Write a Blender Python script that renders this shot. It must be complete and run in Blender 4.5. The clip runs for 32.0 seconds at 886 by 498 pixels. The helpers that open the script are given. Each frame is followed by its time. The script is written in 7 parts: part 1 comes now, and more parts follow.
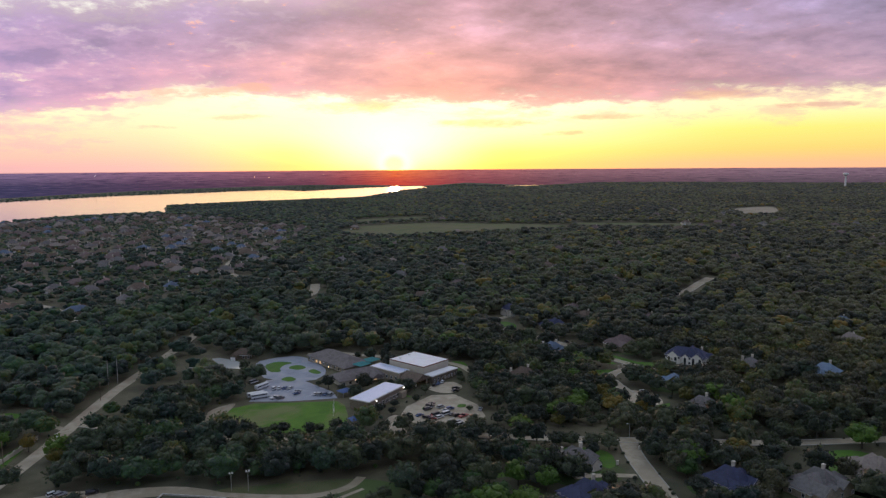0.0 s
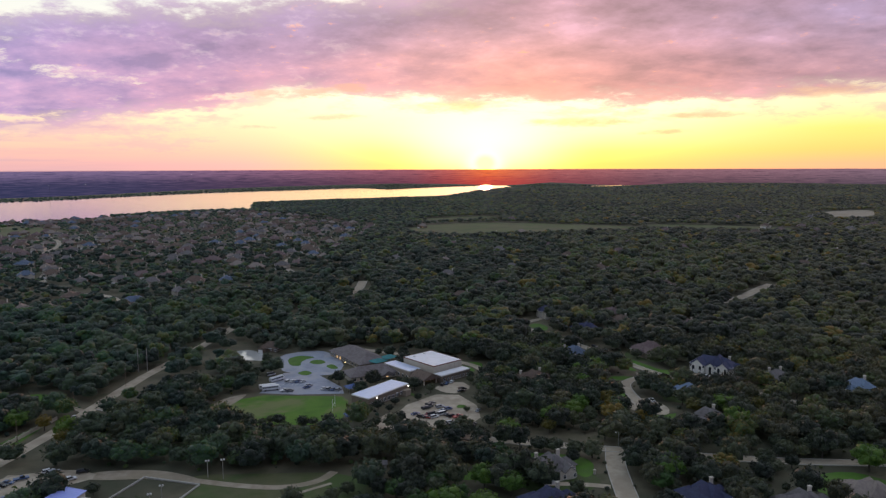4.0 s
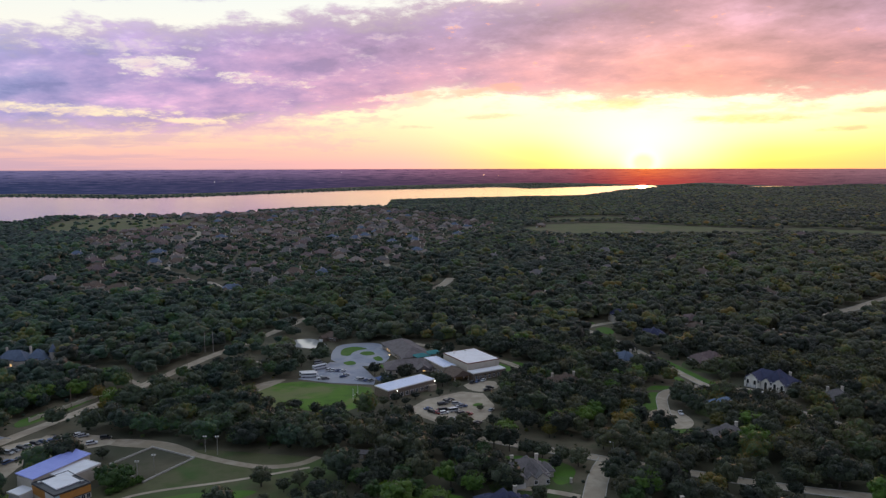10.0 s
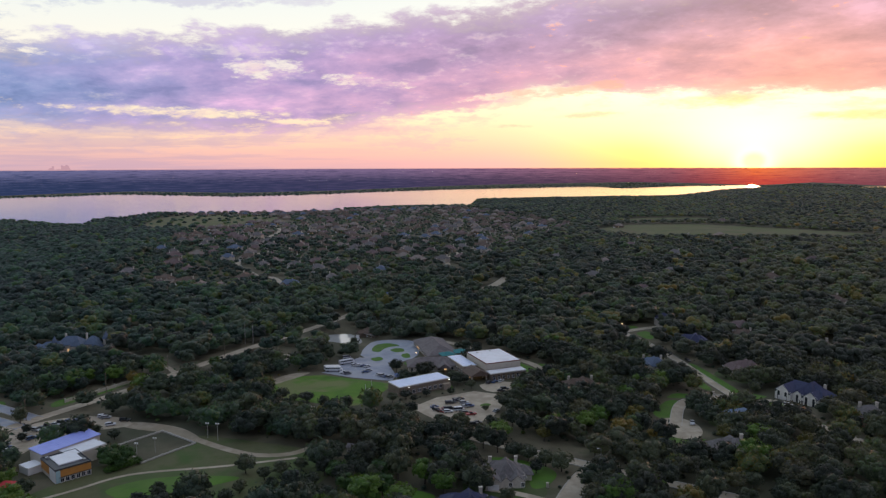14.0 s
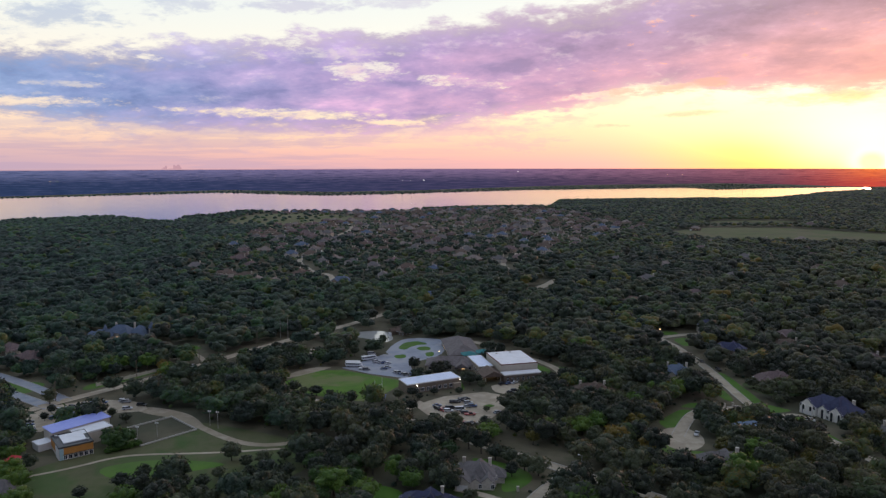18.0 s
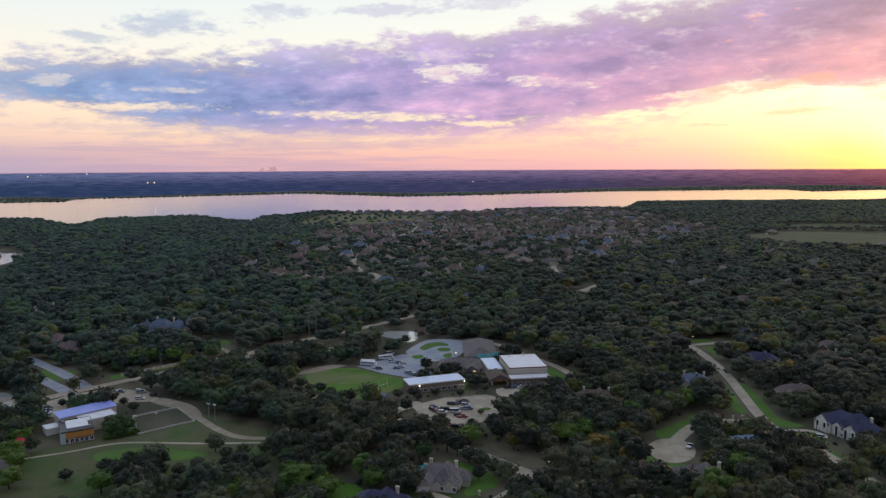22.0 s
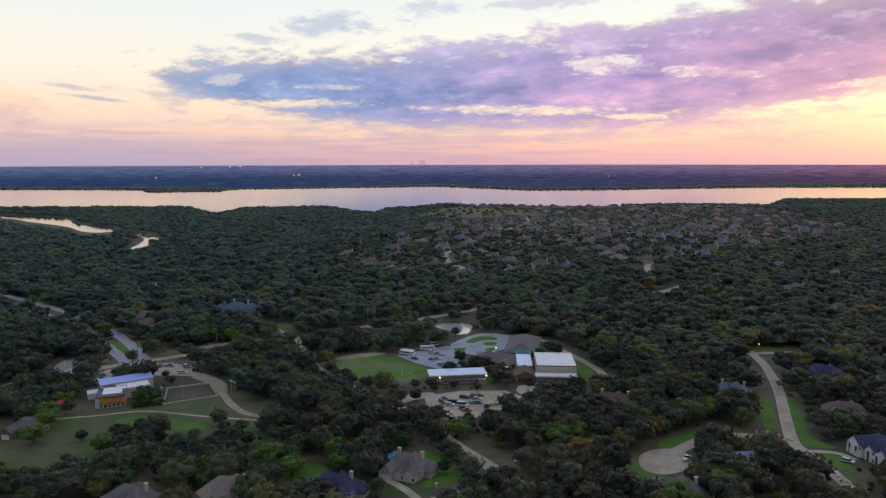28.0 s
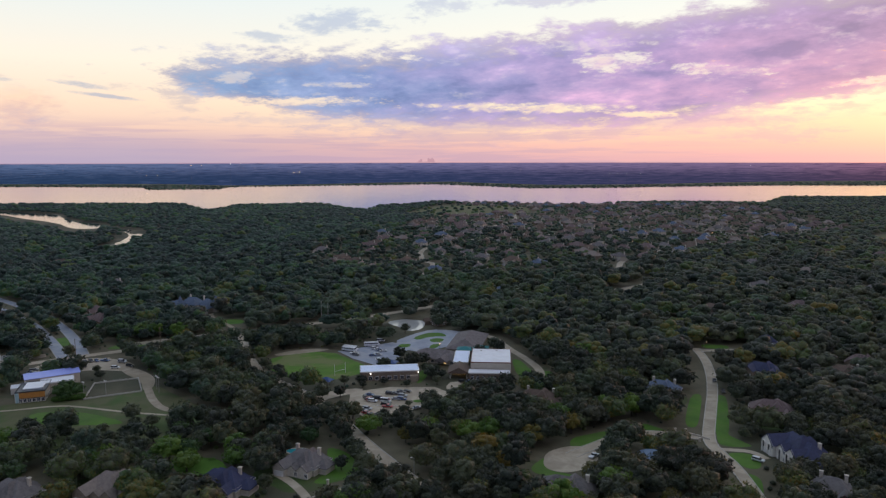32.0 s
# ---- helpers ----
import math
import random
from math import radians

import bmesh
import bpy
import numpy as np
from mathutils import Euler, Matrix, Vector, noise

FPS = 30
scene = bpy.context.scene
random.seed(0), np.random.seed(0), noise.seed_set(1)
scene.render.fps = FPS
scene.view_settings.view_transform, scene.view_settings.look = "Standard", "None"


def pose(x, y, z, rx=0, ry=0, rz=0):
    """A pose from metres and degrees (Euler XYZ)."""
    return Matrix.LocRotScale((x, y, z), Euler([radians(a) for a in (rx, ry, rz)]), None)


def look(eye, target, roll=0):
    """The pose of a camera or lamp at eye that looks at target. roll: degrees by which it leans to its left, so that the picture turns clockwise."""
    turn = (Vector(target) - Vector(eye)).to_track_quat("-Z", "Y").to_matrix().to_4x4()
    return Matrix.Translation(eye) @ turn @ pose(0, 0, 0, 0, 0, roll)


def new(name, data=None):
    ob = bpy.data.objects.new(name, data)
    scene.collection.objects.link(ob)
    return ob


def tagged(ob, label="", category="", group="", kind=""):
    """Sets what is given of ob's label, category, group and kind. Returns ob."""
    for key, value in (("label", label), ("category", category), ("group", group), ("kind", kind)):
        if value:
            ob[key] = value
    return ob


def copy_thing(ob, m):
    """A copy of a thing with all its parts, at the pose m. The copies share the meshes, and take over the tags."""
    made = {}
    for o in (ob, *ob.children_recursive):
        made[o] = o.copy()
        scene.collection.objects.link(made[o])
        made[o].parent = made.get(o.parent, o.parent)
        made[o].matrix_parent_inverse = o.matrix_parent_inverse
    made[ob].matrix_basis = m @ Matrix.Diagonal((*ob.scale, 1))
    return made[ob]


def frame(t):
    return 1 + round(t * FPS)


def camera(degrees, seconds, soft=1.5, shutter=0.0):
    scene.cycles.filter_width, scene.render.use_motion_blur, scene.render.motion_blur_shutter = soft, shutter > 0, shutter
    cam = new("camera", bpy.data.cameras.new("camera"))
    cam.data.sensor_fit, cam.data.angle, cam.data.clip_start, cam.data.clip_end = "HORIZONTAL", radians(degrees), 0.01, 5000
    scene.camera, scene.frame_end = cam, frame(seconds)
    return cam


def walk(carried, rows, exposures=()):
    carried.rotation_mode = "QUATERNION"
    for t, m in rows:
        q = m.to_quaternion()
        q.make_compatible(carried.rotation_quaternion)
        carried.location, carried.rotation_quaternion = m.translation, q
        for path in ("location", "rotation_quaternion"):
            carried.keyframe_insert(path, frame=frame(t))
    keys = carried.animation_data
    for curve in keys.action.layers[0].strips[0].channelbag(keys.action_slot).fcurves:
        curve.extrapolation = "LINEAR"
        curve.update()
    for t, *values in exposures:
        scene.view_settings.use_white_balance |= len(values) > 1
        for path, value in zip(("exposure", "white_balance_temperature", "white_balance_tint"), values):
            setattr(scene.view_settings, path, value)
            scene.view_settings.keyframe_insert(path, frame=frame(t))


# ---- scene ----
cam = camera(63.3, 32.0, soft=1.3)
PATH = [
    (0, (-124.957, 13.738, 123.862), (-124.258, 15.597, 123.63), -0.4),
    (1, (-114.382, 9.13, 124.277), (-113.744, 11.011, 124.044), -0.6),
    (2, (-103.086, 5.351, 124.248), (-102.509, 7.252, 124.016), -0.5),
    (3, (-92.236, 2.831, 124.051), (-91.715, 4.747, 123.819), -0.3),
    (6, (-59.357, -2.739, 123.409), (-59.03, -0.78, 123.175), -0.2),
    (9, (-25.531, -7.7, 122.703), (-25.417, -5.717, 122.469), -0.2),
    (11, (-3.504, -8.881, 122.403), (-3.527, -6.895, 122.169), -0.1),
    (13, (19.602, -8.574, 122.693), (19.44, -6.594, 122.457), -0.2),
    (14.5, (35.617, -7.487, 122.333), (35.363, -5.517, 122.098), -0.2),
    (16.5, (57.068, -4.412, 122.013), (56.686, -2.463, 121.778), -0.1),
    (19, (85.27, 1.978, 121.993), (84.735, 3.891, 121.76), -0.2),
    (22, (117.372, 12.385, 121.968), (116.666, 14.242, 121.738), -0.3),
    (24, (137.965, 20.499, 121.457), (137.149, 22.31, 121.225), -0.2),
    (25, (147.987, 24.152, 121.312), (147.107, 25.933, 121.078), -0.2),
    (26, (157.497, 28.779, 121.345), (156.545, 30.522, 121.108), -0.1),
    (26.5, (162.352, 31.661, 121.419), (161.366, 33.384, 121.181), -0.2),
    (28.5, (181.361, 44.256, 121.105), (180.291, 45.928, 120.859), -0.1),
    (29, (185.764, 47.157, 121.017), (184.694, 48.829, 120.771), -0.1),
    (30, (194.37, 53.203, 120.668), (193.3, 54.875, 120.42), -0.0),
    (31, (203.042, 59.582, 120.029), (201.972, 61.253, 119.781), 0.0),
    (32, (210.435, 67.054, 119.183), (209.352, 68.717, 118.932), -0.1),
]
walk(cam, [(t, look(eye, target, roll)) for t, eye, target, roll in PATH])

# ---- sky and sun ----
SUN_AZ, SUN_EL = 16.8, 1.7


def lin(r, g, b):
    """An 8-bit colour as linear light."""
    return tuple((v / 255 / 12.92 if v < 10 else ((v / 255 + 0.055) / 1.055) ** 2.4) for v in (r, g, b))


class Nodes:
    """Short hands for building a node tree."""

    def __init__(self, tree):
        self.tree = tree
        tree.nodes.clear()

    def add(self, kind, **values):
        n = self.tree.nodes.new(kind)
        for k, v in values.items():
            if k == "operation":
                n.operation = v
            elif k == "data_type":
                n.data_type = v
            elif k == "blend_type":
                n.blend_type = v
        return n

    def put(self, socket, value):
        if isinstance(value, bpy.types.NodeSocket):
            self.tree.links.new(value, socket)
        elif isinstance(value, (tuple, list)) and socket.type == "RGBA" and len(value) == 3:
            socket.default_value = (*value, 1)
        else:
            socket.default_value = value

    def math(self, op, a, b=0.0, c=0.0, clamp=False):
        n = self.add("ShaderNodeMath", operation=op)
        n.use_clamp = clamp
        for s, v in zip(n.inputs, (a, b, c)):
            self.put(s, v)
        return n.outputs[0]

    def step(self, v, a, b):
        n = self.add("ShaderNodeMapRange")
        n.interpolation_type = "SMOOTHSTEP"
        for s, x in zip((0, 1, 2, 3, 4), (v, a, b, 0.0, 1.0)):
            self.put(n.inputs[s], x)
        return n.outputs[0]

    def ramp(self, v, stops, linear=True):
        n = self.add("ShaderNodeValToRGB")
        n.color_ramp.interpolation = "LINEAR" if linear else "EASE"
        e = n.color_ramp.elements
        while len(e) < len(stops):
            e.new(0.5)
        for el, (p, c) in zip(e, stops):
            el.position = p
        for el, (p, c) in zip(e, stops):
            el.color = (*c, 1) if isinstance(c, tuple) else (c, c, c, 1)
        self.put(n.inputs[0], v)
        return n.outputs[0]

    def mix(self, f, a, b, blend="MIX"):
        n = self.add("ShaderNodeMix", data_type="RGBA", blend_type=blend)
        self.put(n.inputs[0], f)
        self.put(n.inputs[6], a)
        self.put(n.inputs[7], b)
        return n.outputs[2]

    def noise(self, vector, scale, detail=4.0, rough=0.55, distort=0.0, colour=False):
        n = self.add("ShaderNodeTexNoise")
        if vector is not None:
            self.put(n.inputs["Vector"], vector)
        n.inputs["Scale"].default_value, n.inputs["Detail"].default_value = scale, detail
        n.inputs["Roughness"].default_value, n.inputs["Distortion"].default_value = rough, distort
        return n.outputs["Color" if colour else "Fac"]

    def vec(self, x, y, z=0.0):
        n = self.add("ShaderNodeCombineXYZ")
        for s, v in zip(n.inputs, (x, y, z)):
            self.put(s, v)
        return n.outputs[0]


def az_stop(a):
    return (a + 180) / 360


world = bpy.data.worlds.new("evening_sky")
scene.world = world
world.use_nodes = True
w = Nodes(world.node_tree)
split = w.add("ShaderNodeSeparateXYZ")
w.put(split.inputs[0], w.add("ShaderNodeTexCoord").outputs["Generated"])
DX, DY, DZ = split.outputs
az = w.math("MULTIPLY", w.math("ARCTAN2", DX, DY), 57.2958)
el = w.math("MULTIPLY", w.math("ARCSINE", DZ), 57.2958)
az01 = w.math("ADD", w.math("DIVIDE", az, 360.0), 0.5)
el01 = w.math("DIVIDE", el, 30.0, clamp=True)
side = w.math("ABSOLUTE", w.math("SUBTRACT", az, SUN_AZ))


def heights(rows):
    return [(e / 30, lin(*c)) for e, c in rows]


# clear sky: towards the sun, beside it, far from it, and behind
near_sun = w.ramp(el01, heights([(0, (255, 205, 120)), (1, (255, 226, 142)), (2.5, (255, 244, 204)), (5, (255, 252, 236)), (9, (250, 240, 228)), (15, (228, 225, 228)), (30, (187, 189, 200))]))
right_sun = w.ramp(el01, heights([(0, (255, 190, 150)), (1, (255, 208, 126)), (2.5, (255, 230, 128)), (4, (255, 243, 190)), (8, (252, 244, 225)), (15, (230, 226, 230)), (30, (187, 189, 200))]))
left_sun = w.ramp(el01, heights([(0, (226, 180, 186)), (1, (240, 192, 184)), (2.5, (250, 218, 190)), (4, (255, 238, 206)), (7, (252, 243, 228)), (12, (236, 240, 236)), (30, (169, 188, 213))]))
far_left = w.ramp(el01, heights([(0, (196, 172, 190)), (1, (208, 178, 188)), (2.2, (240, 205, 192)), (4, (252, 224, 202)), (7, (252, 240, 224)), (12, (230, 239, 240)), (30, (169, 188, 213))]))
behind = w.ramp(el01, heights([(0, (112, 108, 128)), (4, (138, 128, 150)), (12, (136, 144, 168)), (30, (153, 163, 186))]))
leftward = w.step(az, 14.0, -3.0)
rightward = w.step(az, 24.0, 44.0)
clear = w.mix(rightward, w.mix(leftward, near_sun, left_sun), right_sun)
clear = w.mix(w.math("MULTIPLY", w.step(az, -22.0, -54.0), w.step(side, 250.0, 200.0)), clear, far_left)
clear = w.mix(w.step(side, 85.0, 125.0), clear, behind)

# the cloud deck: a sheet seen from below, that thins out to the west-south-west, between two ragged edges
fall = w.math("DIVIDE", 1.0, w.math("MAXIMUM", w.math("ADD", DZ, 0.22), 0.05))
sheet_x, sheet_y = w.math("MULTIPLY", DX, fall), w.math("MULTIPLY", DY, fall)


def layer(seed, scale, detail, rough, distort=0.0, lean=0.0):
    """Noise laid on the sheet, so that it flattens and narrows towards the horizon."""
    return w.noise(w.vec(w.math("ADD", sheet_x, w.math("MULTIPLY", sheet_y, lean)), sheet_y, seed), scale, detail, rough, distort)


big = layer(0.0, 2.1, 5.0, 0.55)
fine = layer(7.0, 6.6, 9.0, 0.63, 0.15)
fold = layer(3.0, 3.7, 10.0, 0.58, 0.15, 0.25)
curl = layer(11.0, 16.0, 8.0, 0.66, 0.2)
bigc, finec, foldc = (w.math("SUBTRACT", v, 0.5) for v in (big, fine, fold))
wob = w.math("ADD", w.math("MULTIPLY", bigc, 3.0), w.math("ADD", w.math("MULTIPLY", finec, 3.0), w.math("ADD", w.math("MULTIPLY", foldc, 2.2), w.math("MULTIPLY", w.math("SUBTRACT", curl, 0.5), 1.6))))
UPPER = [(-180, 30), (-110, 9), (-80, 5), (-58, 6.2), (-50, 7.6), (-45, 8.6), (-36.5, 8.8), (-31, 9.2), (-26, 9.9), (-20, 10.5), (-14, 11.1), (-8, 11.7), (0, 12.4), (10, 13.3), (30, 16), (60, 26), (110, 30), (180, 30)]
LOWER = [(-180, 6), (-110, 9), (-80, 7.5), (-58, 6.4), (-50, 4.2), (-42, 2.9), (-36, 2.4), (-17, 2.3), (-11, 3.0), (-4, 4.2), (0.5, 5.7), (7, 5.2), (14, 4.6), (26, 4.5), (38, 4.7), (52, 4.7), (80, 3.6), (180, 6)]
upper = w.math("MULTIPLY", w.ramp(az01, [(az_stop(a), e / 30) for a, e in UPPER]), 30.0)
lower = w.math("MULTIPLY", w.ramp(az01, [(az_stop(a), e / 30) for a, e in LOWER]), 30.0)
in_top = w.math("ADD", w.math("SUBTRACT", upper, el), w.math("MULTIPLY", wob, 1.35))
in_base = w.math("ADD", w.math("SUBTRACT", el, lower), w.math("MULTIPLY", wob, 0.75))
deck = w.math("MULTIPLY", w.step(in_top, -0.35, 0.9), w.step(in_base, -0.25, 0.65))
thick = w.math("MULTIPLY", w.step(in_top, 0.0, 2.4), w.step(in_base, 0.0, 1.3))


def lens(a, e, half_a, half_e, slope=0.0, ragged=1.0):
    """A soft opening or bar at a bearing and height, ragged by the noise."""
    da = w.math("SUBTRACT", az, a)
    de = w.math("SUBTRACT", w.math("SUBTRACT", el, e), w.math("MULTIPLY", da, slope))
    q = w.math("ADD", w.math("POWER", w.math("ABSOLUTE", w.math("DIVIDE", da, half_a)), 2.0), w.math("POWER", w.math("ABSOLUTE", w.math("DIVIDE", de, half_e)), 2.0))
    torn = w.math("ADD", w.math("MULTIPLY", finec, 6.5 * ragged), w.math("ADD", w.math("MULTIPLY", foldc, -4.0 * ragged), w.math("MULTIPLY", w.math("SUBTRACT", curl, 0.5), 6.0 * ragged)))
    return w.step(w.math("ADD", q, torn), 1.5, -0.3)


def most(*values):
    v = values[0]
    for o in values[1:]:
        v = w.math("MAXIMUM", v, o)
    return v


def weak(v, k):
    return w.math("MULTIPLY", v, k)


gaps = most(lens(-26.0, 3.85, 7.0, 0.36, -0.02, 0.7), lens(-17.6, 3.25, 2.6, 0.28, -0.05, 0.7), weak(lens(-20.0, 7.1, 2.4, 0.75, -0.05), 0.85), weak(lens(-13.8, 6.4, 1.6, 0.4), 0.85), weak(lens(-10.0, 6.1, 1.0, 0.3), 0.7),
            weak(lens(-23.0, 8.4, 4.5, 0.4, 0.02), 0.45), lens(-45.0, 4.3, 6.5, 0.36, 0.02, 0.7), weak(lens(-49.0, 6.0, 1.2, 0.35, 0.1), 0.45), weak(lens(-41.0, 5.6, 2.0, 0.2), 0.5), weak(lens(-35.5, 7.7, 1.0, 0.35), 0.8), weak(lens(-2.5, 5.2, 2.4, 0.25, 0.1), 0.7))
thin = w.math("MULTIPLY", w.step(w.math("ADD", w.math("MULTIPLY", fine, 0.6), w.math("MULTIPLY", curl, 0.4)), 0.53, 0.66), w.step(az, 24.0, -12.0))
gaps = most(weak(gaps, 0.85), weak(thin, 0.22))
deck = w.math("MULTIPLY", deck, w.math("SUBTRACT", 1.0, gaps))
tint_az = w.math("ADD", az01, w.math("ADD", w.math("MULTIPLY", bigc, 0.07), w.math("MULTIPLY", foldc, 0.05)))
hue = w.ramp(tint_az, [(az_stop(a), lin(*c)) for a, c in [(-180, (125, 130, 160)), (-70, (118, 150, 190)), (-52, (116, 152, 200)), (-40, (130, 154, 208)), (-30, (156, 152, 208)), (-18, (186, 155, 208)), (-6, (198, 152, 196)), (6, (190, 142, 178)), (20, (208, 144, 158)), (32, (198, 138, 154)), (48, (176, 138, 168)), (70, (165, 145, 180)), (180, (125, 130, 160))]])
relief = w.math("ADD", w.math("MULTIPLY", fold, 0.45), w.math("ADD", w.math("MULTIPLY", fine, 0.2), w.math("ADD", w.math("MULTIPLY", big, 0.27), w.math("MULTIPLY", curl, 0.08))))
dark = w.mix(1.0, hue, w.ramp(relief, [(0.41, (0.56, 0.62, 0.76)), (0.465, (0.80, 0.83, 0.91)), (0.51, (1.0, 1.0, 1.0)), (0.555, (1.20, 1.16, 1.09)), (0.62, (1.62, 1.48, 1.28))]), "MULTIPLY")
high = w.step(el, 6.0, 11.0)
loft = w.ramp(tint_az, [(az_stop(a), lin(*c)) for a, c in [(-180, (130, 140, 175)), (-60, (118, 154, 200)), (-40, (126, 150, 206)), (-25, (164, 150, 210)), (-8, (156, 140, 190)), (6, (140, 132, 176)), (24, (168, 138, 166)), (36, (170, 142, 174)), (50, (152, 140, 184)), (90, (140, 138, 176)), (180, (130, 140, 175))]])
dark = w.mix(w.math("MULTIPLY", high, 0.7), dark, w.mix(1.0, loft, w.ramp(relief, [(0.41, 0.56), (0.465, 0.80), (0.51, 1.0), (0.555, 1.22), (0.62, 1.7)]), "MULTIPLY"))
rose = w.math("MULTIPLY", w.math("MULTIPLY", w.step(curl, 0.58, 0.72), w.step(fold, 0.46, 0.56)), w.math("MULTIPLY", w.step(side, 46.0, 12.0), 0.75))
dark = w.mix(rose, dark, lin(252, 170, 142))
# where the sheet is thin the light comes through
lit_edge = w.math("MULTIPLY", w.math("SUBTRACT", 1.0, thick), 0.42)
dark = w.mix(lit_edge, dark, w.mix(0.45, clear, lin(236, 190, 190)))
sky = w.mix(w.math("MULTIPLY", deck, 0.97), clear, dark)
# torn scraps hanging under the sheet
scraps = w.math("MULTIPLY", w.math("MULTIPLY", w.math("MULTIPLY", w.step(in_base, -2.4, 0.2), w.step(in_top, 0.5, 2.5)), w.step(w.math("ADD", w.math("MULTIPLY", fine, 0.55), w.math("MULTIPLY", fold, 0.45)), 0.47, 0.59)), w.math("SUBTRACT", 1.0, deck))
sky = w.mix(w.math("MULTIPLY", scraps, 0.62), sky, w.mix(0.4, hue, lin(250, 206, 176)))
# bars of cloud in the bright strip, and low haze banks to the left
bar_tint = w.mix(0.4, hue, lin(246, 196, 142))
bars = most(lens(14.4, 4.45, 4.4, 0.5, 0.03, 0.45), lens(23.8, 3.25, 4.6, 0.36, 0.0, 0.4), lens(33.5, 3.6, 3.2, 0.24, 0.0, 0.4), lens(41.0, 5.0, 3.5, 0.4, 0.0, 0.5), lens(30.5, 2.4, 2.0, 0.2, 0.04, 0.4), lens(2.0, 5.5, 3.6, 0.5, 0.05, 0.8), lens(6.2, 5.9, 1.2, 0.4, 0.0, 0.8),
            weak(lens(5.0, 3.7, 2.2, 0.22, 0.03, 0.6), 0.8), weak(lens(-1.0, 2.9, 1.8, 0.14, 0.0, 0.6), 0.7), lens(48.0, 4.0, 3.0, 0.2, 0.0, 0.6))
sky = w.mix(w.math("MULTIPLY", bars, 0.85), sky, bar_tint)
low = w.noise(w.vec(w.math("MULTIPLY", az, 0.05), w.math("MULTIPLY", el, 0.8), 21.0), 2.6, 6.0, 0.55, 0.2)
bank = w.math("MULTIPLY", w.math("MULTIPLY", w.step(low, 0.42, 0.6), w.step(el, 3.2, 1.9)), w.step(az, -4.0, -26.0))
sky = w.mix(w.math("MULTIPLY", bank, 0.5), sky, lin(186, 164, 190))
shelf = most(lens(-14.0, 2.6, 8.5, 0.55, 0.02, 0.5), lens(-30.0, 2.6, 9.0, 0.4, -0.01, 0.5), weak(lens(-8.0, 1.7, 3.4, 0.7, 0.0, 0.8), 0.7), weak(lens(-46.0, 2.9, 7.0, 0.28, 0.0, 0.6), 0.5))
sky = w.mix(w.math("MULTIPLY", shelf, 0.55), sky, w.mix(0.35, hue, lin(206, 176, 190)))
# stray shreds over the wedge, and a small heaped cloud over the western water
shreds = most(weak(lens(-40.5, 10.3, 4.2, 0.8, 0.05, 0.8), 0.9), weak(lens(-33.0, 11.4, 3.0, 0.6, 0.04, 0.9), 0.7), weak(lens(-24.0, 11.9, 4.0, 0.6, 0.06, 0.9), 0.8), weak(lens(-46.5, 9.0, 2.4, 0.4, 0.0, 0.8), 0.8), weak(lens(-17.0, 12.3, 3.0, 0.5, 0.06, 0.9), 0.7), lens(-59.0, 5.1, 1.8, 0.2, -0.12, 0.5), lens(-57.6, 4.4, 2.2, 0.15, -0.1, 0.5), weak(lens(-65.0, 5.3, 1.6, 0.2, 0.0, 0.5), 0.8))
sky = w.mix(w.math("MULTIPLY", shreds, 0.62), sky, w.mix(0.35, hue, lin(176, 186, 206)))
heap = lens(-63.0, 3.4, 2.4, 1.5, 0.0, 0.35)
sky = w.mix(w.math("MULTIPLY", heap, 0.75), sky, w.ramp(w.math("ADD", relief, w.math("MULTIPLY", w.math("SUBTRACT", el, 3.2), 0.07)), [(0.4, lin(190, 174, 196)), (0.52, lin(226, 190, 186)), (0.62, lin(255, 214, 190))]))
sky = w.mix(w.math("MULTIPLY", w.math("MULTIPLY", w.step(az, -44.0, -58.0), w.step(el, 2.6, 0.6)), 0.5), sky, lin(178, 172, 200))
# glow round the setting sun: broad above it, and the half-sunk disc
off = w.math("SUBTRACT", az, SUN_AZ)
gd = w.math("SQRT", w.math("ADD", w.math("POWER", w.math("MULTIPLY", off, 0.36), 2.0), w.math("POWER", w.math("MULTIPLY", w.math("SUBTRACT", el, 1.9), 0.82), 2.0)))
veil = w.math("SUBTRACT", 1.0, w.math("MULTIPLY", most(bars, w.math("MULTIPLY", deck, 0.8)), 0.85))
glow = w.math("MULTIPLY", w.math("MULTIPLY", w.math("POWER", w.step(gd, 3.7, 0.0), 1.3), w.step(side, 60.0, 20.0)), veil)
sky = w.mix(w.math("MULTIPLY", glow, 1.0, clamp=True), sky, (1.4, 1.27, 0.98))
disc_d = w.math("SQRT", w.math("ADD", w.math("POWER", w.math("MULTIPLY", off, 0.8), 2.0), w.math("POWER", w.math("SUBTRACT", el, 0.1), 2.0)))
sky = w.mix(w.math("POWER", w.step(disc_d, 2.1, 0.0), 1.6), sky, (3.0, 2.4, 1.2))
sky = w.mix(w.step(disc_d, 0.95, 0.35), sky, (5.0, 3.6, 0.62))
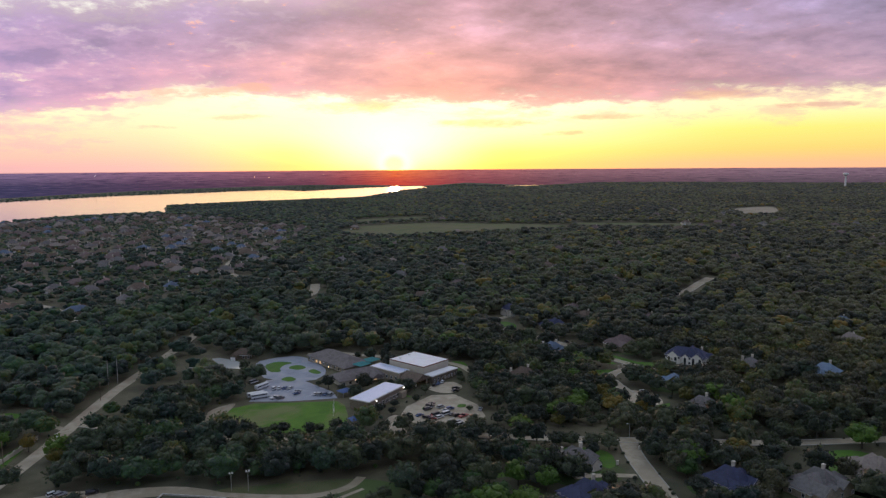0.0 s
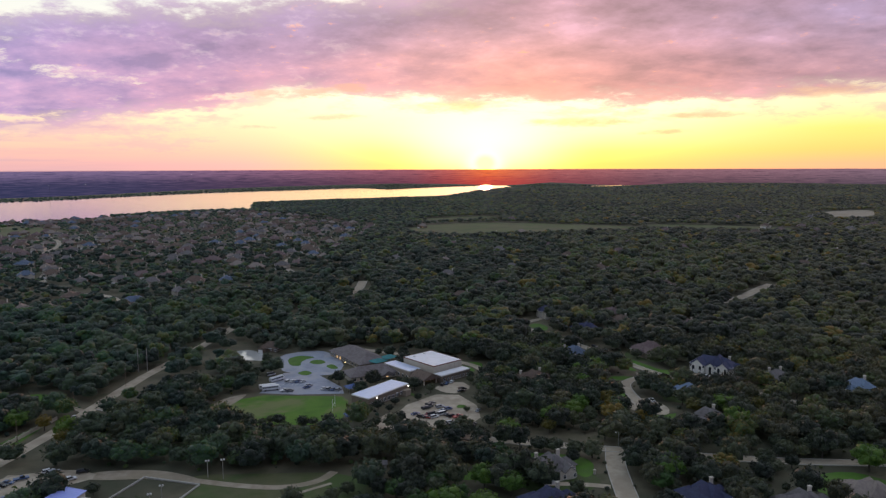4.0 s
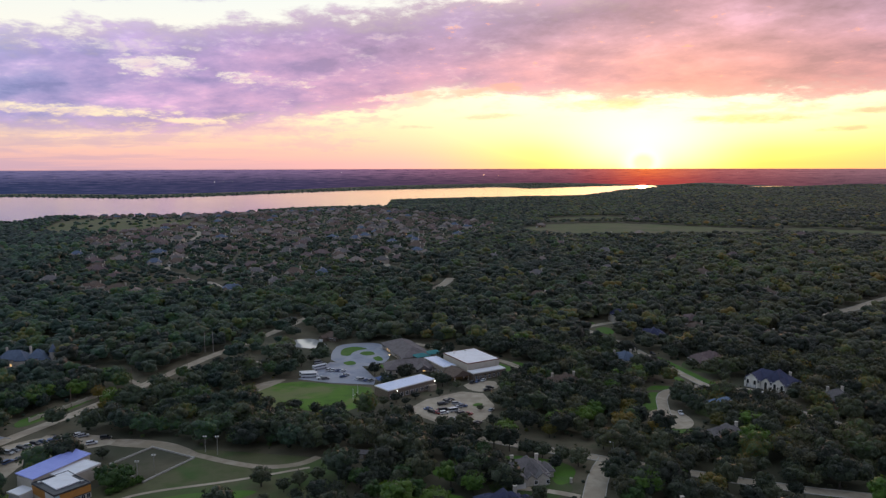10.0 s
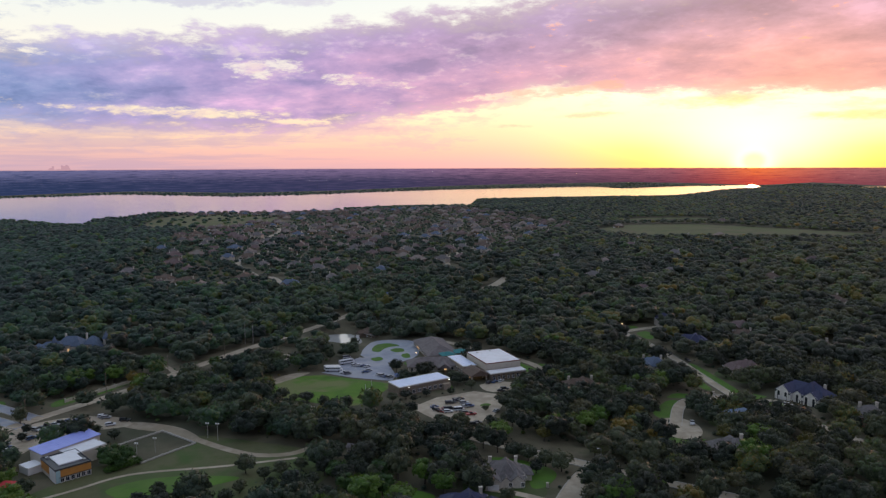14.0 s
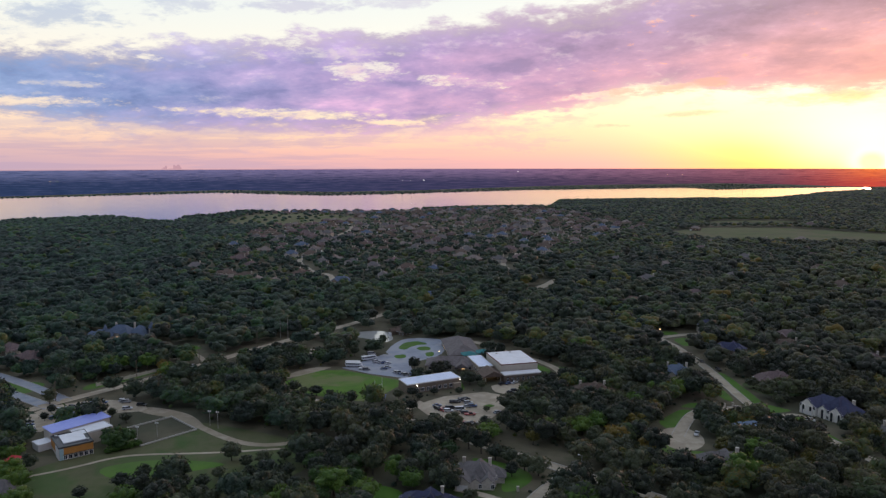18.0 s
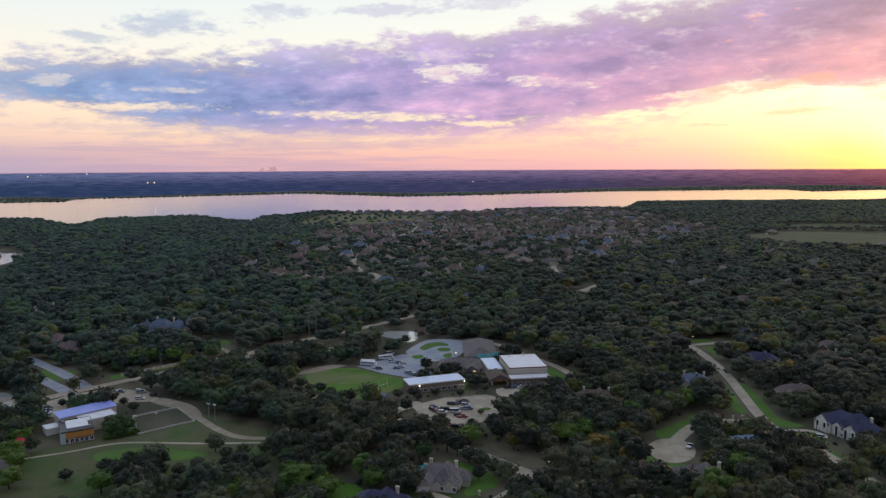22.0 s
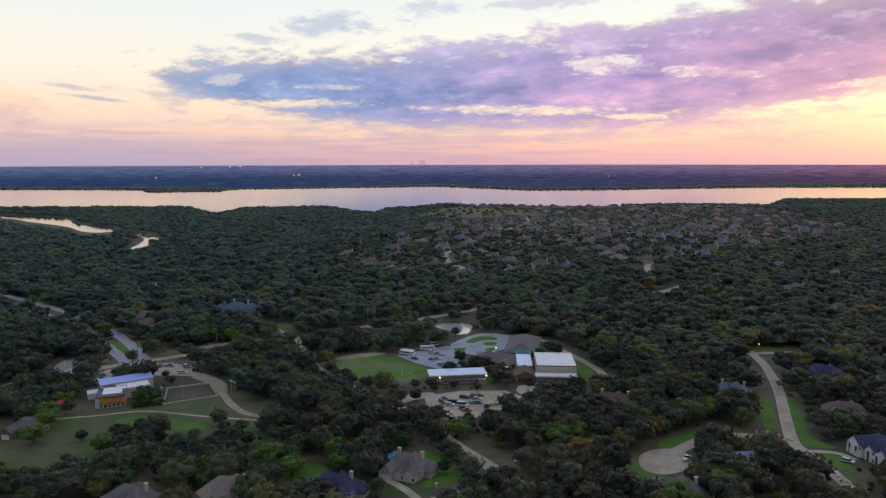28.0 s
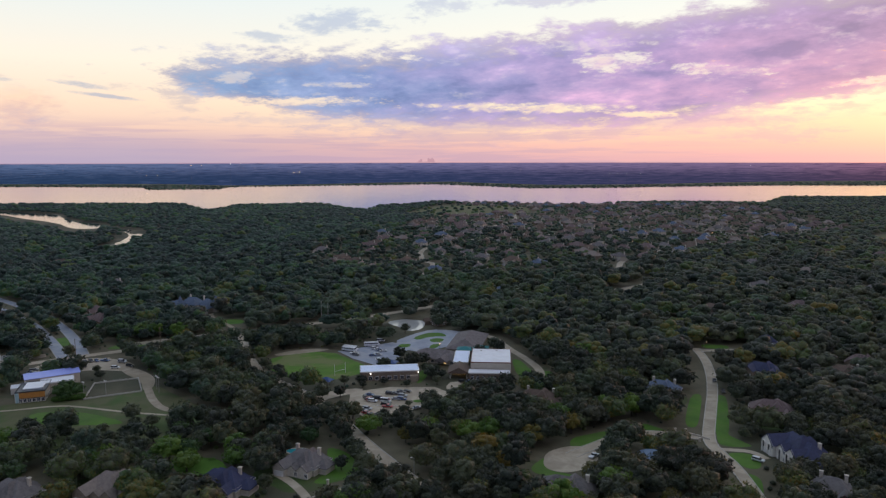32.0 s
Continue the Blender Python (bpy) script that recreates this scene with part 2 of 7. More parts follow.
# below the horizon: country too far off to shift, its haze and glow painted
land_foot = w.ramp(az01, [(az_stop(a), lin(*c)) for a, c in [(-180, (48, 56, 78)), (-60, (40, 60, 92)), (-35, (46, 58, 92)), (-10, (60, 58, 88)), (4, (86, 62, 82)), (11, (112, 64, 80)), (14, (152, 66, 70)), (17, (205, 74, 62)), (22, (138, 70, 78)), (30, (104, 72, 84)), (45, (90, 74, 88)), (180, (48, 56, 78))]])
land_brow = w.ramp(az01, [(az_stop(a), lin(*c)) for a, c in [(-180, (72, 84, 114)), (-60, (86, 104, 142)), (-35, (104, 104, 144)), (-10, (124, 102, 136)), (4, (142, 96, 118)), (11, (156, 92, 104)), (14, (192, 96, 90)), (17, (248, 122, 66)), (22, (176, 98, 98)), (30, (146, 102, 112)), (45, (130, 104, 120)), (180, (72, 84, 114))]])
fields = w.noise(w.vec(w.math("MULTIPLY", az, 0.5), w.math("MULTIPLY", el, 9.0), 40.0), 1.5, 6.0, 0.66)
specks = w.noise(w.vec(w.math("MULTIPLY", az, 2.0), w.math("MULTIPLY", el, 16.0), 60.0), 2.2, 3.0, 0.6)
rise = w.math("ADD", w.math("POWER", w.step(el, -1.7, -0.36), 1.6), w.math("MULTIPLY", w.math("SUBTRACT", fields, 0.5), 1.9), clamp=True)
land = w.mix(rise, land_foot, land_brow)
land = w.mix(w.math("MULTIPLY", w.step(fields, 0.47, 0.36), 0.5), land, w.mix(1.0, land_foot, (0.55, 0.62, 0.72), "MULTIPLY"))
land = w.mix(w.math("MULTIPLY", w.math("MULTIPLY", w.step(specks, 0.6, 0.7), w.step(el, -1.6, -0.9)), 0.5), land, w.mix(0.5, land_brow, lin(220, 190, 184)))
block = w.math("FLOOR", w.math("MULTIPLY", az, 7.0))
town_wave = w.add("ShaderNodeTexWhiteNoise")
town_wave.noise_dimensions = "1D"
w.put(town_wave.inputs["W"], block)
town_top = w.math("MULTIPLY", w.math("MULTIPLY", town_wave.outputs[0], 0.34), w.step(w.math("ABSOLUTE", w.math("ADD", az, 34.4)), 0.75, 0.55))
sky = w.mix(w.math("MULTIPLY", w.step(w.math("SUBTRACT", w.math("SUBTRACT", town_top, 0.3), el), 0.0, 0.03), 0.45), sky, lin(150, 112, 140))
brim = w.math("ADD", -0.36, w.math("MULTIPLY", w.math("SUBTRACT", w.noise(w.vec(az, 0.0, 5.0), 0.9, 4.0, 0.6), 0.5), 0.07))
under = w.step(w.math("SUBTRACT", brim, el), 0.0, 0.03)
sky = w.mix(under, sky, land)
nish = w.add("ShaderNodeTexSky")
nish.sky_type, nish.sun_disc = "NISHITA", False
nish.sun_elevation, nish.sun_rotation = radians(SUN_EL), radians(SUN_AZ)
sky_bg, air = w.add("ShaderNodeBackground"), w.add("ShaderNodeBackground")
w.put(sky_bg.inputs[0], sky)
sky_bg.inputs[1].default_value = 1.0
w.put(air.inputs[0], w.mix(w.math("MAXIMUM", under, w.math("MULTIPLY", deck, 0.45)), nish.outputs[0], (0.0, 0.0, 0.0)))
air.inputs[1].default_value = 0.05
both = w.add("ShaderNodeAddShader")
w.put(both.inputs[0], sky_bg.outputs[0])
w.put(both.inputs[1], air.outputs[0])
w.put(w.add("ShaderNodeOutputWorld").inputs[0], both.outputs[0])

sun_data = bpy.data.lights.new("sun", "SUN")
sun_data.energy, sun_data.angle, sun_data.color = 0.7, radians(0.6), (1.0, 0.42, 0.22)
sun = new("sun", sun_data)
sa, se = radians(SUN_AZ), radians(SUN_EL)
sun.matrix_world = look((math.sin(sa) * 900, math.cos(sa) * 900, 900 * math.tan(se)), (0, 0, 0))

# ---- land form ----
NEAR_SHORE = [(-3600, 300), (-2700, 760), (-2143, 1179), (-1672, 1500), (-1367, 1358), (-1491, 1544), (-1296, 1730), (-1029, 1593), (-1093, 1725),
              (-1060, 2018), (-675, 2110), (-565, 2228), (-432, 2390), (-160, 2470), (-165, 2860), (48, 3000), (376, 3032), (700, 3300), (1075, 4000), (1450, 4480)]
FAR_SHORE = [(-4300, 1450), (-3432, 1793), (-2781, 2101), (-2541, 1965), (-2312, 2166), (-2468, 2362), (-1835, 3150), (-1204, 2950), (-957, 3141),
             (-400, 3800), (440, 4330), (560, 4010), (1000, 4400), (1430, 4560)]
NEAR_SHORE = [(40 + (x - 40) * 0.925, 20 + (y - 20) * 0.925) for x, y in NEAR_SHORE]
LAKE = NEAR_SHORE + FAR_SHORE[::-1]
INLET = [(1390, 3860), (1690, 3905), (1950, 3990), (2200, 4230), (2190, 4330), (1770, 4190), (1460, 4140)]
RIVER_ARM = [(-1830, 946), (-1696, 973), (-1610, 983), (-1487, 998), (-1349, 936), (-1229, 913), (-1132, 900), (-1089, 872), (-1092, 830), (-1140, 826), (-1266, 874), (-1466, 897), (-1600, 926), (-1720, 900)]
RIVER_BEND = [(-1062, 862), (-1035, 868), (-983, 864), (-906, 832), (-846, 776), (-822, 735), (-801, 706), (-776, 664), (-786, 664), (-820, 708), (-856, 752), (-916, 806), (-978, 838)]


def smooth(a, b, v):
    t = np.clip((np.asarray(v, float) - a) / (b - a), 0, 1)
    return t * t * (3 - 2 * t)


def from_line(x, y, pts, closed=False):
    """Distance to a polyline, and the place along it (index and fraction)."""
    best, where = np.full(np.shape(x), 1e9), np.zeros(np.shape(x))
    pairs = list(zip(pts, pts[1:] + (pts[:1] if closed else [])))
    for i, ((ax, ay), (bx, by)) in enumerate(pairs):
        if (ax, ay) == (bx, by):
            continue
        u = np.clip(((x - ax) * (bx - ax) + (y - ay) * (by - ay)) / ((bx - ax) ** 2 + (by - ay) ** 2), 0, 1)
        d = np.hypot(x - ax - u * (bx - ax), y - ay - u * (by - ay))
        where = np.where(d < best, i + u, where)
        best = np.minimum(best, d)
    return best, where


def inside(x, y, pts):
    odd = np.zeros(np.shape(x), bool)
    for (ax, ay), (bx, by) in zip(pts, pts[1:] + pts[:1]):
        if ay != by:
            odd ^= ((ay > y) != (by > y)) & (x < (bx - ax) * (y - ay) / (by - ay) + ax)
    return odd


def ground_height(x, y):
    """The height of the land: a low rise by the park, the school in a shallow dip, wet lowland to the west, the lake."""
    x, y = np.asarray(x, float), np.asarray(y, float)
    g = 1.8 - 4.8 * smooth(250, 420, y) + 3.5 * smooth(540, 760, y) + 4 * smooth(200, 380, x) * smooth(350, 600, y)
    g = g - 3 * np.exp(-((x + 110) ** 2 + (y - 520) ** 2) / 90 ** 2)
    g = g - 9 * smooth(-450, -850, x) * smooth(420, 700, y)
    g = g + 2.5 * np.sin(x / 260 + 1) * np.sin(y / 310) * smooth(700, 1400, y)
    d = np.where(inside(x, y, LAKE), -1, 1) * from_line(x, y, LAKE, True)[0]
    d2 = np.where(inside(x, y, INLET), -1, 1) * from_line(x, y, INLET, True)[0]
    d3 = np.where(inside(x, y, RIVER_ARM), -1, 1) * from_line(x, y, RIVER_ARM, True)[0]
    d4 = np.where(inside(x, y, RIVER_BEND), -1, 1) * from_line(x, y, RIVER_BEND, True)[0]
    d = np.minimum(np.minimum(d, d2), np.minimum(d3, d4))
    bank = smooth(0, 380, d)
    return np.where(d > 0, -12.6 * (1 - bank) + g * bank, -13 - 3 * smooth(0, -30, d))


def gz(x, y, up=0.0):
    return float(ground_height(x, y)) + up


# ---- materials ----
def material(name, colours, scale=1.0, rough=0.8, bump=0.0, bump_scale=None, metal=0.0, per_object=0.0, attr=None, spec=0.5, detail=5.0, large=None, island=0.0, leafy=0.0, sheen=0.0):
    """A surface whose colour wanders between the colours given, with grain and a second, larger unevenness."""
    m = bpy.data.materials.new(name)
    m.use_nodes = True
    n = Nodes(m.node_tree)
    bsdf, out = n.add("ShaderNodeBsdfPrincipled"), n.add("ShaderNodeOutputMaterial")
    n.put(out.inputs[0], bsdf.outputs[0])
    tex = n.add("ShaderNodeTexCoord").outputs["Object"]
    fac = n.noise(tex, scale, detail, 0.6)
    if per_object:
        fac = n.math("ADD", fac, n.math("MULTIPLY", n.math("SUBTRACT", n.add("ShaderNodeObjectInfo").outputs["Random"], 0.5), per_object))
    if island:
        fac = n.math("ADD", fac, n.math("MULTIPLY", n.math("SUBTRACT", n.add("ShaderNodeNewGeometry").outputs["Random Per Island"], 0.5), island))
    if attr:
        haze_tint = n.add("ShaderNodeAttribute")
        haze_tint.attribute_name = "haze_warmth"
        a = n.add("ShaderNodeAttribute")
        a.attribute_name = attr
        fac = n.math("ADD", n.math("MULTIPLY", n.math("SUBTRACT", fac, 0.5), 1.5), a.outputs["Fac"])
    lo, hi = (0.3, 0.7) if not attr else (0.0, 1.0)
    k = len(colours)
    col = n.ramp(fac, [(lo + (hi - lo) * i / max(k - 1, 1), c) for i, c in enumerate(colours)])
    # painted haze: crowns tinted cool in the west, warmer and lighter eastward
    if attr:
        col = n.mix(1.0, col, n.ramp(haze_tint.outputs["Fac"], [(0.0, (0.58, 0.99, 1.26)), (0.5, (0.95, 1.02, 1.0)), (1.0, (1.5, 1.11, 1.07))]), "MULTIPLY")
    if large:
        patch = n.noise(tex, large[0], 3.0, 0.6, 0.4)
        col = n.mix(n.math("MULTIPLY", n.step(patch, 0.46, 0.6), large[2]), col, large[1])
    n.put(bsdf.inputs["Base Color"], col)
    if leafy:
        back, both_sides = n.add("ShaderNodeBsdfTranslucent"), n.add("ShaderNodeMixShader")
        n.put(back.inputs[0], n.mix(1.0, col, (1.4, 1.3, 0.6), "MULTIPLY"))
        both_sides.inputs[0].default_value = leafy
        n.put(both_sides.inputs[1], bsdf.outputs[0])
        n.put(both_sides.inputs[2], back.outputs[0])
        n.put(out.inputs[0], both_sides.outputs[0])
    grain = n.noise(tex, (bump_scale or scale * 4), 3.0, 0.6)
    n.put(bsdf.inputs["Roughness"], n.math("ADD", rough - 0.08, n.math("MULTIPLY", grain, 0.16), clamp=True))
    bsdf.inputs["Metallic"].default_value = metal
    bsdf.inputs["Specular IOR Level"].default_value = spec
    bsdf.inputs["Sheen Weight"].default_value, bsdf.inputs["Sheen Roughness"].default_value = sheen, 0.3
    if bump:
        b = n.add("ShaderNodeBump")
        b.inputs["Strength"].default_value, b.inputs["Distance"].default_value = min(bump, 1.0), max(bump, 0.05)
        n.put(b.inputs["Height"], grain)
        n.put(bsdf.inputs["Normal"], b.outputs[0])
    return m


def glowing(name, colour, strength):
    m = bpy.data.materials.new(name)
    m.use_nodes = True
    n = Nodes(m.node_tree)
    e, out = n.add("ShaderNodeEmission"), n.add("ShaderNodeOutputMaterial")
    n.put(e.inputs[0], colour)
    e.inputs[1].default_value = strength
    n.put(out.inputs[0], e.outputs[0])
    return m


OAK = [(0.018, 0.028, 0.018), (0.034, 0.050, 0.027), (0.060, 0.080, 0.042), (0.094, 0.108, 0.053), (0.055, 0.120, 0.026), (0.160, 0.132, 0.026)]
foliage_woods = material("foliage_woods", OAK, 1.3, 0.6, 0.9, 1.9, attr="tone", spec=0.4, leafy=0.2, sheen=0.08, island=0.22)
foliage_oak = material("foliage_oak", OAK[:4], 1.3, 0.6, 0.9, 1.9, per_object=0.45, spec=0.4, leafy=0.2, sheen=0.08, island=0.22)
foliage_bright = material("foliage_bright", [(0.045, 0.105, 0.012), (0.075, 0.16, 0.016), (0.11, 0.185, 0.022)], 1.3, 0.6, 0.9, 1.9, per_object=0.4, spec=0.4, leafy=0.2, sheen=0.08, island=0.22)
foliage_green = material("foliage_green", [(0.022, 0.060, 0.014), (0.038, 0.092, 0.018), (0.055, 0.118, 0.022)], 1.3, 0.6, 0.9, 1.9, per_object=0.4, spec=0.4, leafy=0.2, sheen=0.05, island=0.22)
foliage_gold = material("foliage_gold", [(0.09, 0.088, 0.016), (0.16, 0.135, 0.020), (0.21, 0.145, 0.024)], 1.3, 0.6, 0.9, 1.9, per_object=0.4, spec=0.4, leafy=0.2, sheen=0.08, island=0.22)
bark = material("bark", [(0.05, 0.04, 0.03), (0.10, 0.085, 0.07)], 3.0, 0.9, 0.3, 9.0)
dry_ground = material("dry_ground", [(0.074, 0.066, 0.038), (0.102, 0.090, 0.052), (0.132, 0.114, 0.070), (0.076, 0.084, 0.036)], 0.06, 0.95, 0.3, 0.9, large=(0.012, (0.045, 0.05, 0.026), 0.75))
lawn = material("lawn", [(0.048, 0.122, 0.008), (0.068, 0.165, 0.010), (0.086, 0.185, 0.014)], 0.12, 0.9, 0.2, 2.0, large=(0.06, (0.10, 0.13, 0.045), 0.3))
sports_grass = material("sports_grass", [(0.052, 0.128, 0.004), (0.072, 0.172, 0.005), (0.094, 0.188, 0.009)], 0.10, 0.9, 0.2, 2.0, large=(0.036, (0.185, 0.165, 0.075), 0.62))
park_grass = material("park_grass", [(0.078, 0.088, 0.034), (0.108, 0.110, 0.048), (0.064, 0.092, 0.022)], 0.08, 0.95, 0.2, 1.5, large=(0.03, (0.046, 0.105, 0.016), 0.6))
meadow_grass = material("meadow_grass", [(0.085, 0.105, 0.035), (0.115, 0.13, 0.045), (0.10, 0.095, 0.045)], 0.02, 0.95, 0.2, 0.8, large=(0.012, (0.15, 0.13, 0.07), 0.5))
concrete = material("concrete", [(0.34, 0.285, 0.205), (0.43, 0.365, 0.27), (0.50, 0.43, 0.325)], 0.25, 0.85, 0.1, 4.0, large=(0.05, (0.30, 0.25, 0.18), 0.65))
kerb_stone = material("kerb_stone", [(0.40, 0.38, 0.33), (0.52, 0.49, 0.43)], 0.4, 0.85)
asphalt = material("asphalt", [(0.19, 0.215, 0.27), (0.25, 0.28, 0.345), (0.30, 0.33, 0.39)], 0.15, 0.6, 0.1, 5.0, large=(0.06, (0.35, 0.35, 0.37), 0.6))
gravel = material("gravel", [(0.28, 0.235, 0.165), (0.36, 0.30, 0.22), (0.42, 0.36, 0.27)], 0.3, 0.95, 0.3, 3.0, large=(0.05, (0.24, 0.20, 0.13), 0.6))
line_paint = material("line_paint", [(0.62, 0.62, 0.60), (0.74, 0.74, 0.72)], 1.5, 0.7)
roof_white = material("roof_white", [(0.76, 0.78, 0.81), (0.86, 0.87, 0.89)], 0.25, 0.45, 0.05, 2.0, large=(0.12, (0.66, 0.66, 0.66), 0.45))
roof_metal_blue = material("roof_metal_blue", [(0.50, 0.60, 0.82), (0.60, 0.69, 0.90)], 0.3, 0.3, 0.05, 3.0, metal=0.3)
roof_periwinkle = material("roof_periwinkle", [(0.30, 0.36, 0.80), (0.38, 0.44, 0.88)], 0.3, 0.35, 0.05, 3.0)
yard_grass = material("yard_grass", [(0.036, 0.062, 0.014), (0.052, 0.090, 0.018), (0.070, 0.100, 0.028)], 0.10, 0.95, 0.2, 1.8, large=(0.05, (0.085, 0.075, 0.042), 0.5))
brick_brown = material("brick_brown", [(0.13, 0.10, 0.075), (0.19, 0.15, 0.11), (0.24, 0.19, 0.14)], 1.2, 0.9, 0.1, 6.0, per_object=0.2)
brick_tan = material("brick_tan", [(0.26, 0.21, 0.16), (0.34, 0.28, 0.21), (0.40, 0.33, 0.25)], 1.2, 0.9, 0.1, 6.0, per_object=0.2)
stone_pale = material("stone_pale", [(0.42, 0.38, 0.31), (0.54, 0.49, 0.41), (0.60, 0.55, 0.46)], 1.0, 0.9, 0.15, 5.0, per_object=0.2)
brick_pink = material("brick_pink", [(0.28, 0.15, 0.12), (0.38, 0.22, 0.18)], 1.2, 0.9, 0.1, 6.0)
limestone = material("limestone", [(0.70, 0.67, 0.60), (0.80, 0.77, 0.70), (0.85, 0.82, 0.75)], 1.0, 0.9, 0.15, 4.0)
stucco_cream = material("stucco_cream", [(0.50, 0.45, 0.36), (0.58, 0.53, 0.44)], 0.6, 0.9)
orange_wall = material("orange_wall", [(0.46, 0.20, 0.045), (0.56, 0.26, 0.06)], 0.5, 0.8)
trim_red = material("trim_red", [(0.17, 0.07, 0.05), (0.22, 0.09, 0.06)], 1.0, 0.6)
trim_white = material("trim_white", [(0.70, 0.69, 0.66), (0.80, 0.79, 0.76)], 1.0, 0.6)
timber = material("timber", [(0.14, 0.10, 0.07), (0.22, 0.17, 0.12)], 2.0, 0.85, 0.1, 8.0)
timber_grey = material("timber_grey", [(0.30, 0.28, 0.25), (0.42, 0.40, 0.36)], 2.0, 0.85, 0.1, 8.0)
metal_grey = material("metal_grey", [(0.35, 0.36, 0.37), (0.45, 0.46, 0.47)], 2.0, 0.4, metal=0.6)
dark_metal = material("dark_metal", [(0.05, 0.05, 0.055), (0.08, 0.08, 0.085)], 2.0, 0.5, metal=0.4)
rubber = material("rubber", [(0.015, 0.015, 0.016), (0.03, 0.03, 0.03)], 4.0, 0.8)
window_glass = material("window_glass", [(0.02, 0.024, 0.03), (0.035, 0.04, 0.05)], 1.0, 0.1, per_object=0.3, spec=0.8)
pale_teal = material("pale_teal", [(0.36, 0.52, 0.54), (0.44, 0.60, 0.62)], 1.0, 0.7)
teal_fabric = material("teal_fabric", [(0.02, 0.16, 0.17), (0.03, 0.22, 0.22)], 1.0, 0.7)
red_fabric = material("red_fabric", [(0.45, 0.03, 0.04), (0.58, 0.05, 0.06)], 1.0, 0.7)
blue_plastic = material("blue_plastic", [(0.02, 0.06, 0.20), (0.04, 0.09, 0.26)], 1.0, 0.5)
pool_water = material("pool_water", [(0.03, 0.38, 0.46), (0.06, 0.46, 0.52)], 0.6, 0.08, 0.1, 1.2)
lake_water = material("lake_water", [(0.020, 0.030, 0.046), (0.030, 0.042, 0.060)], 0.004, 0.10, 0.0, 0.35, spec=0.5)
# pale base colour stands in for the bright sky mirrored in the ponds
pond_water = material("pond_water", [(0.42, 0.42, 0.40), (0.50, 0.50, 0.47)], 0.05, 0.08, 0.0, 0.5, spec=1.0)
SHINGLES = {
    "grey": material("shingle_grey", [(0.104, 0.096, 0.094), (0.146, 0.134, 0.130), (0.182, 0.168, 0.162)], 0.8, 0.9, 0.2, 5.0, per_object=0.2),
    "brown": material("shingle_brown", [(0.092, 0.064, 0.048), (0.128, 0.092, 0.070), (0.158, 0.116, 0.090)], 0.8, 0.9, 0.2, 5.0, per_object=0.2),
    "mauve": material("shingle_mauve", [(0.118, 0.082, 0.080), (0.160, 0.114, 0.110), (0.192, 0.140, 0.134)], 0.8, 0.9, 0.2, 5.0, per_object=0.2),
    "navy": material("shingle_navy", [(0.018, 0.022, 0.062), (0.028, 0.034, 0.085), (0.036, 0.044, 0.105)], 0.8, 0.7, 0.2, 5.0, per_object=0.15),
    "slate": material("shingle_slate", [(0.066, 0.096, 0.148), (0.092, 0.130, 0.195), (0.115, 0.155, 0.225)], 0.8, 0.7, 0.2, 5.0, per_object=0.15),
    "blue": material("shingle_blue", [(0.10, 0.155, 0.235), (0.135, 0.20, 0.295), (0.165, 0.235, 0.33)], 0.8, 0.6, 0.2, 5.0, per_object=0.15),
    "hall": material("shingle_hall", [(0.13, 0.112, 0.108), (0.175, 0.152, 0.148), (0.21, 0.185, 0.18)], 0.8, 0.9, 0.2, 5.0, large=(0.3, (0.11, 0.095, 0.09), 0.5)),
    "tan": material("shingle_tan", [(0.18, 0.148, 0.126), (0.235, 0.195, 0.168), (0.28, 0.235, 0.20)], 0.8, 0.9, 0.2, 5.0, per_object=0.2)}
WALLS = {"stone": stone_pale, "brick": brick_tan, "brown": brick_brown, "pink": brick_pink, "cream": stucco_cream, "white": limestone}
lamp_white = glowing("lamp_white", (1.0, 0.93, 0.85), 5.0)
lamp_warm = glowing("lamp_warm", (1.0, 0.62, 0.28), 6.0)
lit_window = glowing("lit_window", (1.0, 0.60, 0.26), 0.9)
PAINTS = {k: material("paint_" + k, [tuple(v * 0.9 for v in c), c], 0.5, 0.3, spec=0.7) for k, c in dict(
    white=(0.70, 0.71, 0.72), silver=(0.36, 0.38, 0.40), black=(0.012, 0.012, 0.014), red=(0.32, 0.02, 0.02), blue=(0.03, 0.08, 0.22), grey=(0.12, 0.125, 0.13)).items()}


# ---- mesh helpers ----
def part(name, bm, mat, parent=None, label="", smooth_faces=False):
    """Links a bmesh, or a mesh that is shared, as one object under a thing or part."""
    if isinstance(bm, bpy.types.Mesh):
        me = bm
    else:
        me = bpy.data.meshes.new(name)
        bm.normal_update()
        bm.to_mesh(me)
        bm.free()
        me.materials.append(mat)
        if smooth_faces:
            me.shade_smooth()
    ob = new(name, me)
    ob.parent = parent
    if label:
        ob["label"] = label
    return ob


def root(name, x=0.0, y=0.0, z=0.0, turn=0.0):
    ob = new(name)
    ob.empty_display_size = 0.5
    ob.matrix_basis = pose(x, y, z, 0, 0, turn)
    return ob


def box(bm, x, y, z, sx, sy, sz, turn=0.0, bevel=0.0):
    """A block that stands on z, centred on x, y."""
    m = pose(x, y, z + sz / 2, 0, 0, turn) @ Matrix.Diagonal((sx, sy, sz, 1))
    made = bmesh.ops.create_cube(bm, size=1.0, matrix=m)
    if bevel:
        edges = {e for v in made["verts"] for e in v.link_edges}
        bmesh.ops.bevel(bm, geom=list(edges), offset=bevel, segments=1, affect="EDGES")
    return bm


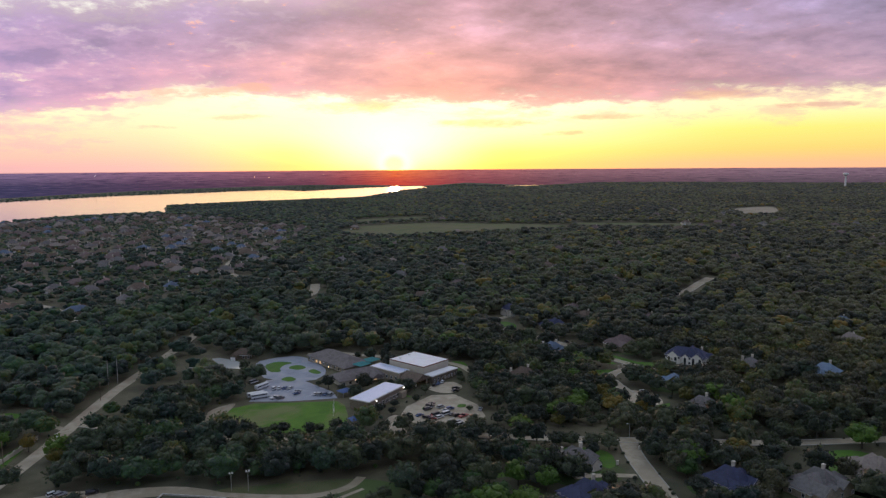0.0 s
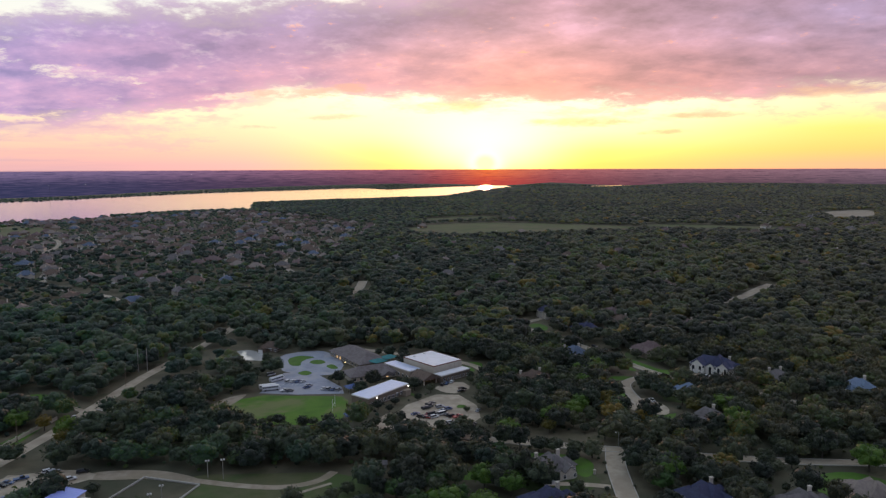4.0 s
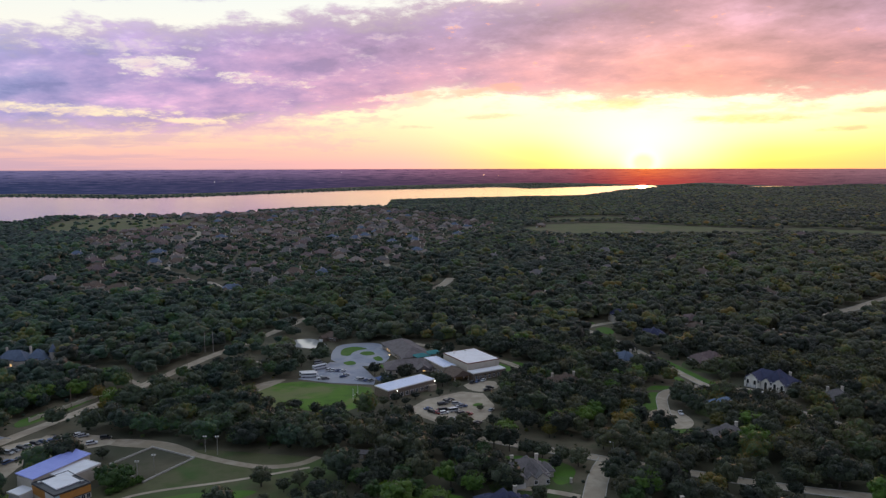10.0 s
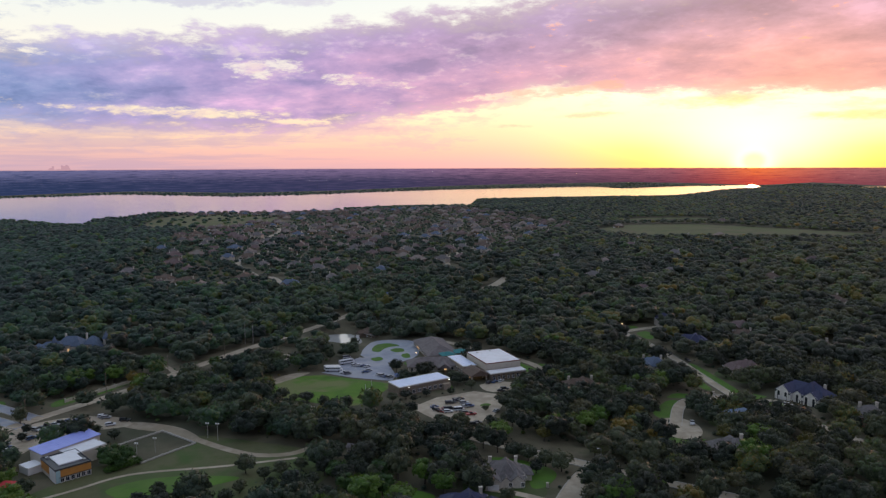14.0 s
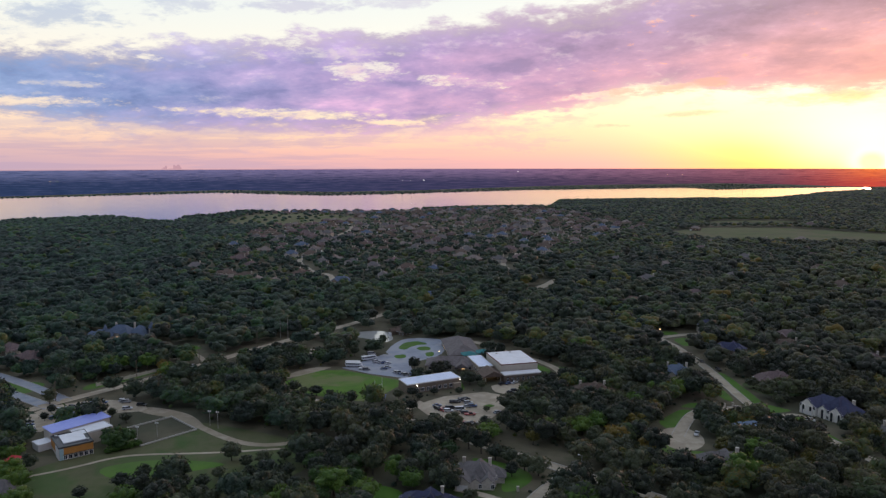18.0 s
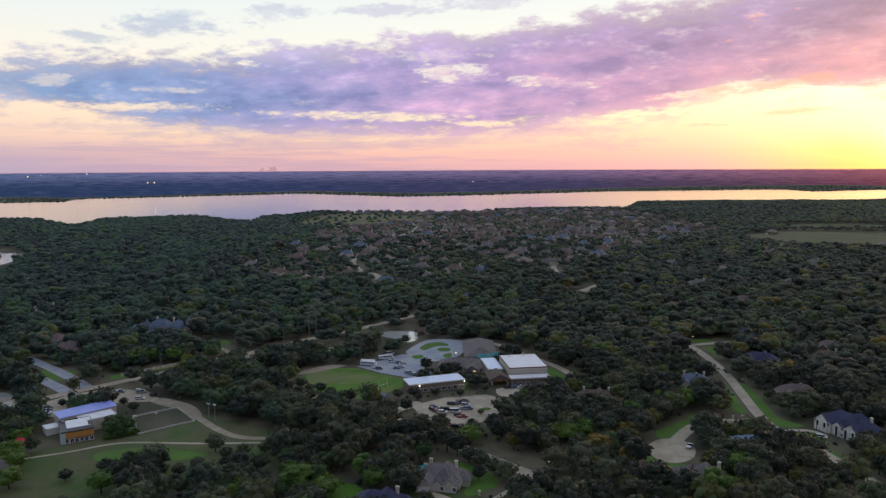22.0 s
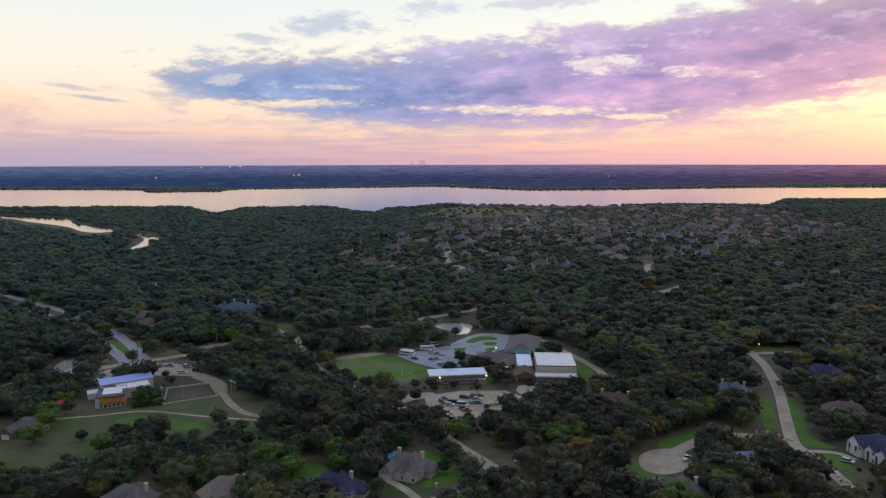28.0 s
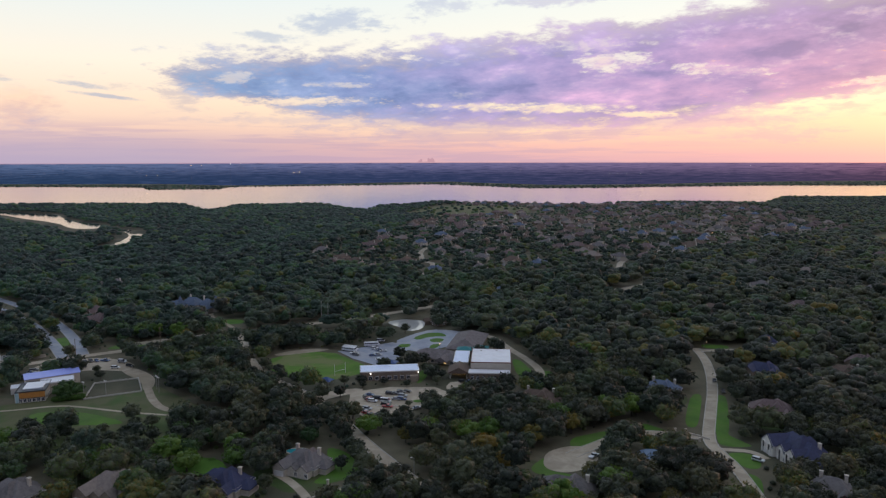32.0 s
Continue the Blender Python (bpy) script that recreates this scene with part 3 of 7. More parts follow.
def rod(bm, a, b, r1, r2=None, sides=8):
    """A tapered rod from a to b."""
    a, b = Vector(a), Vector(b)
    d = b - a
    m = Matrix.Translation((a + b) / 2) @ d.to_track_quat("Z", "Y").to_matrix().to_4x4()
    bmesh.ops.create_cone(bm, cap_ends=True, segments=sides, radius1=r1, radius2=r1 if r2 is None else r2, depth=d.length, matrix=m)
    return bm


def ball(bm, x, y, z, r, rz=None, rings=6):
    bmesh.ops.create_uvsphere(bm, u_segments=rings * 2, v_segments=rings, radius=1.0, matrix=Matrix.Translation((x, y, z)) @ Matrix.Diagonal((r, r, rz or r, 1)))
    return bm


def faces(bm, pts, quads):
    vs = [bm.verts.new(p) for p in pts]
    for q in quads:
        bm.faces.new([vs[i] for i in q])
    return bm


def hip(bm, x, y, w, d, z, h, over=0.5, gable=False, turn=0.0, thick=0.22):
    """A roof with eaves, its ridge along the longer side: hipped, or with gable ends."""
    m = pose(x, y, 0, 0, 0, turn)
    if d > w:
        m, w, d = m @ pose(0, 0, 0, 0, 0, 90), d, w
    a, b = w / 2 + over, d / 2 + over
    r = a - (0 if gable else b * 0.95)
    zs = z - over * h / b
    pts = [(-a, -b, zs), (a, -b, zs), (a, b, zs), (-a, b, zs), (-r, 0, z + h), (r, 0, z + h), (-a, -b, zs - thick), (a, -b, zs - thick), (a, b, zs - thick), (-a, b, zs - thick)]
    faces(bm, [m @ Vector(p) for p in pts], [(0, 1, 5, 4), (1, 2, 5), (2, 3, 4, 5), (3, 0, 4), (6, 7, 1, 0), (7, 8, 2, 1), (8, 9, 3, 2), (9, 6, 0, 3), (9, 8, 7, 6)])
    return bm


def outline(pts, times=2):
    """A closed outline with its corners rounded."""
    for _ in range(times):
        pts = [q for (ax, ay), (bx, by) in zip(pts, pts[1:] + pts[:1]) for q in ((ax * 0.78 + bx * 0.22, ay * 0.78 + by * 0.22), (ax * 0.22 + bx * 0.78, ay * 0.22 + by * 0.78))]
    return pts


def line_round(pts, times=2):
    for _ in range(times):
        pts = [pts[0]] + [q for (ax, ay), (bx, by) in zip(pts, pts[1:]) for q in ((ax * 0.75 + bx * 0.25, ay * 0.75 + by * 0.25), (ax * 0.25 + bx * 0.75, ay * 0.25 + by * 0.75))] + [pts[-1]]
    return pts


def resample(pts, step):
    out = [pts[0]]
    for (ax, ay), (bx, by) in zip(pts, pts[1:]):
        n = max(1, int(math.hypot(bx - ax, by - ay) / step))
        out += [(ax + (bx - ax) * i / n, ay + (by - ay) * i / n) for i in range(1, n + 1)]
    return out


def sheet(name, pts, mat, up=0.1, rounds=2, step=5.0, parent=None):
    """A patch of ground cover laid on the land inside an outline."""
    edge = resample(outline(pts, rounds) + outline(pts, rounds)[:1], step)[:-1]
    cx, cy = sum(p[0] for p in edge) / len(edge), sum(p[1] for p in edge) / len(edge)
    size = max(math.hypot(p[0] - cx, p[1] - cy) for p in edge)
    rings = max(2, int(size / (step * 1.4)))
    xy = np.array([[(cx + (px - cx) * k / rings, cy + (py - cy) * k / rings) for px, py in edge] for k in range(1, rings + 1)]).reshape(-1, 2)
    xy = np.vstack([[(cx, cy)], xy])
    z = ground_height(xy[:, 0], xy[:, 1]) + up
    n = len(edge)
    quads = [(0, 1 + i, 1 + (i + 1) % n) for i in range(n)]
    for k in range(rings - 1):
        a, b = 1 + k * n, 1 + (k + 1) * n
        quads += [(a + i, b + i, b + (i + 1) % n, a + (i + 1) % n) for i in range(n)]
    me = bpy.data.meshes.new(name)
    me.from_pydata(np.c_[xy, z].tolist(), [], quads)
    me.materials.append(mat)
    ob = new(name, me)
    ob.parent = parent
    return ob


def sides(pts, half):
    left, right = [], []
    for i, (x, y) in enumerate(pts):
        ax, ay = pts[max(i - 1, 0)]
        bx, by = pts[min(i + 1, len(pts) - 1)]
        l = math.hypot(bx - ax, by - ay)
        nx, ny = -(by - ay) / l, (bx - ax) / l
        h = half[i] if isinstance(half, list) else half
        left.append((x + nx * h, y + ny * h))
        right.append((x - nx * h, y - ny * h))
    return left, right


def strip(name, pts, width, mat, up=0.14, kerbs=True, step=6.0, rounds=2):
    """A road or path along a line, with low kerbs as parts."""
    pts = resample(line_round(pts, rounds), step)
    left, right = sides(pts, width / 2)
    xy = np.array([q for pair in zip(left, right) for q in pair])
    z = ground_height(xy[:, 0], xy[:, 1]) + up
    me = bpy.data.meshes.new(name)
    me.from_pydata(np.c_[xy, z].tolist(), [], [(2 * i, 2 * i + 1, 2 * i + 3, 2 * i + 2) for i in range(len(pts) - 1)])
    me.materials.append(mat)
    ob = new(name, me)
    if kerbs:
        for edge in (left, right):
            a, b = sides(edge, 0.16)
            xy = np.array([q for pair in zip(a, b) for q in pair])
            z = ground_height(xy[:, 0], xy[:, 1]) + up
            k = len(xy)
            pts3 = np.vstack([np.c_[xy, z - 0.1], np.c_[xy, z + 0.15]]).tolist()
            quads = []
            for i in range(0, k - 2, 2):
                quads += [(k + i, k + i + 1, k + i + 3, k + i + 2), (i, k + i, k + i + 2, i + 2), (i + 1, i + 3, k + i + 3, k + i + 1)]
            km = bpy.data.meshes.new("kerb")
            km.from_pydata(pts3, [], quads)
            km.materials.append(kerb_stone)
            kb = new("kerb", km)
            kb.parent = ob
    return ob


HUB, FAR_R = (40.0, 20.0), 4730.0


def far_radius(a):
    """Where the land gives way to the painted haze, by bearing: soon behind the far shore, else at the horizon."""
    return np.interp(a, [-180, -80, -66, -58, -52, -47, -40, -30, -22, -16, -6, 4, 12, 19, 24, 180], [4730, 4730, 4300, 3900, 3700, 3500, 3600, 3850, 3450, 3550, 4050, 4500, 4690, 4730, 4730, 4730])


# ---- ground, water, distance ----
MID = (0.0, 330.0)
ring_r = np.concatenate([np.arange(0, 520, 6.0), np.geomspace(520, 4900, 90)])
seg = 288
ang = np.linspace(0, 2 * np.pi, seg, endpoint=False)
gx = (MID[0] + ring_r[1:, None] * np.sin(ang)).ravel()
gy = (MID[1] + ring_r[1:, None] * np.cos(ang)).ravel()
gx, gy = np.r_[MID[0], gx], np.r_[MID[1], gy]
hub_d, hub_a = np.hypot(gx - HUB[0], gy - HUB[1]), np.arctan2(gx - HUB[0], gy - HUB[1])
hub_d = np.minimum(hub_d, far_radius(np.degrees(hub_a)) + 60 * hub_d / 4900)
gx, gy = HUB[0] + hub_d * np.sin(hub_a), HUB[1] + hub_d * np.cos(hub_a)
ground_quads = [(0, 1 + (i + 1) % seg, 1 + i) for i in range(seg)]
for k in range(len(ring_r) - 2):
    a, b = 1 + k * seg, 1 + (k + 1) * seg
    ground_quads += [(a + i, a + (i + 1) % seg, b + (i + 1) % seg, b + i) for i in range(seg)]
me = bpy.data.meshes.new("ground")
me.from_pydata(np.c_[gx, gy, ground_height(gx, gy)].tolist(), [], ground_quads)
me.materials.append(dry_ground)
me.shade_smooth()
tagged(new("ground", me), "dry brown grass and leaf litter over gently rolling land", "ground", kind="structure")


def water_sheet(name, pts, z, mat, label):
    bm = bmesh.new()
    bm.faces.new([bm.verts.new((x, y, z)) for x, y in pts])
    bmesh.ops.triangulate(bm, faces=bm.faces[:])
    return tagged(part(name, bm, mat), label, "water", kind="structure")


water_sheet("water_lake", resample(LAKE + LAKE[:1], 60)[:-1], -13.0, lake_water, "wide calm lake reflecting the pink and yellow evening sky")
water_sheet("water_inlet", INLET, -13.0, lake_water, "thin bright arm of the lake beyond woods")
water_sheet("water_river", outline(RIVER_ARM, 1), -12.9, lake_water, "broad bright river arm winding between dark woods")
water_sheet("water_river_bend", outline(RIVER_BEND, 1), -12.9, lake_water, "pale river bend shining among dark woods")

# ---- roads and ground cover ----
ROADS = []


def road(name, pts, width, mat, label, kerbs=True, category="road", verge=2.6, seen=0.0):
    """verge: from the edge to the first trunks; seen: how far the ground before it lies open, to the distance of the park."""
    ROADS.append((pts, width, verge, seen))
    return tagged(strip(name, pts, width, mat, kerbs=kerbs), label, category, kind="structure")


road("road_county", [(-232, 190), (-219, 240), (-207, 290), (-188, 350), (-175, 405), (-160, 460)], 7.0, concrete, "long straight pale concrete road through woods", kerbs=False, verge=2.4, seen=0.065)
road("road_county_bend", [(-160, 460), (-141, 515), (-112, 590)], 7.0, concrete, "pale concrete road crossing a shallow dip in the woods", kerbs=False, verge=3.0, seen=0.09)
road("road_mansion_lane", [(-250, 436), (-233, 424), (-203, 416), (-189, 407), (-175, 390)], 3.4, gravel, "narrow sandy lane to a mansion", kerbs=False, verge=1.5, seen=0.03)
road("road_county_north", [(-112, 590), (-95, 622), (-50, 742), (110, 1222)], 7.0, concrete, "straight pale road almost hidden by woods", kerbs=False, verge=0.3)
road("road_boulevard", [(-199, 290), (-255, 312), (-320, 334), (-400, 350), (-520, 360)], 7.0, asphalt, "blue-grey estate boulevard lane beside a planted median", verge=1.0, seen=0.02)
road("road_boulevard_east", [(-203, 303), (-252, 326), (-318, 349), (-398, 366), (-520, 378)], 7.0, asphalt, "second blue-grey boulevard lane beside a planted median", verge=1.0, seen=0.02)
road("road_park_drive", [(-188, 308), (-163, 303), (-148, 296), (-130, 294), (-112, 284), (-96, 275), (-80, 269), (-66, 272), (-60, 280)], 4.0, gravel, "curving pale gravel park drive", kerbs=False, verge=2.0, seen=0.03)
road("road_school_front", [(-172, 400), (-152, 382), (-118, 357), (-84, 336), (-47, 328), (-10, 312), (22, 292), (60, 273), (111, 248), (148, 236), (260, 205)], 6.0, concrete, "concrete road along the front of the school", kerbs=True, verge=0.5, seen=0.004)
road("road_entrance", [(60, 274), (52, 258), (46, 240), (39, 218), (30, 190)], 8.0, concrete, "wide concrete estate entrance road", verge=1.2, seen=0.016)
road("road_close_neck", [(102, 328), (106, 345), (110, 360), (116, 371), (126, 377), (140, 381)], 5.6, concrete, "short curving concrete neck of a residential close", verge=2.5, seen=0.05)
road("road_ridge", [(100, 535), (114, 507), (128, 460), (138, 408), (144, 378), (152, 366)], 5.2, concrete, "pale concrete residential street curving through oaks", verge=2.0, seen=0.045)
road("road_ridge_south", [(152, 366), (158, 358), (166, 343), (175, 324), (190, 290)], 5.0, concrete, "pale residential street half hidden by oaks", verge=1.2, seen=0.025)
road("road_ridge_turn", [(104, 530), (118, 541), (134, 550)], 4.6, concrete, "short concrete turning leg of a residential street", verge=2.5, seen=0.05)
road("road_east_close", [(300, 562), (334, 570), (382, 606), (410, 624)], 9.0, concrete, "short pale residential close among trees", verge=3, seen=0.06)
road("road_centre_close", [(-12, 690), (2, 712), (12, 760)], 9.0, concrete, "short pale close in dense woods", verge=3, seen=0.06)
road("road_driveway_arch_house", [(148, 370), (154.2, 373.4), (162, 377), (168.5, 371.5)], 3.6, concrete, "concrete driveway curving to a large house", kerbs=False, verge=2.0, seen=0.03)
road("road_gym_drive", [(-42.7, 498), (-23.9, 493), (-4, 472.5), (19.5, 454.3), (35.3, 439), (42.5, 426), (43, 412)], 5.0, concrete, "pale service drive round the back of the school", kerbs=False, verge=2.5, seen=0.04)
road("road_driveway_pool_house", [(17, 248), (24, 247), (33, 244), (41, 240)], 3.4, concrete, "narrow pale house driveway", kerbs=False, verge=1.5, seen=0.03)
road("road_estate_bend", [(-195, 640), (-232, 735), (-262, 748)], 6.0, concrete, "pale concrete street at the edge of an estate")
road("road_estate_long", [(-45, 800), (-70, 880), (-60, 990), (-10, 1100), (60, 1240)], 6.0, concrete, "pale estate street between houses")
road("road_estate_middle", [(-262, 748), (-330, 840), (-340, 960), (-260, 1090), (-200, 1220)], 6.0, concrete, "pale estate street between houses")
road("road_estate_west", [(-420, 860), (-430, 1000), (-390, 1140), (-420, 1300), (-520, 1460)], 6.0, concrete, "pale estate street between houses")
road("road_wood_lane", [(-302, 513), (-271, 503), (-243, 489)], 6.0, concrete, "short pale lane in the western woods", kerbs=False, verge=1.5, seen=0.05)
road("path_park", [(-150, 216), (-136, 230), (-127, 243), (-117, 249), (-89, 257), (-62, 269)], 1.8, concrete, "narrow concrete footpath across park grass", kerbs=False, category="path", verge=2, seen=0.02)

AREAS = []


def area(name, pts, mat, label, up=0.1, rounds=2, category="ground", clear=True, margin=2.0, seen=0.04):
    if clear:
        AREAS.append((pts, margin, seen))
    return tagged(sheet(name, pts, mat, up, rounds), label, category, kind="structure")


area("pavement_close", [(92, 325), (97, 338), (106, 342), (113, 332), (113, 319), (107, 309), (98, 310)], concrete, "round concrete turning head of a residential close", 0.16, category="pavement")
area("ground_sports_field", [(-113, 372), (-97, 404), (-60, 391), (-43, 386), (-48, 352), (-57, 339), (-100, 351)], sports_grass, "green school sports field with worn tan patches", 0.12, 1, margin=1.0)
area("pavement_bus_lot", [(-91, 406), (-84, 424), (-77, 446), (-58, 440), (-45, 405), (-45, 392), (-70, 397)], asphalt, "blue-grey asphalt school parking lot", 0.14, 0, "pavement")
area("pavement_loop", [(-77, 446), (-80, 472), (-78, 494), (-64, 499), (-50, 497), (-40, 478), (-39, 446), (-52, 430)], asphalt, "blue-grey asphalt school drop-off loop", 0.17, 1, "pavement")
area("ground_loop_island", [(-61, 466.5), (-58, 472.5), (-52, 472), (-49, 463), (-55, 459.5)], lawn, "oval grass island in the drop-off loop", 0.24, 2)
area("ground_loop_verge", [(-73, 463), (-74, 482), (-66, 488), (-58, 483), (-55.5, 478.8), (-61, 477.5), (-65.5, 470), (-66, 460)], lawn, "grass wedge beside the drop-off loop", 0.24, 1)
area("ground_lot_verge", [(-69.5, 443), (-63, 448.5), (-59.2, 439.5), (-64.5, 435)], lawn, "small grass wedge between lots", 0.24, 1)
area("pavement_front_lot", [(-26, 342), (-15, 362), (4, 376), (16, 372), (20, 350), (16, 330), (4, 316), (-8, 320), (-18, 332)], concrete, "pale concrete front parking lot of the school", 0.15, 0, "pavement", margin=0.5, seen=0.08)
area("pavement_lot_strip", [(-34, 318), (-36, 338), (-26, 352), (-21, 346), (-27, 331), (-27, 314)], concrete, "pale concrete drive beside the front lot", 0.13, 1, "pavement", margin=0.0, seen=0.03)
area("ground_hall_bed", [(-51, 454.5), (-46, 459), (-42.5, 446.5), (-47, 444.7)], lawn, "grass bed beside the school hall", 0.24, 1)
area("ground_bare_verge", [(23.7, 299), (31.7, 301), (59, 287), (57, 281.5), (40.4, 289)], dry_ground, "bare brown verge beside the school road", 0.08, 2, margin=0.0, seen=0.008)
area("ground_lot_island", [(8, 349), (11, 354), (15, 352), (12, 347)], lawn, "oval grass island in the front parking lot", 0.3, 2)
area("ground_lot_bed", [(-10, 353), (-7, 358), (-3, 358), (-6, 353)], lawn, "planted bed at the parking lot edge", 0.3, 2)
area("pavement_gym_lot", [(5, 391), (24, 399), (27, 384), (16, 374), (9, 378)], concrete, "small concrete lot beside the gymnasium", 0.18, 1, "pavement", margin=3.0, seen=0.07)
area("pavement_park_lot", [(-203, 272), (-202, 294), (-187, 309), (-163, 311), (-150, 299), (-166, 290), (-180, 276), (-178, 256)], concrete, "pale concrete parking lot by the orange building", 0.15, 1, "pavement")
area("pavement_turnout", [(-135, 440), (-128, 452), (-117, 446), (-121, 432)], concrete, "pale turnout beside the woods", 0.15, 2, "pavement")
area("ground_park", [(-165, 190), (-150, 225), (-136, 262), (-118, 292), (-92, 286), (-60, 280), (-42, 262), (-48, 240), (-76, 208), (-84, 178), (-120, 160)], park_grass, "worn olive-brown park grass", 0.06, 2, clear=False)
area("ground_park_strip", [(-127, 232), (-110, 246), (-74, 250), (-88, 238), (-112, 224)], lawn, "greener strip of park grass", 0.12, 2)
area("ground_pen", [(-133, 292), (-112, 280), (-124, 257), (-143, 274)], dry_ground, "bare brown soil of a fenced riding pen", 0.14, 0, margin=1.0)
area("ground_drive_sand", [(-161.5, 299.5), (-153.8, 304.8), (-141, 303.4), (-127, 299), (-114.6, 289.3), (-110, 283), (-113, 281.5), (-128.7, 291.5), (-147.2, 294)], gravel, "bare sandy ground beside the park drive", 0.09, 2, seen=0.03)
area("ground_field_bare", [(-118, 376), (-112, 400), (-97, 408), (-100, 398), (-112, 374)], gravel, "bare sandy strip along the sports field", 0.10, 2)
area("ground_meadow", [(165, 1378), (245, 1480), (405, 1425), (570, 1275), (610, 1220), (312, 1206), (196, 1297)], meadow_grass, "broad pale green meadow among woods", 0.3, 2)
area("ground_meadow_far", [(255, 1570), (262, 1625), (430, 1610), (425, 1560)], meadow_grass, "narrow pale meadow among woods", 0.4, 2)
area("ground_meadow_east", [(620, 1240), (640, 1290), (820, 1180), (860, 1110), (790, 1120)], meadow_grass, "narrow pale meadow strip among woods", 0.4, 2)
area("ground_east_clearing", [(1225, 1500), (1446, 1564), (1223, 1326), (1099, 1312)], gravel, "bare pale building site among woods", 0.4, 2)
area("ground_new_lots", [(-750, 1345), (-915, 1784), (-727, 1841), (-432, 1434), (-563, 1289)], meadow_grass, "open pale green building plots near the lake", 0.3, 1, clear=False)
for pts in ([(98, 336), (94, 347), (99.5, 358), (107, 372), (115, 369), (110, 357), (104.3, 343)], [(105.8, 374.2), (110.8, 382.3), (115.7, 384.9), (127.2, 380.5), (122.6, 377), (113.7, 375.4)], [(153.4, 368.8), (159.3, 373.5), (166, 372), (168.5, 360), (164.7, 356), (158, 360)], [(140.5, 410), (143.4, 417), (150, 388), (162, 384), (157.7, 379.5), (149.5, 376), (146, 385)], [(163, 352), (170, 350), (174, 332), (169, 328)], [(94, 322), (98, 308), (108, 306), (113, 312), (106, 303), (94, 304)],
            [(132, 446), (137, 448), (144, 420), (150, 392), (147, 385), (141, 400)], [(121, 440), (126, 444), (132, 415), (136, 392), (130, 392)], [(112, 528), (124, 536), (128, 520), (120, 506)], [(15, 278), (25, 279), (40, 272), (45, 264), (40, 252), (34, 249), (33, 262)], [(11.3, 449.3), (16.5, 451), (38, 428), (39, 415), (29.8, 421)], [(100, 547.7), (116, 553.7), (119, 544), (104, 538)], [(34, 215), (25, 215), (32, 232), (37, 232)],
            [(110, 228), (140, 232), (150, 214), (120, 206)], [(-214, 330), (-206, 350), (-190, 390), (-196, 350), (-206, 318)], [(-230, 305), (-236, 330), (-262, 326), (-258, 308)], [(-230, 420), (-215, 436), (-200, 428), (-214, 412)],
            [(-30, 236), (-12, 246), (2, 240), (-10, 226)], [(44, 420), (48, 434), (40, 440), (37, 428)], [(-6, 376), (-14, 398), (-22, 404), (-20, 396), (-10, 378)], [(-38, 424), (-46, 432), (-42, 440), (-36, 436)], [(-13, 259.5), (-12.2, 269), (-6.3, 267), (-6.5, 258)], [(-15, 242.3), (-13.6, 246), (-8.6, 241.3)], [(-8.8, 220.4), (-6.2, 224.2), (0.4, 218)]):
    area("ground_lawn", pts, lawn, "small patch of green mown lawn", 0.1, 2, seen=0.04)

pond = [(-121, 494), (-118, 510), (-108, 515), (-98, 516), (-84, 492), (-87, 479), (-98, 486)]
AREAS.append((pond, 3.0, 0.075))
tagged(sheet("water_pond", pond, pond_water, 0.25, 2), "small pale pond beside the school woods", "water", kind="structure")
AREAS.append((INLET, 5.0, 0.06))
AREAS.append((RIVER_ARM, 6.0, 0.1))
AREAS.append((RIVER_BEND, 6.0, 0.11))
pond_b = [(-234, 264), (-243, 275), (-238, 282), (-219, 272), (-211, 260), (-218, 255)]
AREAS.append((pond_b, 3.0, 0.06))
tagged(sheet("water_estate_pond", pond_b, pond_water, 0.25, 2), "round estate pond by the boulevard entrance", "water", kind="structure")

# ---- houses ----
HOUSES = []


WINDOW_SIZES = {}


def window_at(parent, x, y, z, turn, w=1.3, h=1.5, lit=False):
    """A window let into a wall: a pale frame with a dark pane in it."""
    key = (w, h, lit)
    if key not in WINDOW_SIZES:
        bm = bmesh.new()
        for sx in (-1, 1):
            box(bm, sx * (w / 2), 0, 0, 0.14, 0.16, h)
        for z0 in (-0.12, h - 0.02):
            box(bm, 0, 0, z0, w + 0.14, 0.18, 0.14)
        box(bm, 0, 0, 0, 0.07, 0.12, h)
        fm = bpy.data.meshes.new("window")
        bm.to_mesh(fm)
        bm.free()
        fm.materials.append(trim_white)
        bm = bmesh.new()
        box(bm, 0, 0.02, 0, w - 0.1, 0.06, h)
        pm = bpy.data.meshes.new("pane")
        bm.to_mesh(pm)
        bm.free()
        pm.materials.append(lit_window if lit else window_glass)
        WINDOW_SIZES[key] = fm, pm
    fm, pm = WINDOW_SIZES[key]
    ob = part("window", fm, None, parent)
    ob.matrix_basis = pose(x, y, z, 0, 0, turn)
    part("pane", pm, None, ob)
    return ob


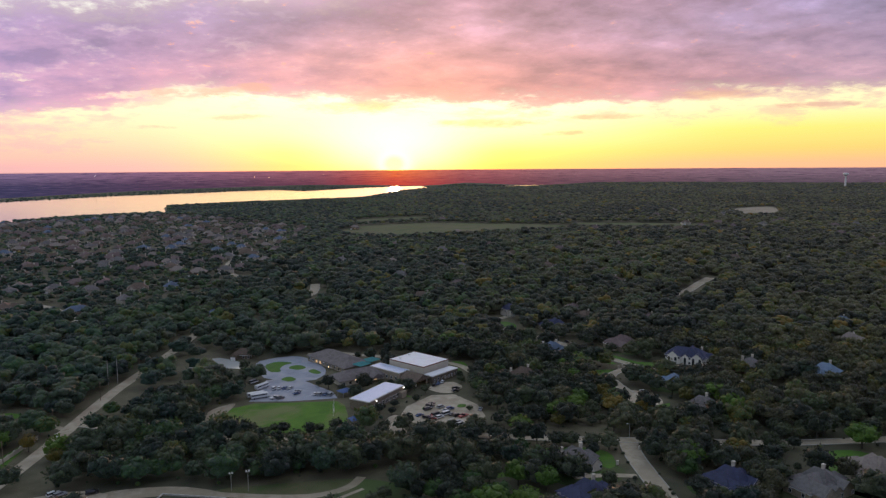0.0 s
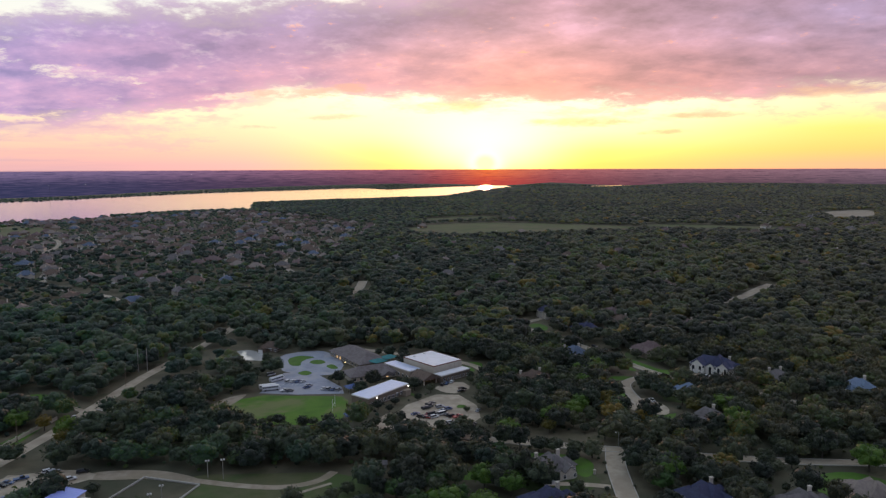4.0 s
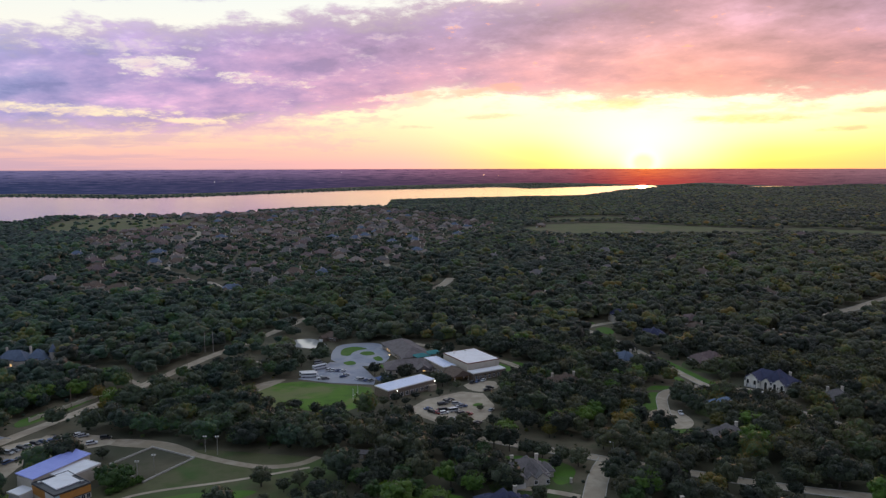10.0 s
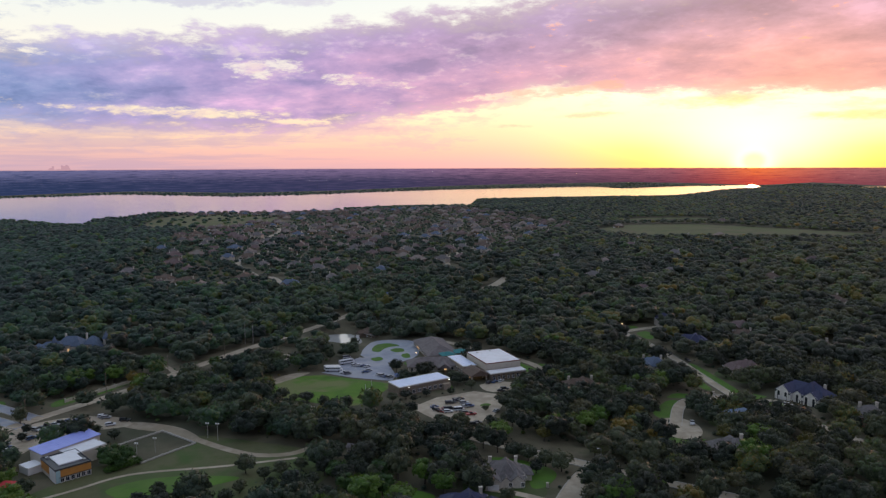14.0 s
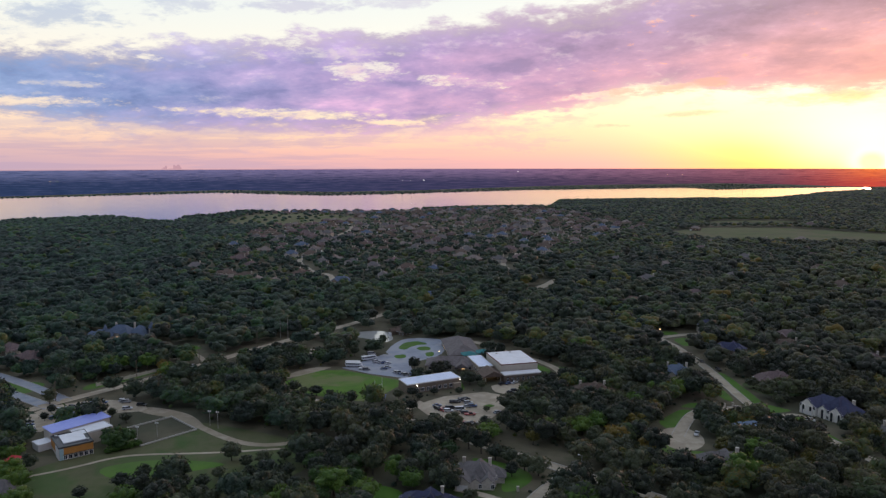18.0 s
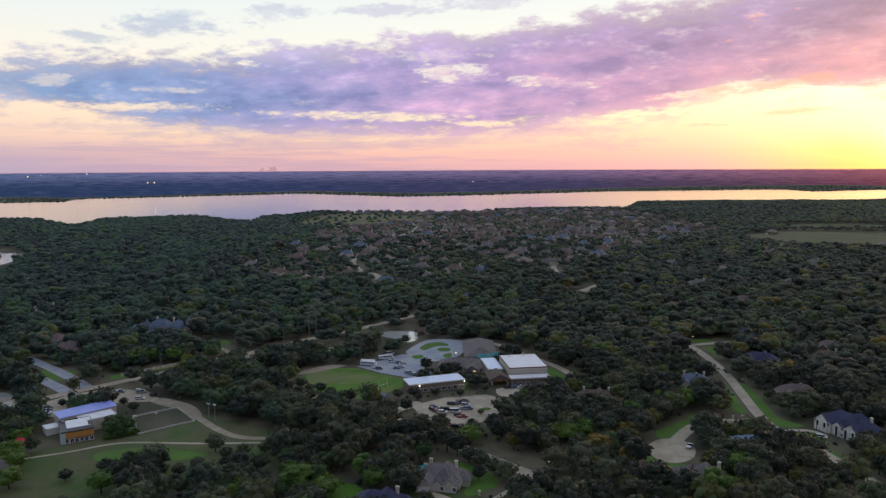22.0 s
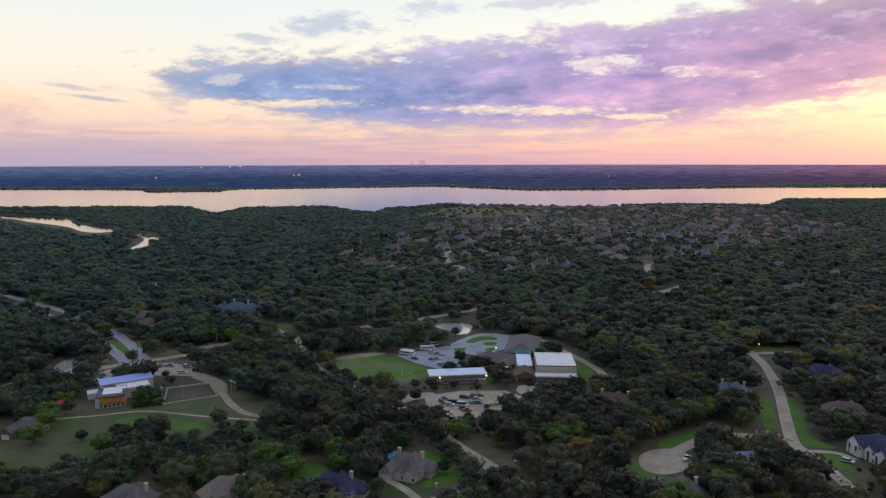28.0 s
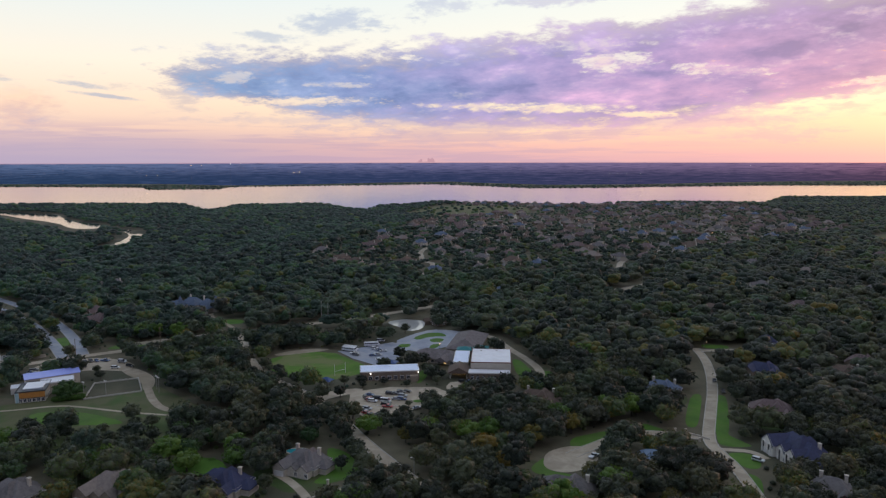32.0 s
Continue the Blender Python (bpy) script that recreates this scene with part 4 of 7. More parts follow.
def house(x, y, turn, w, d, h, roof, wall, label, wings=1, chimneys=1, arch=False, windows=6, pitch=0.72, lit=0, sides_too=True):
    """A detached house: main block with a hipped roof, gabled wings to the front, chimney, garage and windows."""
    HOUSES.append((x, y, max(w, d) * 0.5 + 2.6))
    z = min(gz(x + a * w / 2, y + b * d / 2) for a in (-1, 1) for b in (-1, 1))
    top = root("house", x, y, z - 0.1, turn)
    rm, wm = SHINGLES[roof], WALLS[wall]
    blocks = []

    def fresh():
        blocks.append((bmesh.new(), bmesh.new()))
        return blocks[-1]

    body, cover = fresh()
    box(body, 0, 0, 0, w, d, h + 0.1)
    hip(cover, 0, 0, w, d, h, min(w, d) * 0.5 * pitch, 0.55)
    if wings and windows > 2 and w >= 15:
        # a taller block across the main roof
        body, cover = fresh()
        box(body, 0.1 * w, 0.02 * d, 0, 0.40 * w, 1.08 * d, h + 0.35)
        hip(cover, 0.1 * w, 0.02 * d, 0.40 * w, 1.08 * d, h + 0.35, 0.24 * w * pitch + 0.9, 0.5)
    if windows > 2:
        bm = bmesh.new()
        drop = h - 0.55 * pitch * min(w, d) / (min(w, d) + 1.1) - 0.36
        for sx in (-1, 1):
            box(bm, sx * (w / 2 + 0.56), 0, drop, 0.12, d + 1.2, 0.2)
            box(bm, 0, sx * (d / 2 + 0.56), drop, w + 1.0, 0.12, 0.2)
        part("fascia", bm, trim_white, top)
    if wings >= 2:
        # a rear block, and on the largest a lower side wing
        body, cover = fresh()
        box(body, -0.2 * w, 0.42 * d, 0, 0.44 * w, 0.56 * d, h - 0.05)
        hip(cover, -0.2 * w, 0.42 * d, 0.44 * w, 0.56 * d, h - 0.05, min(0.44 * w, 0.56 * d) * 0.48 * pitch, 0.5)
    if wings >= 3:
        body, cover = fresh()
        box(body, 0.56 * w, 0.06 * d, 0, 0.26 * w, 0.56 * d, h - 0.5)
        hip(cover, 0.53 * w, 0.06 * d, 0.34 * w, 0.56 * d, h - 0.5, 0.28 * d * pitch, 0.5)
    spots = [(-0.28, 0.34), (0.30, 0.30), (0.02, 0.24)][:wings]
    for k, (fx, fw) in enumerate(spots):
        ww, dd = w * fw, 4.5 + 1.5 * (k == 0)
        yy = -d / 2 - dd / 2 + 1.2
        body, cover = fresh()
        box(body, fx * w, yy, 0, ww, dd, h - 0.25 * k)
        # gable wall and its roof, the ridge running front to back
        g = ww * 0.5 * pitch * 1.15
        zt = h - 0.25 * k
        faces(body, [(fx * w - ww / 2, yy - dd / 2, zt), (fx * w + ww / 2, yy - dd / 2, zt), (fx * w, yy - dd / 2, zt + g), (fx * w - ww / 2, yy - dd / 2 + 0.2, zt), (fx * w + ww / 2, yy - dd / 2 + 0.2, zt), (fx * w, yy - dd / 2 + 0.2, zt + g)],
              [(0, 1, 2), (5, 4, 3), (0, 2, 5, 3), (1, 4, 5, 2)])
        a, b = ww / 2 + 0.35, dd + d * 0.4
        y0, zs = yy - dd / 2 - 0.3, zt - 0.35 * g / (ww / 2)
        cx = fx * w
        faces(cover, [(cx - a, y0, zs), (cx, y0, zt + g), (cx + a, y0, zs), (cx - a, y0 + b, zs), (cx, y0 + b, zt + g), (cx + a, y0 + b, zs), (cx - a, y0, zs - 0.2), (cx, y0, zt + g - 0.22), (cx + a, y0, zs - 0.2)],
              [(0, 1, 4, 3), (1, 2, 5, 4), (6, 7, 1, 0), (7, 8, 2, 1)])
    for body, cover in blocks:
        part("wall", body, wm, top)
        part("roof", cover, rm, top)
    for k in range(chimneys):
        bm = bmesh.new()
        cx = w * (0.33 - 0.62 * k)
        box(bm, cx, d * 0.18, h * 0.6, 1.15, 0.95, min(w, d) * 0.5 * pitch + h * 0.4 + 0.5)
        box(bm, cx, d * 0.18, h + min(w, d) * 0.5 * pitch + 0.5, 1.4, 1.2, 0.25)
        part("chimney", bm, stone_pale if wall != "brown" else brick_tan, top)
    if not spots:
        spots = [(0, 0)]
    fx, fw = spots[0]
    front = -d / 2 - (4.5 + 1.5) + 1.2 if fw else -d / 2
    bm = bmesh.new()
    box(bm, 0, 0, 0, min(w * 0.26, 4.8) if fw else 4.2, 0.12, 2.3)
    for i in range(3):
        box(bm, 0, -0.08, 0.15 + i * 0.72, (min(w * 0.26, 4.8) if fw else 4.2) - 0.3, 0.05, 0.6)
    part("garage_door", bm, trim_white, top).matrix_basis = pose(fx * w + (0 if fw else w * 0.4 if arch else -w * 0.3), front - 0.07, 0.1)
    bm = bmesh.new()
    box(bm, 0, 0, 0, 1.2, 0.12, 2.2)
    ball(bm, 0.45, -0.1, 1.05, 0.06, rings=3)
    part("door", bm, timber, top).matrix_basis = pose(0.02 * w if wings < 3 else 0.14 * w, -d / 2 - 0.06, 0.1)
    floors = 2 if h > 4.5 else 1
    put = 0
    for f in range(floors):
        for fx2 in (-0.42, -0.12, 0.13, 0.42):
            if put < windows:
                inside_wing = any(abs(fx2 - a) < b / 2 for a, b in spots)
                yy = -d / 2 - 0.05
                if inside_wing:
                    k = [i for i, (a, b) in enumerate(spots) if abs(fx2 - a) < b / 2][0]
                    yy = -d / 2 - (4.5 + 1.5 * (k == 0)) + 1.15
                    if f == 0 and k == 0:
                        continue
                window_at(top, fx2 * w, yy, 0.9 + f * 2.9, 0, lit=put < lit)
                put += 1
    for sx in ((-1,) if wings >= 3 else (-1, 1)) if sides_too else ():
        for fy in (-0.25, 0.25):
            if put < windows + 2:
                window_at(top, sx * (w / 2 + 0.05), fy * d, 0.9 + 2.9 * (floors - 1), 90)
                put += 1
    if arch:
        for k, fx2 in enumerate((-0.36, -0.20, 0.02, 0.22, 0.38)):
            bm = bmesh.new()
            held = [i for i, (a, b) in enumerate(spots) if abs(fx2 - a) < b / 2]
            yy = -d / 2 - 0.25 - (4.5 + 1.5 * (held[0] == 0) - 1.2 if held else 0.0)
            box(bm, fx2 * w - 1.0, yy, 0, 0.45, 0.5, 4.2)
            box(bm, fx2 * w + 1.0, yy, 0, 0.45, 0.5, 4.2)
            for i in range(6):
                a, b = math.pi * i / 6, math.pi * (i + 1) / 6
                rod(bm, (fx2 * w + math.cos(a), yy, 4.2 + math.sin(a)), (fx2 * w + math.cos(b), yy, 4.2 + math.sin(b)), 0.27, sides=5)
            part("arch", bm, limestone, top, "pale stone entrance arch")
            bm = bmesh.new()
            box(bm, fx2 * w, yy + 0.2, 0.3, 1.6, 0.1, 4.4)
            part("tall_window", bm, window_glass, top)
    return tagged(top, label, "house")


NEAR_HOUSES = [
    (23, 258, 8, 20, 12, 3.6, "grey", "stone", "grey-roofed pale stone house with a backyard pool", 3, 2, 8),
    (11, 229, 15, 22, 12, 3.6, "navy", "stone", "navy-roofed pale house with a white chimney", 3, 1, 8),
    (134, 337, 25, 14, 10, 4.2, "blue", "stone", "small blue-slate-roofed house hidden in oaks", 2, 0, 5),
    (116, 292, 10, 22, 13, 3.4, "grey", "brick", "wide grey-brown shingled roof of a brick house in oaks", 1, 1, 5),
    (62, 382, 12, 26, 13, 3.6, "brown", "brick", "large brown-roofed brick house among dense oaks", 3, 2, 8),
    (109, 431, 6, 19, 12, 4.2, "slate", "stone", "lavender-grey roofed house with two pale chimneys", 2, 2, 6),
    (139, 556, 10, 13, 11, 6.4, "navy", "stone", "tall steep purple-roofed house with a pale gabled porch", 1, 1, 6),
    (147, 496, -12, 22, 11, 4.0, "navy", "brick", "long purple-blue roofed house beside a street", 2, 0, 6),
    (162, 427, 8, 22, 14, 4.2, "mauve", "brick", "mauve shingled roof house behind trees", 2, 0, 6),
    (186, 514, 5, 20, 12, 3.8, "brown", "brick", "low brown-roofed house in woods", 1, 1, 5),
    (193, 545, -10, 18, 11, 4.0, "mauve", "brown", "brown house with a tall chimney in woods", 2, 1, 5),
    (194, 342, 4, 14, 11, 6.0, "grey", "pink", "pink brick two-storey house with white trim", 2, 2, 6),
    (57, 545, 20, 15, 10, 3.6, "grey", "stone", "pale grey roof showing above oaks", 1, 0, 4),
    (227, 484, 10, 18, 12, 4.4, "mauve", "brick", "mauve-roofed house with pale chimneys in woods", 2, 2, 6),
    (220, 312, -6, 20, 14, 5.2, "blue", "stone", "blue-slate hipped house with white gables on a lawn", 2, 1, 7),
    (308, 371, 0, 30, 11, 4.0, "tan", "stone", "long pale house with wide wings in woods", 3, 1, 8),
    (67, 219, 12, 20, 12, 4.0, "navy", "stone", "dark navy-roofed house with a white chimney", 3, 1, 8),
    (95, 205, 6, 26, 12, 3.8, "grey", "brick", "wide grey-roofed brick house by a lawn", 3, 1, 8),
    (124, 205, -20, 20, 13, 5.0, "tan", "stone", "large tan house with a white garage", 2, 0, 8),
    (353, 414, 8, 20, 12, 4.4, "slate", "brick", "blue-grey roofed house in woods", 1, 1, 5),
    (-340, 322, -14, 20, 12, 5.2, "brown", "brick", "tan two-storey estate house", 2, 1, 7),
    (-312, 379, -8, 14, 11, 5.6, "mauve", "stone", "tall pale estate house with a brown roof", 2, 0, 6),
    (-281, 363, -5, 18, 12, 5.4, "mauve", "brick", "mauve-roofed brick estate house", 2, 1, 7),
    (-370, 402, 5, 15, 10, 4.0, "navy", "stone", "navy-roofed estate house among trees", 1, 0, 5),
    (-421, 462, 8, 20, 12, 5.0, "grey", "stone", "grey-roofed estate house deep in woods", 2, 1, 6),
    (-511, 488, -12, 18, 12, 5.6, "grey", "white", "pale two-storey house deep in the western woods", 2, 0, 6),
    (-642, 534, 15, 22, 12, 4.6, "brown", "brick", "brown-roofed house deep in the western woods", 2, 0, 6),
    (-19, 206, 14, 22, 13, 3.8, "tan", "brick", "tan hipped roof of a brick house", 3, 1, 8),
    (-43, 184, 8, 18, 12, 3.8, "grey", "brick", "grey-roofed house at the park edge", 2, 1, 6),
    (-143, 202, 25, 15, 11, 3.6, "grey", "brown", "grey-roofed brown house by the park", 1, 0, 5),
    (-84, 511, -30, 14, 10, 3.4, "brown", "brown", "small brown school house by the pond", 1, 0, 5),
    (-205, 690, 10, 22, 12, 3.6, "slate", "brick", "blue-grey roofed house at the edge of the woods", 2, 0, 6),
    (-95, 640, 0, 16, 10, 3.4, "slate", "cream", "blue-roofed house among woods", 1, 0, 4),
]
for x, y, turn, w, d, h, rf, wl, lab, wings, chim, wins in NEAR_HOUSES:
    house(x, y, turn, w * (0.8 if wings == 3 else 0.9), d * 0.92, h, rf, wl, lab, wings, chim, windows=wins)
yard_r = np.random.default_rng(12)
for x, y, turn, w, *_ in NEAR_HOUSES:
    if y < 470 and abs(x) < 240:
        ring = [(x + math.cos(a) * (w * 0.62 + yard_r.uniform(2, 8)), y - 4 + math.sin(a) * (w * 0.52 + yard_r.uniform(2, 8))) for a in np.linspace(0, 6.283, 12, endpoint=False)]
        tagged(sheet("ground_yard", ring, yard_grass, 0.05, 2), "patchy green grass of a shaded house yard", "lawn", kind="structure")
house(180, 380, -52, 25, 12, 5.2, "navy", "white", "large navy-roofed house with a row of white stone arches", 3, 1, arch=True, windows=8)
# long blue-roofed mansion in the western woods, many pointed roofs over pale walls
manor = root("mansion", -274, 438, gz(-274, 438) - 0.2, 12)
for x, y, w, d, h, rise_m in ((0, 0, 17, 11, 6.2, 4.6), (-14, -1.5, 12, 9, 4.2, 3.4), (13.5, 1, 11, 10, 6.0, 4.4), (-22, 1, 7, 7, 3.4, 2.6), (6, -6, 6, 6, 6.4, 4.8), (-6, -6.5, 6.5, 6, 5.0, 4.2), (18, -5, 6, 7, 4.6, 4.0)):
    bm = bmesh.new()
    box(bm, x, y, 0, w, d, h)
    part("wall", bm, stone_pale, manor)
    bm = bmesh.new()
    hip(bm, x, y, w, d, h, rise_m, 0.5)
    part("roof", bm, SHINGLES["slate"], manor)
for x, y, h, rad in ((22.5, 0, 8.5, 2.2), (-9.5, -4, 7.0, 1.7)):
    bm = bmesh.new()
    rod(bm, (x, y, 0), (x, y, h), rad, sides=8)
    o = part("turret", bm, stone_pale, manor)
    bm = bmesh.new()
    rod(bm, (x, y, h), (x, y, h + 5), rad + 0.6, 0.05, sides=8)
    part("spire", bm, SHINGLES["slate"], o)
for k in range(7):
    window_at(manor, -20 + k * 2.2 if k < 3 else -3 + (k - 3) * 2.6, -6.05 if k < 3 else -5.55, 1.4, 0, 1.2, 1.8, lit=k == 4)
for x in (-4.5, 9.0):
    bm = bmesh.new()
    box(bm, x, 2.5, 5, 1.1, 1.0, 7.0)
    part("chimney", bm, stone_pale, manor)
tagged(manor, "long blue-slate mansion with many pointed roofs", "mansion")
HOUSES.append((-266, 438, 15))
HOUSES.append((-288, 436, 12))

# estate houses beyond the woods: five forms, repeated
rng = np.random.default_rng(7)
ESTATE = [(-405, 690), (-480, 907), (-540, 1100), (-600, 1290), (-480, 1480), (-960, 1900), (-600, 2040), (-115, 1990), (135, 1480), (30, 1100), (-45, 800), (-131, 676), (-283, 650)]
forms = []
for k, (w, d, h, rf, wl) in enumerate([(17, 11.5, 4.4, "mauve", "brick"), (15, 11, 5.4, "grey", "stone"), (18, 11.5, 4.2, "brown", "brick"), (14.5, 11, 5.2, "slate", "stone"), (16, 12, 4.6, "tan", "brown"), (18, 11, 4.4, "mauve", "brown"), (17, 12, 4.6, "brown", "stone")]):
    forms.append((w, d, h, rf, wl))
LABELS = {"mauve": "mauve-roofed brick estate house on a small plot", "grey": "grey-roofed pale estate house on a small plot", "brown": "brown-roofed estate house on a small plot",
          "slate": "blue-grey roofed estate house on a small plot", "tan": "tan-roofed estate house on a small plot"}
sites = []
for i in range(-30, 12):
    for j in range(0, 48):
        x, y = i * 35 + rng.uniform(-9, 9) + (j % 2) * 14, 640 + j * 29 + rng.uniform(-7, 7)
        if inside(np.array(x), np.array(y), ESTATE):
            if all(from_line(np.array(x), np.array(y), p)[0] > wd / 2 + 9 for p, wd, _, _ in ROADS[:19]) and not (y > 1290 and inside(np.array(x), np.array(y), [(-750, 1345), (-915, 1784), (-727, 1841), (-432, 1434), (-563, 1289)]) and rng.random() < 0.6):
                if not (x > -110 and y < 860) and rng.random() < 0.5:
                    sites.append((x, y, rng.uniform(-35, 35) + (0, 0, 90)[rng.integers(3)]))
first = {}
far_sites = []
count = 0
sites.sort(key=lambda s: s[1])
for x, y, turn in sites:
    k = int(rng.choice(len(forms), p=[0.18, 0.18, 0.12, 0.1, 0.16, 0.12, 0.14]))
    if count >= 205:
        far_sites.append((x, y, turn, k))
        continue
    w, d, h, rf, wl = forms[k]
    if k not in first:
        first[k] = house(x, y, turn, w, d, h, rf, wl, LABELS[rf], 1 + (k % 3 == 0), 1, windows=2, sides_too=False, lit=int(k == 4))
        first[k]["group"] = "houses of the lakeside estate"
    else:
        copy_thing(first[k], pose(x, y, gz(x, y) - 0.2, 0, 0, turn) @ Matrix.Scale(float(rng.uniform(0.88, 1.15)), 4))
        HOUSES.append((x, y, 9.5))
    count += 1
# houses scattered in the woods, only their roofs in the open
wood_sites = []
tries = 0
while len(wood_sites) < 70 and tries < 4000:
    tries += 1
    x, y = rng.uniform(60, 1100), rng.uniform(470, 1500)
    if y < x * 0.62 or inside(np.array(x), np.array(y), [(150, 1190), (240, 1500), (620, 1320), (640, 1190)]):
        continue
    if all(math.hypot(x - a, y - b) > 55 for a, b, _ in HOUSES[-120:]) and all(math.hypot(x - a, y - b) > 45 for a, b, _ in HOUSES) and all(from_line(np.array(x), np.array(y), p)[0] > 20 for p, wd, _, _ in ROADS):
        wood_sites.append((x, y))
        k = (0, 1, 2, 4, 5, 6)[int(rng.integers(6))]
        if count < 255 and k in first:
            copy_thing(first[k], pose(x, y, gz(x, y) + 0.6, 0, 0, rng.uniform(-40, 40)))
            count += 1
        else:
            far_sites.append((x, y, rng.uniform(-40, 40), k))
        HOUSES.append((x, y, 10.5))
        AREAS.append(([(x - 8, y - 6), (x + 8, y - 6), (x + 8, y + 2), (x - 8, y + 2)], 0.0, 0.025))
bm_w, bm_r = bmesh.new(), {}
for x, y, turn, k in far_sites:
    w, d, h, rf, wl = forms[k]
    z = gz(x, y)
    box(bm_w, x, y, z - 0.5, w, d, h + 0.5, turn)
    hip(bm_r.setdefault(rf, bmesh.new()), x, y, w, d, z + h, d * 0.36, 0.5, turn=turn)
    c, s = math.cos(radians(turn)), math.sin(radians(turn))
    hip(bm_r[rf], x + s * d * 0.45 - c * w * 0.2, y - c * d * 0.45 - s * w * 0.2, 7, 8, z + h - 0.3, 2.6, 0.4, gable=True, turn=turn)
    box(bm_w, x + s * d * 0.45 - c * w * 0.2, y - c * d * 0.45 - s * w * 0.2, z - 0.5, 7, 8, h, turn)
    HOUSES.append((x, y, 11))
far_town = tagged(part("distant_houses", bm_w, brick_tan), "hundreds of distant estate houses near the lake", "houses", kind="stuff")
for rf, bm in bm_r.items():
    part("roofs", bm, SHINGLES[rf], far_town)

# ---- the school ----
BUILDINGS = []


def building(name, x, y, turn, w, d, label, category="building"):
    BUILDINGS.append((x, y, turn, w, d))
    return tagged(root(name, x, y, gz(x, y) - 0.3, turn), label, category)


def flat_roof(top, w, d, h, mat, wall_mat, trim, rim=0.5, x=0.0, y=0.0):
    """A block with a flat roof behind a parapet."""
    bm = bmesh.new()
    box(bm, x, y, 0, w, d, h)
    part("wall", bm, wall_mat, top)
    bm = bmesh.new()
    box(bm, x, y, h, w - 0.5, d - 0.5, 0.18)
    part("roof", bm, mat, top)
    bm = bmesh.new()
    for sx in (-1, 1):
        box(bm, x + sx * (w / 2 - 0.02), y, h - 0.35, 0.3, d + 0.2, rim + 0.35)
        box(bm, x, y + sx * (d / 2 - 0.02), h - 0.35, w - 0.4, 0.3, rim + 0.35)
    part("parapet", bm, trim, top)


gym = building("gymnasium", 12.3, 422.3, 28.5, 22.6, 28.3, "tall cream school gymnasium with a flat white roof")
flat_roof(gym, 22.6, 28.3, 8.9, roof_white, stucco_cream, trim_red, 0.22)
bm = bmesh.new()
for sx in (-1, 1):
    box(bm, sx * 11.35, 0, 0, 0.12, 28.5, 4.6)
box(bm, 0, -14.2, 0, 22.8, 0.12, 4.6)
part("brick_base", bm, brick_tan, gym)
for k in range(6):
    bm = bmesh.new()
    box(bm, -9 + k * 3.6, -14.22, 4.6, 0.25, 0.2, 4.2)
    part("pilaster", bm, stucco_cream, gym)
for x, y in ((-6, 10), (3, 11)):
    bm = bmesh.new()
    box(bm, x, y, 9.0, 1.4, 1.2, 0.7, bevel=0.08)
    part("roof_unit", bm, trim_white, gym)
wing = building("school_wing", -6.8, 420.8, 28.5, 8.7, 24.5, "low school wing with a pale blue metal roof")
flat_roof(wing, 8.7, 24.5, 6.0, roof_metal_blue, brick_tan, trim_white, 0.22)
for k in range(6):
    window_at(wing, -4.4, -9.5 + k * 3.8, 1.6, 90, 1.4, 1.6)
front = building("school_front_wing", 20.6, 405.4, 28.5, 23, 6.5, "brown brick school front wing with arched windows")
flat_roof(front, 23, 6.5, 4.9, roof_white, brick_brown, trim_white, 0.22)
for k in range(7):
    o = window_at(front, -9.3 + k * 3.1, -3.3, 1.1, 0, 1.3, 1.7)
    bm = bmesh.new()
    bmesh.ops.create_cone(bm, cap_ends=True, segments=14, radius1=0.7, radius2=0.7, depth=0.14, matrix=pose(0, 0, 1.75, 90))
    part("arch_light", bm, window_glass, o)
porch = building("school_entrance", 3.0, 402.0, 28.5, 11, 12, "school entrance porch with a dark gabled roof and lit doors")
bm = bmesh.new()
for sx in (-4.6, 4.6):
    for sy in (-5, 0, 5):
        box(bm, sx, sy, 0, 0.6, 0.6, 4.2)
part("column", bm, stone_pale, porch)
bm = bmesh.new()
hip(bm, 0, 0, 11, 12, 4.2, 2.9, 0.7, gable=True)
part("roof", bm, SHINGLES["brown"], porch)
bm = bmesh.new()
box(bm, 0, 4.6, 0, 8.4, 0.3, 4.1)
part("wall", bm, brick_tan, porch)
for k in range(3):
    window_at(porch, -2.6 + k * 2.6, 4.38, 0.2, 0, 2.0, 2.6, lit=True)
long_hall = building("classroom_block", -26.8, 376.4, 39.7, 32.3, 12.3, "long brown brick classroom block with a flat pale blue roof")
flat_roof(long_hall, 32.3, 12.3, 5.9, roof_metal_blue, brick_brown, trim_white, 0.22)
for k in range(9):
    window_at(long_hall, -14 + k * 3.45, -6.22, 1.4, 0, 2.0, 1.8)
bm = bmesh.new()
box(bm, 13.2, -7.4, 0, 4.5, 2.6, 3.6)
part("entrance_bay", bm, brick_tan, long_hall)
for x in (-10.5, 15.6):
    bm = bmesh.new()
    box(bm, x, -6.4, 5.1, 0.3, 0.5, 0.2)
    o = part("lamp_bracket", bm, dark_metal, long_hall)
    bm = bmesh.new()
    ball(bm, x, -6.75, 5.05, 0.3)
    part("lamp", bm, lamp_white, o, "bright white floodlight")
old_hall = building("main_school_hall", -28.5, 464, -68.5, 44, 21, "large school hall with a brown shingled hip roof")
bm = bmesh.new()
box(bm, 0, 0, 0, 43, 20, 4.0)
part("wall", bm, brick_tan, old_hall)
bm = bmesh.new()
hip(bm, 0, 0, 43, 20, 4.0, 4.2, 0.9)
part("roof", bm, SHINGLES["hall"], old_hall)
